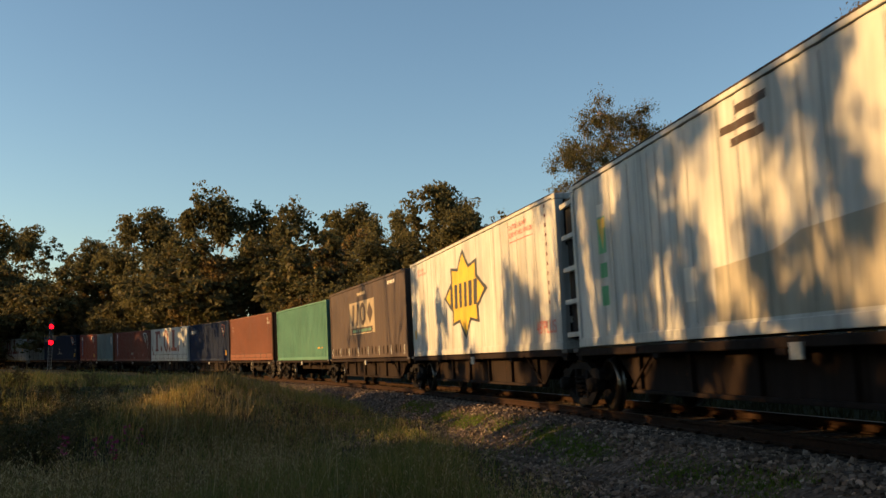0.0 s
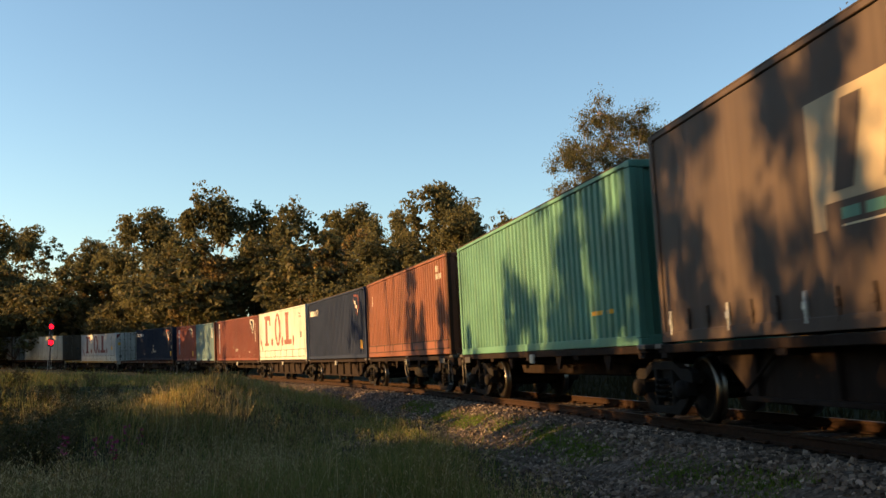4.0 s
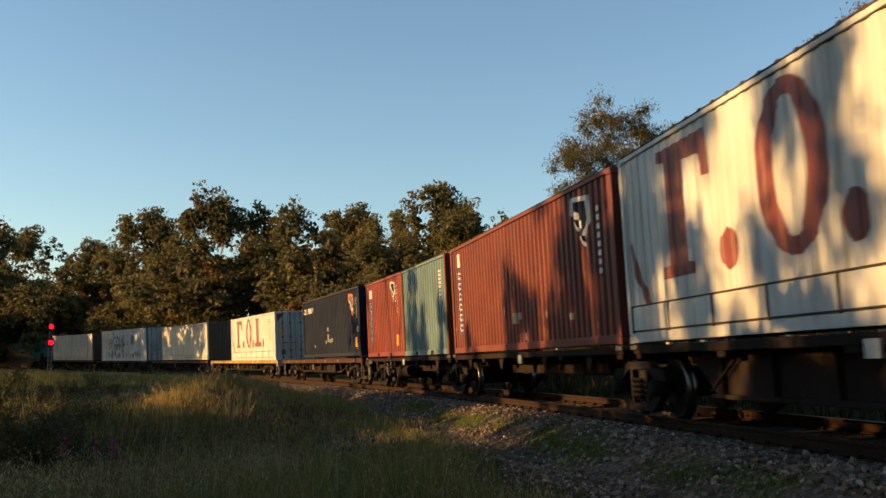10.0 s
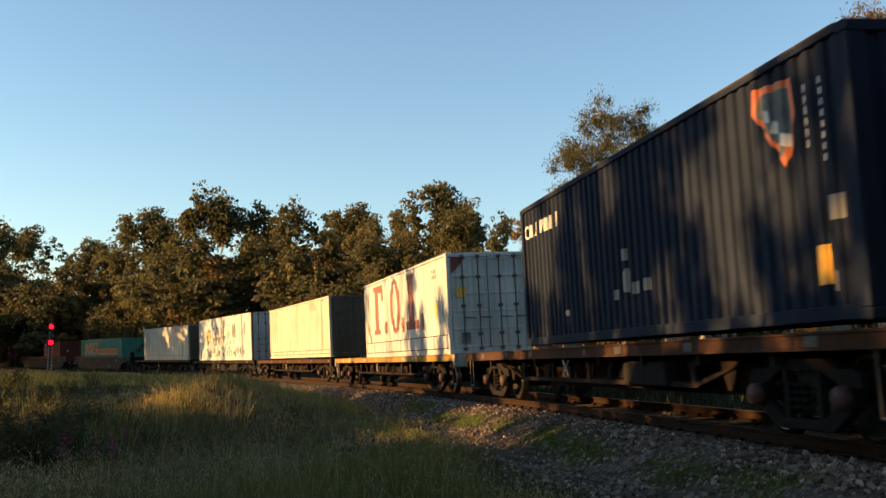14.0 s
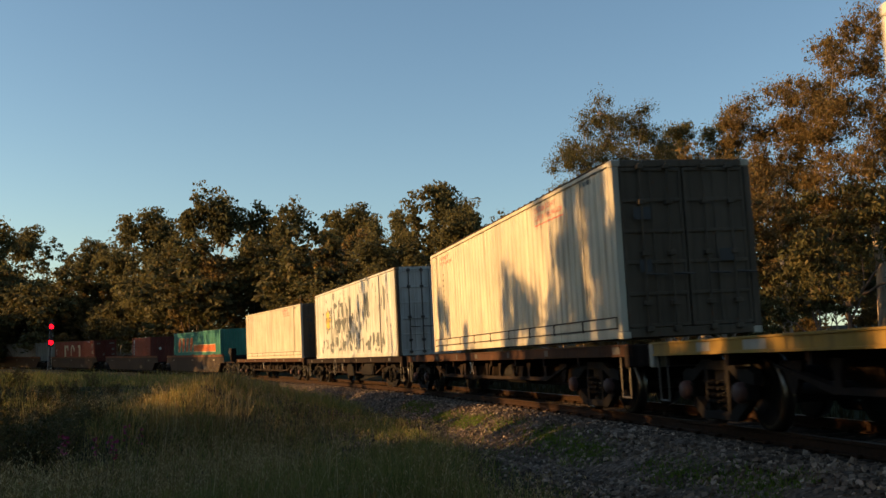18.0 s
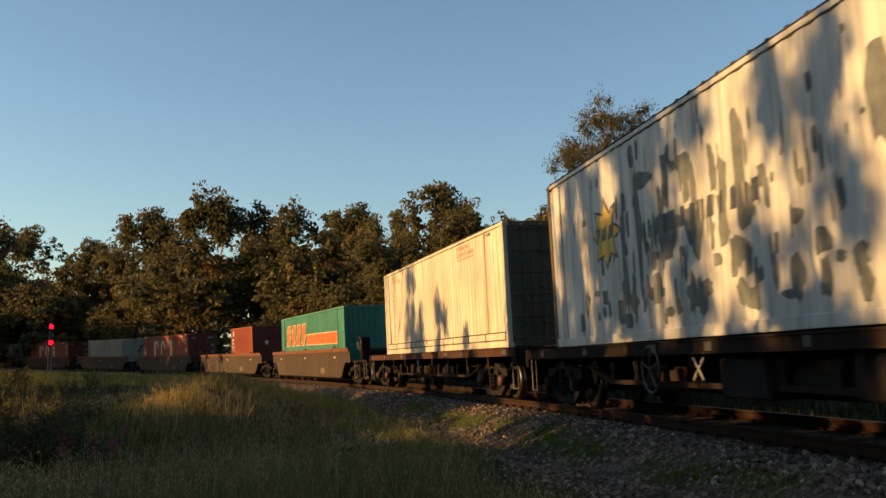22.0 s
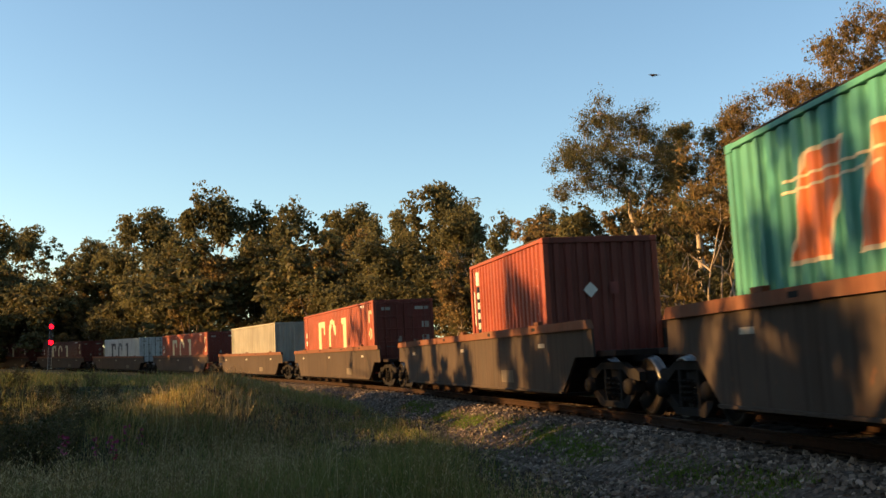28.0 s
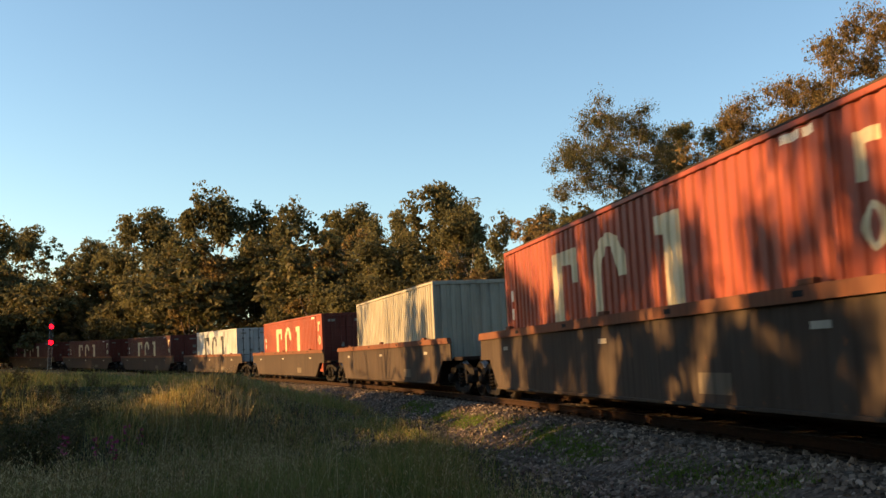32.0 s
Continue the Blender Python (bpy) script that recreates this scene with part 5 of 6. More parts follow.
def build_stones():
    """Loose ballast stones on the near shoulder and the gravel strip beside it."""
    rnd = np.random.default_rng(9)
    N = 25000
    s = -17 + 50 * rnd.random(N) ** 1.25
    d = np.where(rnd.random(N) < 0.68, rnd.uniform(0.95, 3.3, N), rnd.uniform(3.0, 5.4, N))
    size = rnd.uniform(0.013, 0.030, N) * np.where(d > 3.5, 0.7, 1.0)
    th = _heading(s)
    cx, cy = np.interp(s, _g, _cx), np.interp(s, _g, _cy)
    zz = ballast_z(d) + RAIL_Z
    off = d * math.cos(CANT) + zz * math.sin(CANT)
    px, py = cx - np.cos(th) * off, cy - np.sin(th) * off
    pz = zz * math.cos(CANT) - d * math.sin(CANT) + GRADE * s
    gz = ground_z(px, py)
    pz = np.maximum(pz, gz) + size * 0.3
    base = np.array([(a, b, c) for a in (-1, 1) for b in (-1, 1) for c in (-0.75, 0.75)], float)
    quad = [(0, 1, 3, 2), (4, 6, 7, 5), (0, 4, 5, 1), (2, 3, 7, 6), (0, 2, 6, 4), (1, 5, 7, 3)]
    v = base[None] * (0.55 + 0.75 * rnd.random((N, 8, 3)))
    q = rnd.uniform(0, math.tau, (N, 2))
    ca, sa = np.cos(q[:, :1]), np.sin(q[:, :1])
    x = v[:, :, 0] * ca - v[:, :, 1] * sa
    y = v[:, :, 0] * sa + v[:, :, 1] * ca
    cb, sb = np.cos(q[:, 1:]), np.sin(q[:, 1:])
    y, z = y * cb - v[:, :, 2] * sb, y * sb + v[:, :, 2] * cb
    v = np.stack([x, y, z], -1) * size[:, None, None] + np.stack([px, py, pz], -1)[:, None]
    f = (np.array(quad)[None] + (np.arange(N) * 8)[:, None, None]).reshape(-1, 4)
    mat_ = islands("ballast_stone", [(0.0, (0.06, 0.045, 0.035)), (0.5, (0.14, 0.106, 0.083)), (0.85, (0.25, 0.19, 0.148)), (1.0, (0.40, 0.315, 0.25))], 0.9)
    me = mesh_of("ballast_stones", v.reshape(-1, 3).tolist(), f.tolist(), [mat_])
    tagged(new("ballast_stones", me), "loose grey and brown ballast stones beside the rail", "stones", "", "stuff")


build_ground()
build_track()
build_stones()


# ---------------------------------------------------------------- plants
LEAF = {
    "gum": islands("gum_leaves", [(0.0, (0.092, 0.086, 0.036)), (0.45, (0.122, 0.112, 0.048)), (0.8, (0.15, 0.132, 0.06)), (1.0, (0.18, 0.152, 0.074))], 0.75, 0.5),
    "dark": islands("dark_foliage", [(0.0, (0.06, 0.062, 0.024)), (0.6, (0.11, 0.098, 0.04)), (1.0, (0.16, 0.122, 0.052))], 0.6, 0.35),
    # amber: the orange of the low sun is put into the leaf colour
    "amber": islands("sun_toned_gum_leaves", [(0.0, (0.12, 0.095, 0.036)), (0.45, (0.18, 0.125, 0.048)), (0.8, (0.235, 0.15, 0.058)), (1.0, (0.29, 0.19, 0.08))], 0.7, 0.5),
}


def leaf_mesh(name, centres, radii, count, size, rnd, mat_, droop=0.6, flat=0.55, wide=0.2, dome=0.0):
    """Leaf sprays as small bent blades, hung in clumps; dome: the share that roofs its clump, faces outwards."""
    idx = rnd.integers(0, len(centres), count)
    c, r = centres[idx], radii[idx]
    dirs = rnd.normal(size=(count, 3))
    dirs /= np.linalg.norm(dirs, axis=1)[:, None]
    rad = np.minimum(np.abs(rnd.normal(0, 0.6, count)), 0.75 + 0.4 * rnd.random(count))
    roof = rnd.random(count) < dome
    dirs[roof, 2] = np.abs(dirs[roof, 2]) - 0.15
    rad[roof] = rnd.uniform(0.68, 1.06, roof.sum())
    p = c + dirs * (r * rad)[:, None] * np.array([1, 1, flat])
    n = rnd.normal(size=(count, 3)) + dirs * (1.7 if dome else 0.0)
    n /= np.linalg.norm(n, axis=1)[:, None]
    a = rnd.normal(size=(count, 3))
    a[:, 2] -= droop * 1.6
    a -= n * (a * n).sum(1)[:, None]
    a /= np.linalg.norm(a, axis=1)[:, None]
    b = np.cross(n, a)
    L = size * rnd.uniform(0.55, 1.45, count)
    w = L * wide * rnd.uniform(0.75, 1.3, count)
    v = np.stack([p - a * (L / 2)[:, None], p + b * w[:, None] + n * (0.06 * L)[:, None], p + a * (L / 2)[:, None], p - b * w[:, None] + n * (0.06 * L)[:, None]], 1)
    f = np.arange(count * 4).reshape(-1, 4)
    return mesh_of(name, v.reshape(-1, 3).tolist(), f.tolist(), [mat_])


def gum_tree(seed, H=13.0, spread=4.5, fork=0.38, limbs=5, leaves=7000, leaf=0.32, clump=0.95, leafkind="gum", bark="bark", trunk_r=0.24, lean=0.05,
             label="gum tree with a pale trunk and drooping olive leaves", order=3, droop=0.6, flat=0.55, wide=0.2, dome=0.0):
    """A eucalypt: wandering trunk, forking limbs, leaf clumps at the twig ends."""
    rnd = np.random.default_rng(seed)
    bm = bmesh.new()
    tips, rads = [], []

    def grow(p, d, length, r, level):
        n = 5 if level < 2 else 3
        pts, rr = [p], [r]
        for i in range(n):
            d = (d + Vector(rnd.normal(0, 0.17 + 0.05 * level, 3)) + Vector((0, 0, 0.05))).normalized()
            p = p + d * (length / n)
            pts.append(p)
            rr.append(r * (1 - 0.55 * (i + 1) / n))
        if level < 4:
            tube(bm, pts, rr, 7 if level < 2 else 3, False)
        if level >= order:
            tips.append(p[:])
            rads.append(clump * rnd.uniform(0.6, 1.25))
            return
        if level >= order - 1:
            tips.append(pts[-2][:])
            rads.append(clump * rnd.uniform(0.5, 0.9))
        kids = limbs if level == 0 else int(rnd.integers(2, 4))
        turn = rnd.uniform(0, math.tau)
        for k in range(kids):
            a = turn + k * math.tau / kids + rnd.normal(0, 0.35)
            out = Vector((math.cos(a), math.sin(a), 0))
            tilt = rnd.uniform(0.35, 0.95) if level == 0 else rnd.uniform(0.3, 0.8)
            nd = (d * math.cos(tilt) + out * math.sin(tilt)).normalized()
            ln = (H * (1 - fork) * 0.42 if level == 0 else length * 0.66) * rnd.uniform(0.75, 1.2)
            q = pts[-1] if k < 2 or level > 0 else pts[int(rnd.integers(3, 5))]
            grow(q, nd, ln, r * 0.45 * rnd.uniform(0.85, 1.2), level + 1)

    a = rnd.uniform(0, math.tau)
    grow(Vector((0, 0, -0.4)), Vector((lean * math.cos(a), lean * math.sin(a), 1)).normalized(), H * fork + 0.4, trunk_r, 0)
    for f in bm.faces:
        f.smooth = True
    th = tagged(new("gum_tree"), label, "tree", "gum trees along the line")
    part("trunk", bm, M[bark], th)
    C, R = np.array(tips), np.array(rads)
    if dome:
        # break each clump into tufts
        C = np.repeat(C, 5, 0) + rnd.normal(0, 0.62, (len(C) * 5, 3)) * np.repeat(R, 5)[:, None] * np.array([1, 1, 0.7])
        R = np.repeat(R, 5) * rnd.uniform(0.4, 0.75, len(R) * 5)
    top = C[:, 2].max() + 0.4
    # bring the tree to its height and spread
    kz = H / top
    kx = spread / max(0.5, np.percentile(np.hypot(C[:, 0], C[:, 1]), 92))
    sc = Matrix.Diagonal((kx, kx, kz, 1))
    th.children[0].data.transform(sc)
    C = C * np.array([kx, kx, kz])
    child("crown", leaf_mesh("crown", C, R, leaves, leaf, rnd, LEAF[leafkind], droop, flat, wide, dome), th)
    return th


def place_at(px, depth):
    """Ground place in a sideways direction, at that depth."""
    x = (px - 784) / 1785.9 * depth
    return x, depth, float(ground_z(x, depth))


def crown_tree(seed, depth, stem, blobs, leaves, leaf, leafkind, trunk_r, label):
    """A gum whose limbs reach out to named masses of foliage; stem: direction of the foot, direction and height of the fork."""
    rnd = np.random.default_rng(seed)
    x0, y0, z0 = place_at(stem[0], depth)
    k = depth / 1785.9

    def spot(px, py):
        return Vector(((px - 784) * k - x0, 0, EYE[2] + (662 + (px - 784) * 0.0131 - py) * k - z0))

    bm = bmesh.new()
    fork = spot(stem[1], stem[2])
    mid = fork * 0.5 + Vector((0.15, 0.1, 0))
    tube(bm, [Vector((0, 0, -0.4)), mid, fork], [trunk_r, trunk_r * 0.8, trunk_r * 0.62], 9, False)
    C, R = [], []
    nodes = [(fork, trunk_r * 0.62), (mid.lerp(fork, 0.7), trunk_r * 0.66)]
    # each limb leaves the nearest point of the wood that is already there
    for c, r in sorted(((spot(px, py) + Vector((0, rnd.uniform(-1.3, 1.3), 0)), r * k) for px, py, r in blobs), key=lambda q: (q[0] - fork).length):
        start, r0 = min(nodes, key=lambda q: (q[0] - c).length + 0.25 * (q[0] - fork).length)
        r0 = max(0.018, r0 * 0.68)
        side = Vector(rnd.normal(0, 0.13, 3)) * (c - start).length
        p1 = start.lerp(c, 0.35) + side + Vector((0, 0, -0.05 * (c - start).length))
        p2 = start.lerp(c, 0.7) - side * 0.6
        tube(bm, [start, p1, p2, c], [r0, r0 * 0.86, r0 * 0.7, r0 * 0.5], 6, False)
        nodes += [(p1, r0 * 0.86), (p2, r0 * 0.7), (c, r0 * 0.5)]
        for q in range(12):
            u = Vector(rnd.normal(0, 1, 3)).normalized()
            e = c + Vector((u.x, u.y, u.z * 0.9)) * r * rnd.uniform(0.35, 1.0)
            tube(bm, [p2.lerp(c, rnd.uniform(0, 1)), c.lerp(e, 0.5) + Vector(rnd.normal(0, 0.06, 3)), e], [r0 * 0.35, r0 * 0.22, 0.006], 4, False)
            C.append(e[:])
            R.append(r * rnd.uniform(0.5, 0.95))
    for f in bm.faces:
        f.smooth = True
    th = tagged(new("gum_tree"), label, "tree", "gum trees along the line")
    part("trunk", bm, M["bark"], th)
    child("crown", leaf_mesh("crown", np.array(C), np.array(R), leaves, leaf, rnd, LEAF[leafkind], 0.9, 0.95, 0.2), th)
    th.matrix_basis = Matrix.Translation((x0, y0, z0))
    return th


def shade_gum(seed, x, y, half, lo, hi, blobs, leaves, leaf=0.21):
    """A slender gum with a bare trunk; its crown reaches half metres to both sides, from lo to hi above the rail level."""
    rnd = np.random.default_rng(seed)
    z0 = float(ground_z(x, y))
    bm = bmesh.new()
    fork = Vector((0, 0, lo - z0 + 0.15 * (hi - lo)))
    tube(bm, [Vector((0, 0, -0.4)), fork * 0.5 + Vector((0.06, 0.05, 0)), fork], [0.14, 0.11, 0.085], 7, False)
    C, R = [], []
    for k in range(blobs):
        q, a = math.sqrt(rnd.random()), rnd.uniform(0, math.tau)
        ca, sa = math.cos(a), math.sin(a)
        g = max(abs(ca), abs(sa)) ** 0.6
        c = Vector((rnd.uniform(-0.9, 0.9), half * q * ca / g, (lo + hi) / 2 - z0 + (hi - lo) / 2 * q * sa / g))
        tube(bm, [fork, fork.lerp(c, 0.55) + Vector(rnd.normal(0, 0.1, 3)), c], [0.045, 0.03, 0.012], 4, False)
        C.append(c[:])
        R.append(rnd.uniform(0.4, 0.68))
    th = tagged(new("gum_tree"), "slender gum tree whose shadow falls across the train", "tree", "gum trees along the line")
    part("trunk", bm, M["bark"], th)
    child("crown", leaf_mesh("crown", np.array(C), np.array(R), leaves, leaf, rnd, LEAF["gum"], 1.3, 1.25, 0.22), th)
    th.matrix_basis = Matrix.Translation((x, y, z0))
    return th


def build_trees():
    rnd = random.Random(21)
    full = dict(order=4, dome=0.62, flat=0.72, wide=0.27, droop=0.35)
    kinds = [gum_tree(1, 14, 3.9, 0.42, 5, 9500, 0.30, 1.0, "gum", "bark", **full),
             gum_tree(2, 14, 4.6, 0.30, 6, 10500, 0.32, 1.1, "gum", "bark", label="spreading gum tree with dense olive foliage", **full),
             gum_tree(3, 14, 3.3, 0.48, 4, 7500, 0.29, 0.95, "gum", "bark", **full),
             gum_tree(4, 14, 5.0, 0.22, 6, 6000, 0.47, 1.5, "dark", "bark_dark", label="dense dark bush gum behind the train", dome=0.62, flat=0.8, wide=0.3, droop=0.3),
             gum_tree(5, 14, 4.8, 0.26, 6, 8500, 0.37, 1.35, "amber", "bark", label="gum tree with leaves coloured amber for the evening sun", dome=0.62, flat=0.8, wide=0.28, droop=0.4)]

    def put(kind, px, depth, ytop, wide=1.0, turn=None):
        x, y, z = place_at(px, depth)
        hor = 662 + (px - 784) * 0.0131
        top = EYE[2] + (hor - ytop + 12) / 1785.9 * depth
        k = max(0.3, (top - z) / 14.0)
        m = Matrix.Translation((x, y, z)) @ Matrix.Rotation(rnd.uniform(0, math.tau) if turn is None else turn, 4, "Z") @ Matrix.Diagonal((k * wide, k * wide, k, 1))
        copy_thing(kinds[kind], m)

    # skyline: direction, depth, top, kind, width
    for row in ((-60, 150, 405, 1, 1.1), (10, 150, 395, 1, 0.9), (52, 165, 408, 0, 0.8), (118, 185, 452, 2, 0.8), (165, 160, 428, 0, 0.8), (205, 150, 440, 1, 0.8), (245, 140, 372, 0, 0.85), (290, 138, 398, 1, 0.8),
                (335, 128, 385, 1, 0.75), (382, 125, 338, 2, 0.85), (440, 122, 366, 1, 0.75), (490, 120, 372, 3, 0.8), (530, 112, 356, 1, 0.75), (575, 112, 388, 3, 0.8), (615, 108, 364, 0, 0.75), (655, 104, 388, 1, 0.75),
                (700, 100, 366, 1, 0.75), (735, 92, 392, 3, 0.8), (768, 88, 320, 0, 0.75), (812, 88, 398, 3, 0.7), (858, 82, 350, 2, 0.8), (900, 80, 380, 1, 0.7), (930, 78, 402, 4, 0.7), (985, 74, 370, 0, 0.7), (1040, 70, 385, 1, 0.8),
                (1105, 66, 372, 3, 0.8), (1160, 60, 385, 4, 0.8)):
        put(row[3], row[0], row[1], row[2], row[4] * 1.18)
    # lower bush in front of the skyline
    for i, px in enumerate(range(-40, 1140, 43)):
        dep = float(np.interp(px, [-40, 200, 500, 800, 1100], [150, 125, 98, 72, 52])) + rnd.uniform(-6, 8)
        top = float(np.interp(px, [-40, 100, 250, 400, 600, 800, 1100], [470, 505, 460, 440, 440, 455, 455])) + rnd.uniform(-28, 34)
        put((4, 1, 3, 1, 3)[i % 5], px + rnd.uniform(-12, 12), dep, top, rnd.uniform(0.95, 1.35))
    for i, px in enumerate(range(-60, 1140, 72)):
        dep = float(np.interp(px, [-40, 200, 500, 800, 1100], [158, 132, 97, 68, 44])) + rnd.uniform(-3, 5)
        put((3, 4, 3)[i % 3], px + rnd.uniform(-20, 20), dep, rnd.uniform(515, 560) + 28 * (px < 260), rnd.uniform(1.2, 1.7))
    for px in (-30, 22, 48):
        put(3, px, 142, 566, 2.2)

    r3 = random.Random(5)
    for i, px in enumerate(range(985, 1640, 48)):
        put((4, 1, 4, 3)[i % 4], px + r3.uniform(-14, 14), 56 + r3.uniform(-3, 4), r3.uniform(330, 400), r3.uniform(0.95, 1.25), r3.uniform(0, 6))
    for i, px in enumerate(range(1000, 1640, 62)):
        put((4, 3)[i % 2], px + r3.uniform(-14, 14), 48 + r3.uniform(-2, 3), r3.uniform(440, 500), r3.uniform(1.3, 1.7), r3.uniform(0, 6))
    for px, top in ((62, 512), (108, 552), (176, 520), (232, 505), (20, 520)):
        put(3, px, 140, top, 1.6, px * 0.7)

    # trees beyond the train on the near side of the bank
    def single(th, px, depth, turn=0.0):
        x, y, z = place_at(px, depth)
        th.matrix_basis = Matrix.Translation((x, y, z - 0.1)) @ Matrix.Rotation(turn, 4, "Z")

    def mass(x0, x1, sky, low, step=34, r=31, dip=0.65, seed=1):
        """Places of leaf masses that fill a crown from its outline down."""
        g = random.Random(seed)
        out = []
        x = x0
        while x <= x1:
            y = float(np.interp(x, *zip(*sky))) + r * dip
            while y < low:
                out.append((x + g.uniform(-11, 11), y + g.uniform(-9, 9), r * g.uniform(0.75, 1.2)))
                y += step * g.uniform(0.9, 1.35)
            x += step
        return out

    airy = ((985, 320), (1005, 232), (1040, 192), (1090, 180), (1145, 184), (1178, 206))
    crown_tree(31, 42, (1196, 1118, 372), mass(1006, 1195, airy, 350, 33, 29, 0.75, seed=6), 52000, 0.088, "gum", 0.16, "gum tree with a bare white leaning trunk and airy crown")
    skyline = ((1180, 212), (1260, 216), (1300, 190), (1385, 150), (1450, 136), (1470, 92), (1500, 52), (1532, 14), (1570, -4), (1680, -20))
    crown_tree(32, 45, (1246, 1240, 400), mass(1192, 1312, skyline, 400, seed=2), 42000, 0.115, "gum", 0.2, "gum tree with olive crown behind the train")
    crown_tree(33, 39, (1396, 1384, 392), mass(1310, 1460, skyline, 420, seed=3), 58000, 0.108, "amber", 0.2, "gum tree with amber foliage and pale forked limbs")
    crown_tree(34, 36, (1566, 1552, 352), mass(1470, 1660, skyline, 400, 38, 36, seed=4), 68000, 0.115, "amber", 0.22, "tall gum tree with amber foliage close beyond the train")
    single(gum_tree(35, 8.2, 3.6, 0.2, 6, 15000, 0.15, 0.65, "amber", "bark", 0.18, order=4, label="low amber gum with branching trunk"), 1300, 34, 3.0)
    single(gum_tree(36, 4.6, 1.3, 0.25, 6, 6000, 0.16, 0.55, "dark", "bark_dark", 0.09, label="small dark green pine-like sapling"), 1445, 30, 0.0)
    single(gum_tree(37, 6.0, 3.2, 0.2, 6, 9000, 0.2, 0.8, "dark", "bark_dark", 0.14, label="low dark shrub at the foot of the bank"), 1500, 36, 0.4)
    single(gum_tree(38, 5.0, 3.0, 0.2, 6, 8000, 0.2, 0.8, "gum", "bark", 0.12, label="low olive shrub at the foot of the bank"), 1220, 38, 0.9)

    # trees on the inside of the curve, whose shadows fall on the train and the foreground
    hang = dict(order=4, droop=1.3, flat=1.2, wide=0.17, label="airy gum tree whose shadow falls across the train")
    kinds.append(gum_tree(6, 14, 5.4, 0.34, 6, 4500, 0.38, 0.66, "gum", "bark", **hang))
    kinds.append(gum_tree(7, 14, 5.0, 0.40, 5, 4200, 0.38, 0.66, "gum", "bark", **hang))
    kinds.append(gum_tree(8, 14, 5.2, 0.2, 6, 2300, 1.4, 1.5, "dark", "bark_dark", label="dense bush gum out of view, added to shade the foreground"))
    kinds.append(gum_tree(9, 14, 5.2, 0.28, 6, 1500, 1.15, 1.4, "gum", "bark_dark", label="broad gum tree out of view, added to shade the line"))
    # near group: dapples the leading wagons
    for i, row in enumerate(((-22, 12.4, 1.45, 3.3, 9.2, 34, 14000), (-22.6, 15.0, 1.5, 3.3, 9.6, 34, 12500), (-22, 17.4, 1.3, 3.3, 9.4, 28, 10500), (-22.6, 19.9, 1.2, 3.7, 6.7, 15, 5000), (-24, 24.3, 0.6, 3.7, 5.9, 6, 1800),
                             (-25, 30.7, 1.25, 3.7, 7.5, 18, 5000), (-24.3, 27.3, 0.55, 3.7, 7.2, 8, 2200), (-21, 8.0, 1.7, 3.8, 9.0, 11, 3900), (-26, 9.4, 1.3, 3.8, 6.6, 7, 2500), (-20.6, 4.4, 1.8, 3.8, 9.0, 11, 3600))):
        shade_gum(60 + i, *row)
    shade = [(-20, 1.5, 10, 6, 0.7), (-22, -1, 9, 8, 1.0), (-30, -4, 10, 8, 1.0)]
    # unseen bushes, added to shade the ballast, wheels and near grass
    shade += [(-17, 14, 3.5, 7, 1.6), (-16.5, 10, 3.4, 7, 1.6), (-16, 6, 3.4, 7, 1.6), (-15, 2, 3.6, 7, 1.6), (-14, -3, 4.4, 7, 1.6), (-13, 10.5, 2.7, 7, 1.6), (-13, 13.5, 2.7, 7, 1.6), (-12, 7.5, 2.6, 7, 1.6), (-10.5, 11, 1.7, 7, 1.8)]
    shade += [(-20, 6 + 2.2 * i, 3.7 + 0.2 * (i % 2), 7, 1.5) for i in range(5)] + [(-12, 4, 2.6, 7, 1.6), (-11, 0, 2.6, 7, 1.6), (-20, 26.3, 3.9, 7, 1.2), (-20, 28.6, 3.9, 7, 1.2), (-9.2, 13.2, 2.3, 7, 1.7), (-8.8, 10.6, 2.3, 7, 1.7), (-9.2, 8, 2.3, 7, 1.7), (-9, 5.5, 2.2, 7, 1.7)]
    shade += [(-14.5 - 0.6 * (i % 3), -3 + 1.2 * i, 4.8 + 0.35 * (i % 2), 7, 0.95) for i in range(15)]
    # low unseen scrub off to the side, added to keep the sun from the grass but for the crest of the rise
    for i in range(15):
        y = 15.5 + 0.95 * i
        x = -max(11.2, 0.44 * y + 1.9) - 0.5 * (i % 2)
        shade.append((x, y, 1.5 + 0.15 * math.sin(i * 1.7) - 0.15 * (x + 11.2), 7, 2.0))
    shade += [(-0.44 * (26 + 1.2 * i) - 3.2, 26 + 1.2 * i, 3.2, 7, 1.3) for i in range(6)]
    shade += [(-0.44 * (33 + 1.5 * i) - 3.6, 33 + 1.5 * i, 2.7, 7, 1.5) for i in range(9)]
    shade += [(-15.5 - 0.5 * (i % 2), 14.4 + 0.85 * i, 3.5, 7, 1.0) for i in range(3)]
    # woods inside the curve
    shade += [(-50, 90, 10, 8, 1.0), (-55, 98, 10.5, 8, 1.0), (-62, 104, 10, 8, 1.0), (-66, 114, 10.5, 8, 1.0), (-78, 118, 11, 8, 1.0), (-74, 128, 10, 8, 1.0), (-60, 92, 10, 6, 1.0)]
    shade += [(-58 - 2.9 * i, 93 + 4.9 * i, 10.5, 8, 1.2) for i in range(11)]
    shade += [(-52, 78.5, 10, 8, 1.0), (-54, 83, 10, 8, 1.1), (-56, 87.5, 10.5, 8, 1.1)]
    shade += [(-44 - 4.1 * i, 79.5 + 6.2 * i, 9.8 + 0.7 * math.sin(i * 2.1), 5 + i % 2, 0.85) for i in range(-1, 13)]
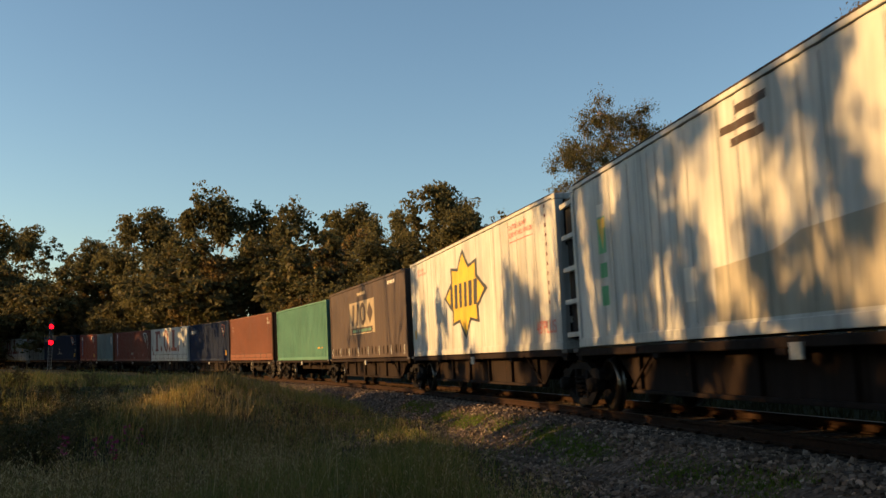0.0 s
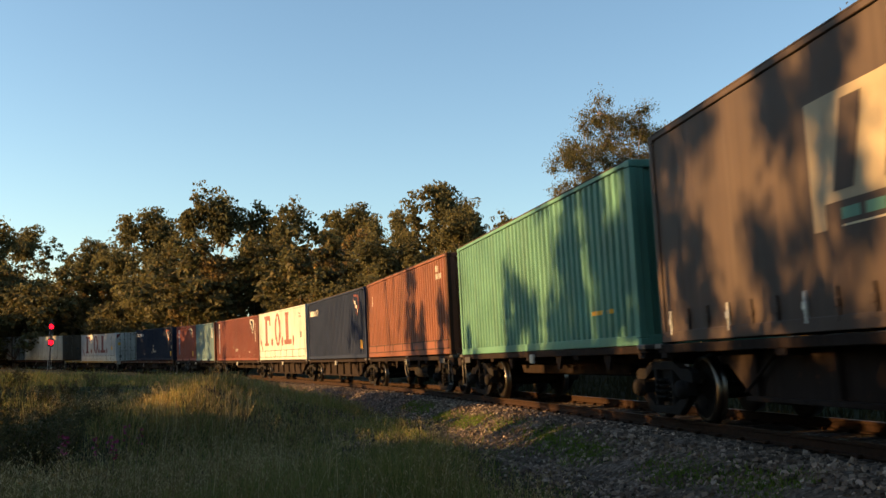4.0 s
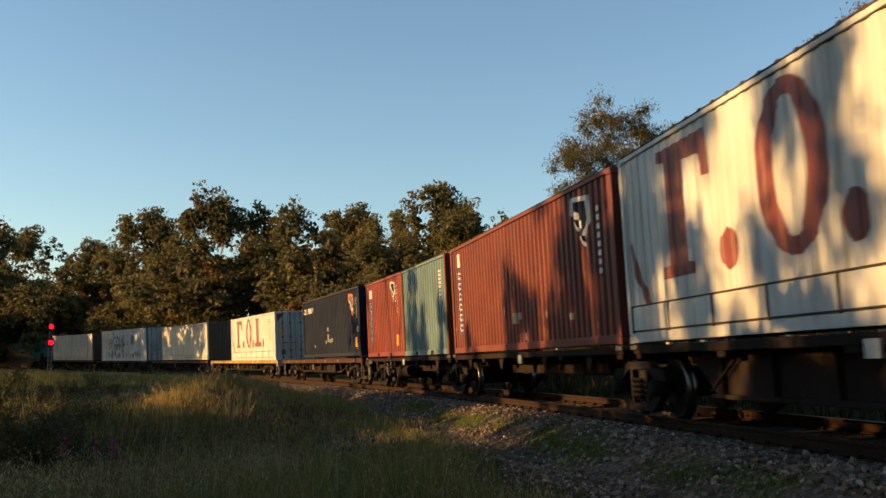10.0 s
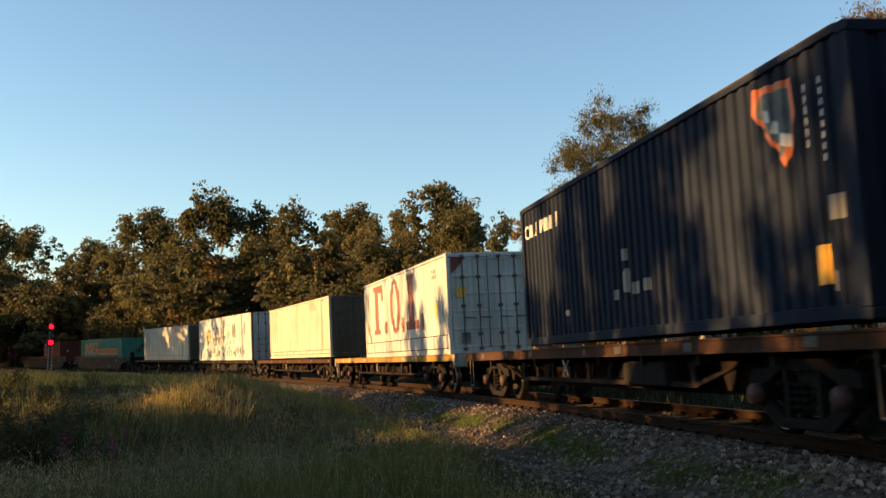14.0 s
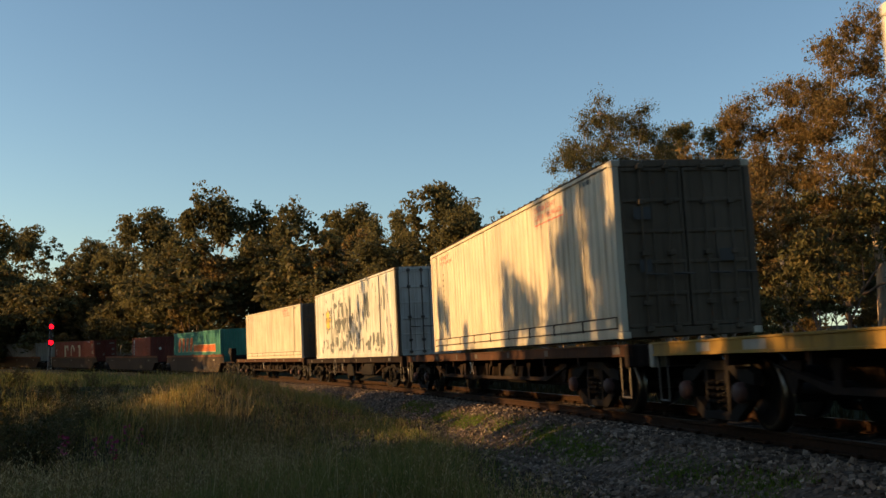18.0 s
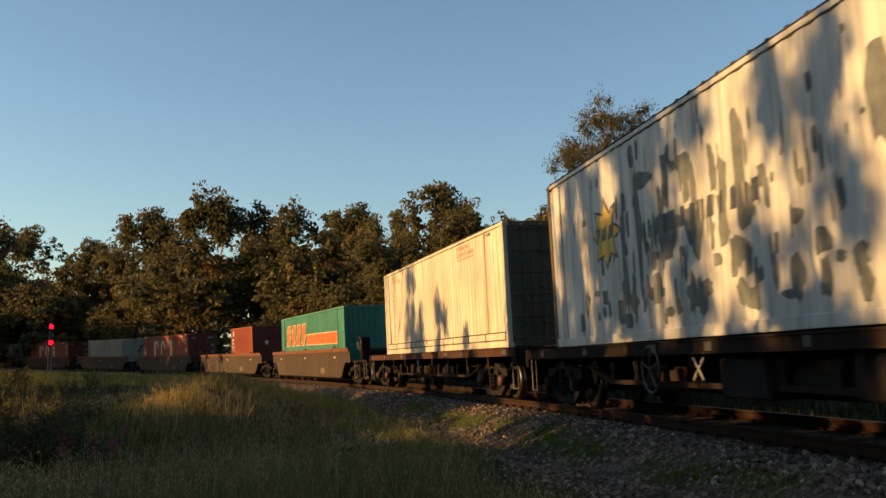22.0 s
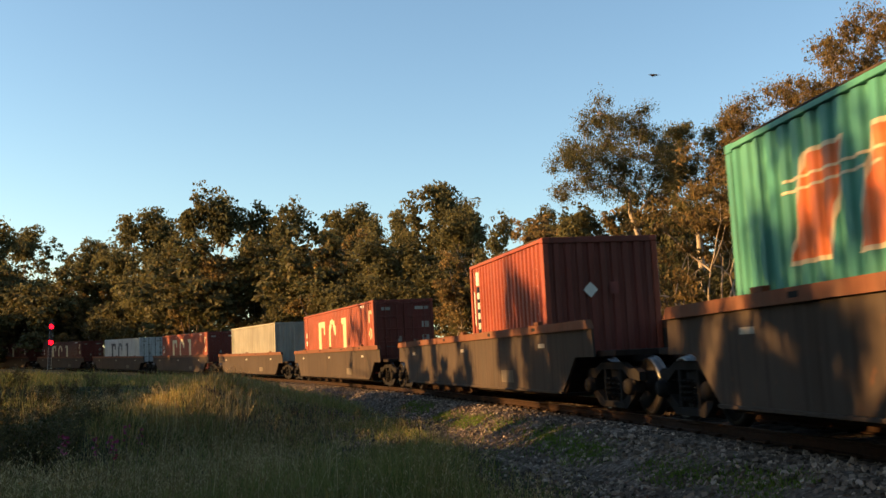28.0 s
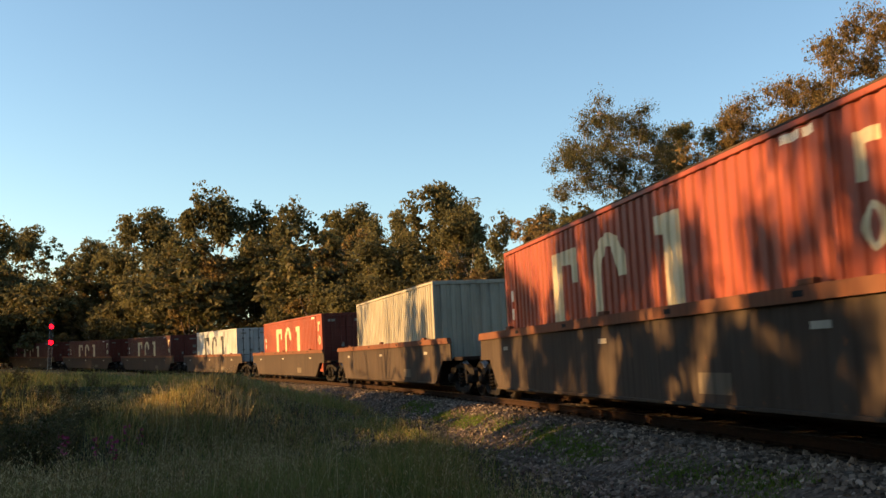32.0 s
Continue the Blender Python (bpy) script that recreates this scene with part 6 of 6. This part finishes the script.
    shade += [(-47 - 4.1 * i, 79.0 + 6.2 * i, 8.4, 5 + i % 2, 0.8) for i in range(12)]
    shade += [(-46 - 4.1 * i, 83 + 6.2 * i, 8.4 + 0.5 * math.sin(i * 1.9), 8, 0.9) for i in range(12)]
    # unseen woods, added to cut skylight: behind the camera and beyond the line on the right
    shade += [(12, -14, 14, 8, 1.1), (2, -20, 15, 8, 1.1), (-8, -16, 14, 8, 1.1), (-18, -18, 14, 8, 1.1), (20, -22, 15, 8, 1.1), (30, -12, 14, 8, 1.1), (24, -2, 14, 8, 1.0), (26, 8, 13, 8, 1.0), (30, 18, 13, 8, 1.0), (-32, -14, 15, 8, 1.1), (-40, -2, 15, 8, 1.0),
              (36, 4, 15, 8, 1.1), (-4, -34, 16, 8, 1.1), (18, -40, 16, 8, 1.2)]
    for x, y, h, k, w in shade:
        kk = h / 14.0
        copy_thing(kinds[k], Matrix.Translation((x, y, float(ground_z(x, y)))) @ Matrix.Rotation(rnd.uniform(0, 6.28), 4, "Z") @ Matrix.Diagonal((kk * w, kk * w, kk, 1)))
    # the first of each kind stands in the woods behind
    for th, (x, y) in zip(kinds, ((-70, 175), (-40, 178), (-8, 160), (30, 150), (60, 140), (-31, 35), (-36, 12), (-44, -14), (44, -20))):
        th.matrix_basis = Matrix.Translation((x, y, float(ground_z(x, y))))


build_trees()


def build_grass():
    rnd = np.random.default_rng(5)

    def blades(name, N, lo, hi, wid, mat_, label, dens, seeds=False, lean=0.35, far=46.0):
        dep = 6.5 + (far - 6.5) * rnd.random(N) ** 1.15
        px = rnd.uniform(-60, 1000, N)
        x, y = (px - 784) / 1785.9 * dep, dep
        s, d = off_line(x, y)
        edge = np.interp(y, [8, 12, 20, 26, 45], [4.3, 4.5, 3.7, 2.7, 2.3])
        keep = (d > edge + rnd.normal(0, 0.35, N)) & (dens(x, y) > rnd.random(N))
        x, y = x[keep], y[keep]
        n = len(x)
        z = ground_z(x, y) - 0.02
        tuft = np.sin(x * 2.1 + 1.7 * np.sin(y * 1.1)) * np.sin(y * 1.5 + 1.3 * np.sin(x * 0.9))
        h = rnd.uniform(lo, hi, n) * (0.72 + 0.3 * np.sin(x * 0.8 + 2) * np.sin(y * 0.6) + 0.3 * tuft) * (1 - 0.4 * smooth(-3.0, -1.8, x) * smooth(18.0, 20.5, y)) * (1 - 0.2 * np.exp(-((x + 2.6) / 1.0) ** 2 - ((y - 23) / 5.0) ** 2))
        az_ = rnd.uniform(0, math.tau, n)
        bend = h * np.abs(rnd.normal(0, lean, n))
        dx, dy = np.cos(az_) * bend, np.sin(az_) * bend
        w = wid * (0.7 + 0.6 * rnd.random(n)) * (1 + y / 28)
        wx, wy = -np.sin(az_ + rnd.normal(0, 0.8, n)) * w, np.cos(az_ + rnd.normal(0, 0.8, n)) * w
        P0 = np.stack([x, y, z], -1)
        P1 = P0 + np.stack([dx * 0.35, dy * 0.35, h * 0.6], -1)
        P2 = P0 + np.stack([dx, dy, h * (1 - 0.25 * np.minimum(1, bend / h))], -1)
        W = np.stack([wx, wy, wx * 0], -1)
        v = np.stack([P0 - W, P0 + W, P1 + W * 0.8, P1 - W * 0.8, P2], 1)
        o = (np.arange(n) * 5)[:, None]
        f = np.concatenate([np.array([[0, 1, 2, 3]]) + o]).tolist() + np.concatenate([np.array([[3, 2, 4]]) + o]).tolist()
        V = v.reshape(-1, 3)
        if seeds:
            # hanging seed heads along the upper stem
            K = 9
            base = len(V)
            q = rnd.uniform(0.35, 1.0, (n, K, 1))
            c = P1[:, None] + (P2 - P1)[:, None] * q + rnd.normal(0, 0.022, (n, K, 3))
            a = np.stack([rnd.normal(0, 0.5, (n, K)), rnd.normal(0, 0.5, (n, K)), -np.ones((n, K))], -1) * 0.017
            b = np.cross(a, rnd.normal(size=(n, K, 3)))
            b /= np.linalg.norm(b, axis=2)[..., None]
            b *= 0.0042
            sv = np.stack([c - a, c + b, c + a, c - b], 2).reshape(-1, 3)
            V = np.concatenate([V, sv])
            f += (np.arange(len(sv)).reshape(-1, 4) + base).tolist()
        me = mesh_of(name, V.tolist(), f, [mat_])
        tagged(new(name, me), label, "grass", "", "stuff")

    green = islands("green_grass", [(0, (0.10, 0.125, 0.03)), (0.5, (0.19, 0.20, 0.055)), (1, (0.32, 0.28, 0.10))], 0.7, 0.3)
    dry = islands("dry_grass", [(0, (0.14, 0.095, 0.035)), (0.5, (0.27, 0.19, 0.075)), (1, (0.42, 0.31, 0.14))], 0.7, 0.3)
    oat = islands("wild_oat_stems", [(0, (0.13, 0.10, 0.04)), (0.5, (0.27, 0.21, 0.09)), (1, (0.58, 0.48, 0.26))], 0.7, 0.3)
    blades("grass", 95000, 0.25, 0.55, 0.0035, green, "long green grass beside the track", lambda x, y: np.clip(0.62 - 0.4 * np.sin(x * 1.9) * np.sin(y * 1.3 + x), 0, 1), lean=0.85)
    # dry grass, thickened on the rise to help paint its patch of sun
    blades("dry_grass", 48000, 0.28, 0.58, 0.003, dry, "dry yellow grass among the green", lambda x, y: np.clip(0.12 + 0.22 * np.sin(x * 1.2 + 1) * np.sin(y * 0.7 + 0.5) + 2.0 * np.exp(-((x + 5.6) / 1.8) ** 2 - ((y - 24) / 6.0) ** 2), 0.06, 1), lean=0.8)
    blades("wild_oats", 9000, 0.5, 0.85, 0.0022, oat, "wild oats with hanging pale seed heads", lambda x, y: np.clip(0.6 + 0.4 * np.sin(x * 1.3), 0, 1), True, 0.6, 26.0)
    # straw blades lightened and massed to paint the sun patch on the rise
    straw = islands("straw_grass", [(0, (0.26, 0.18, 0.05)), (0.5, (0.44, 0.32, 0.10)), (1, (0.60, 0.47, 0.19))], 0.7, 0.35)
    blades("straw_grass", 60000, 0.34, 0.54, 0.0034, straw, "straw grass coloured bright for the patch of sun on the rise", lambda x, y: 0.9 * np.exp(-((x + 5.5) / 0.62) ** 2 - ((y - 22.0) / 6.0) ** 4), lean=0.4)
    blades("edge_grass", 36000, 0.42, 0.66, 0.0034, green, "tall green grass along the edge of the gravel", lambda x, y: 0.85 * np.exp(-((off_line(x, y)[1] - np.interp(y, [8, 12, 20, 26, 45], [4.9, 5.0, 4.1, 3.2, 2.8])) / 0.55) ** 2) * (y < 17.5), lean=0.5, far=18.5)
    # short green growth in the gravel strip
    N = 30000
    s = rnd.uniform(-13, 9, N)
    d = 2.12 + 0.12 * np.sin(s * 0.6) + rnd.normal(0, 0.16, N)
    lower = rnd.random(N) < 0.25
    d[lower] = 3.5 + 0.5 * np.sin(s[lower] * 0.5) + rnd.normal(0, 0.4, lower.sum())
    th = _heading(s)
    x, y = np.interp(s, _g, _cx) - np.cos(th) * d, np.interp(s, _g, _cy) - np.sin(th) * d
    zz = ballast_z(d) + RAIL_Z
    z = np.maximum(zz - d * math.sin(CANT) + GRADE * s, ground_z(x, y)) - 0.01
    keep = (np.sin(s * 0.9 + 0.4) + np.sin(s * 2.3)) * 0.3 + 0.5 > rnd.random(N)
    x, y, z = x[keep], y[keep], z[keep]
    n = len(x)
    h = rnd.uniform(0.03, 0.09, n)
    P0 = np.stack([x, y, z], -1)
    W = rnd.normal(0, 0.006, (n, 3)) * np.array([1, 1, 0.2])
    P1 = P0 + np.stack([rnd.normal(0, 0.03, n), rnd.normal(0, 0.03, n), h], -1)
    V = np.stack([P0 - W, P0 + W, P1], 1).reshape(-1, 3)
    fresh = islands("fresh_green_grass", [(0, (0.06, 0.10, 0.012)), (1, (0.13, 0.18, 0.03))], 0.7, 0.3)
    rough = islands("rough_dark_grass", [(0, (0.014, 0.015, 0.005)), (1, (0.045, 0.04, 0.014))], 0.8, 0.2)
    # rough growth beyond the track
    N = 16000
    s = rnd.uniform(-30, 40, N)
    d = -rnd.uniform(2.7, 9.0, N)
    th = _heading(s)
    x, y = np.interp(s, _g, _cx) - np.cos(th) * d, np.interp(s, _g, _cy) - np.sin(th) * d
    h = rnd.uniform(0.25, 0.8, N) * (0.8 + 0.4 * np.sin(s * 1.3) * np.sin(d * 2))
    P0 = np.stack([x, y, ground_z(x, y) - 0.05], -1)
    W2 = rnd.normal(0, 0.016, (N, 3)) * np.array([1, 1, 0.1])
    P1 = P0 + np.stack([rnd.normal(0, 0.14, N), rnd.normal(0, 0.14, N), h], -1)
    V2 = np.stack([P0 - W2, P0 + W2, P1], 1).reshape(-1, 3)
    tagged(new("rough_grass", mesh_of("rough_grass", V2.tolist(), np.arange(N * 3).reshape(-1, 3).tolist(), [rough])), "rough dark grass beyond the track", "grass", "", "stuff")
    tagged(new("short_grass", mesh_of("short_grass", V.tolist(), np.arange(n * 3).reshape(-1, 3).tolist(), [fresh])), "short fresh grass in the gravel", "grass", "", "stuff")


build_grass()


def weed(seed, H, R, n, kind, label):
    rnd = np.random.default_rng(seed)
    bm = bmesh.new()
    tips, rads = [], []
    for k in range(9):
        a = rnd.uniform(0, math.tau)
        o = Vector((math.cos(a), math.sin(a), 0))
        p = o * 0.08
        top = o * R * rnd.uniform(0.25, 0.8) + Vector((0, 0, H * rnd.uniform(0.55, 1.0)))
        mid = p.lerp(top, 0.5) + Vector((0, 0, H * 0.1))
        tube(bm, [p, mid, top], [0.012, 0.009, 0.005], 4, False)
        for q in (0.35, 0.6, 0.8, 1.0):
            tips.append(p.lerp(top, q)[:])
            rads.append(R * 0.42 * rnd.uniform(0.6, 1.1))
    th = tagged(new("weed_bush"), label, "bush", "weeds beside the line")
    part("stem", bm, M["bark_dark"], th)
    child("leaves", leaf_mesh("leaves", np.array(tips), np.array(rads), n, 0.085, rnd, LEAF[kind], 0.1, 0.9), th)
    return th


def build_weeds():
    rnd = random.Random(8)
    a = weed(1, 1.25, 0.8, 1500, "dark", "dark green weedy bush in tall grass")
    b = weed(2, 1.0, 0.7, 1400, "gum", "olive weedy bush in tall grass")
    for i in range(46):
        dep = rnd.uniform(12.5, 25)
        px = rnd.uniform(-60, 60 + 150 * min(1.0, (dep - 12) / 6.0))
        x, y, z = place_at(px, dep)
        k = rnd.uniform(0.4, 0.72) * (1.0 if dep < 17 else 0.8)
        m = Matrix.Translation((x, y, z - 0.05)) @ Matrix.Rotation(rnd.uniform(0, 6), 4, "Z") @ Matrix.Diagonal((k, k, k, 1))
        j = i % 2
        copy_thing((a, b)[j], m)
    a.matrix_basis, b.matrix_basis = pose(-9.5, 21, float(ground_z(-9.5, 21))), pose(-10.5, 23, float(ground_z(-10.5, 23)))
    for px, dep, k in ((130, 27, 0.36), (170, 29, 0.33), (210, 28, 0.3), (90, 26, 0.4), (40, 28, 0.45)):
        x, y, z = place_at(px, dep)
        copy_thing(a, Matrix.Translation((x, y, z - 0.05)) @ Matrix.Rotation(rnd.uniform(0, 6), 4, "Z") @ Matrix.Diagonal((k * 1.3, k * 1.3, k, 1)))
    # pink flower spikes
    pet = plain("pink_petals", (0.24, 0.025, 0.08), 0.6, 0, 0.3)
    bm = bmesh.new()
    tube(bm, [(0, 0, 0), (0.02, 0, 0.35), (0.04, 0.01, 0.62)], [0.006, 0.005, 0.003], 5)
    fl = tagged(new("pink_flower"), "pink wild flower spike in the grass", "flower", "pink flowers")
    part("stem", bm, M["bark_dark"], fl)
    r2 = random.Random(3)
    bm = bmesh.new()
    bm.faces.new([bm.verts.new(v) for v in ((0.026, 0, 0), (0, 0.02, 0.004), (-0.026, 0, 0), (0, -0.02, 0.004))])
    leaf = bpy.data.meshes.new("petal")
    bm.to_mesh(leaf)
    bm.free()
    leaf.materials.append(pet)
    for k in range(14):
        q = r2.uniform(0, math.tau)
        child("petal", leaf, fl, pose(0.035 + 0.035 * math.cos(q), 0.035 * math.sin(q), r2.uniform(0.42, 0.64), r2.uniform(-80, 80), r2.uniform(-80, 80), r2.uniform(0, 360)))
    spots = ((118, 11.8), (205, 12.6), (240, 14.5), (190, 11.9), (130, 12.6), (255, 13.5), (215, 11.6))
    for i, (px, dep) in enumerate(spots):
        x, y, z = place_at(px, dep)
        m = Matrix.Translation((x, y, z)) @ Matrix.Rotation(i * 1.3, 4, "Z")
        if i == 0:
            fl.matrix_basis = m
        else:
            copy_thing(fl, m)


build_weeds()


# ---------------------------------------------------------------- signal, birds
def build_signal():
    x, y, z = place_at(95, 115)
    lamp, nt, b = nodes_of("red_signal_light")
    b.inputs["Base Color"].default_value = (0.12, 0.002, 0.002, 1)
    b.inputs["Emission Color"].default_value = (1.0, 0.001, 0.006, 1)
    b.inputs["Emission Strength"].default_value = 4.0
    sig = tagged(new("railway_signal"), "railway signal mast with two red lights", "signal")
    sig.matrix_basis = pose(x, y, z, 0, 0, 20)
    top = 6.3 - z
    bm = bmesh.new()
    tube(bm, [(0, 0, -0.3), (0, 0, top)], 0.07, 10)
    box(bm, -0.25, 0.25, -0.25, 0.25, -0.3, 0.12, 0.02)
    part("mast", bm, M["oldsteel"], sig)
    bm = bmesh.new()
    for dx in (-0.2, 0.2):
        tube(bm, [(dx, 0.35, 0), (dx, 0.12, top - 0.4)], 0.02, 5)
    for k in range(14):
        q = k / 14
        tube(bm, [(-0.2, 0.35 - 0.23 * q, 0.3 + q * (top - 0.8)), (0.2, 0.35 - 0.23 * q, 0.3 + q * (top - 0.8))], 0.014, 5)
    part("ladder", bm, M["galv"], sig)
    for zz in (5.43, 3.63):
        zl = zz - z
        bm = bmesh.new()
        box(bm, -0.3, 0.3, -0.24, -0.12, zl - 0.45, zl + 0.45, 0.05)
        head = part("signal_head", bm, M["ink"], sig, "black signal backing plate")
        bm = bmesh.new()
        lathe(bm, [(0.0, -0.27), (0.2, -0.265), (0.25, -0.24)], 16)
        part("lens", bm, lamp, head, "lit red lens", pose(0, 0, zl))
        bm = bmesh.new()
        for k in range(9):
            q = math.pi * k / 8
            if k:
                bm.faces.new([bm.verts.new(v) for v in (pa, pb, (0.28 * math.cos(q), -0.55, zl + 0.28 * math.sin(q)), (0.28 * math.cos(q), -0.24, zl + 0.28 * math.sin(q)))])
            pa, pb = (0.28 * math.cos(q), -0.24, zl + 0.28 * math.sin(q)), (0.28 * math.cos(q), -0.55, zl + 0.28 * math.sin(q))
        part("hood", bm, M["ink"], head)


build_signal()

BIRD = tagged(new("bird"), "dark bird with spread wings in flight", "bird")
feather = plain("dark_feathers", (0.05, 0.042, 0.036), 0.8, 0, 0.3, 30)
_bm = bmesh.new()
tube(_bm, [(0.26, 0, 0.0), (0.2, 0, 0.012), (0.12, 0, 0.0), (0.0, 0, -0.01), (-0.14, 0, 0), (-0.22, 0, 0.005)], [0.006, 0.03, 0.05, 0.06, 0.035, 0.01], 8)
part("body", _bm, feather, BIRD)
_bm = bmesh.new()
prism(_bm, [(-0.18, -0.004), (-0.18, 0.004), (-0.38, 0.006), (-0.38, -0.002)], -0.05, 0.05)
part("tail", _bm, feather, BIRD)
WINGS = []
for _s in (-1, 1):
    _bm = bmesh.new()
    _o = [(0.10, 0.03), (0.13, 0.22), (0.06, 0.46), (-0.10, 0.55), (-0.07, 0.40), (-0.11, 0.22), (-0.10, 0.03)]
    _lo = [_bm.verts.new((a, _s * b, -0.006)) for a, b in _o]
    _hi = [_bm.verts.new((a, _s * b, 0.006)) for a, b in _o]
    _bm.faces.new(_lo)
    _bm.faces.new(_hi[::-1])
    for _i in range(len(_o)):
        _bm.faces.new((_lo[_i], _hi[_i], _hi[(_i + 1) % len(_o)], _lo[(_i + 1) % len(_o)]))
    WINGS.append((part("wing", _bm, feather, BIRD), _s))


# ---------------------------------------------------------------- motions
def sight(px, py, depth):
    """A point in the direction (px, py) of the view, at that depth."""
    v = VIEW @ Vector(((px - 784) / 1785.9 * depth, (441 - py) / 1785.9 * depth, -depth))
    return v


def motions():
    for th, u, length, z in TRAIN:
        pivots = max(1.0, length - 3.0)
        walk(th, [(t, on_track(u - run(t), pivots) @ Matrix.Translation((0, 0, z))) for t in range(33)])
    turns = [(k / 15, Matrix.Rotation(run(k / 15) / WHEEL_R, 4, "Y")) for k in range(481)]
    for w, ax in WHEELSETS:
        at = Matrix.Translation((ax, 0, WHEEL_R))
        walk(w, [(t, at @ m) for t, m in turns])
    way = [(0.0, 3400, 420), (24.0, 2200, 330), (26.5, 1520, 250), (27.5, 1271, 185), (28.0, 1157, 133), (28.3, 1038, 109), (28.6, 852, 93), (29.0, 541, 99), (29.3, 247, 113), (29.6, -60, 126), (32.0, -2400, 220)]
    rows = []
    for i, (t, a, b) in enumerate(way):
        p = sight(a, b, 52)
        q = sight(*way[min(i + 1, len(way) - 1)][1:], 52) - sight(*way[max(i - 1, 0)][1:], 52)
        rows.append((t, Matrix.Translation(p) @ Matrix.Rotation(math.atan2(q.y, q.x), 4, "Z") @ Matrix.Rotation(radians(-12), 4, "X")))
    walk(BIRD, rows)
    for w, s in WINGS:
        beat = [(0.0, 10.0), (26.9, 10.0)] + [(27.0 + k * 0.1, 38.0 * math.sin(k * 1.25)) for k in range(31)] + [(32.0, 5.0)]
        walk(w, [(t, Matrix.Rotation(radians(a * s), 4, "X")) for t, a in beat])


motions()
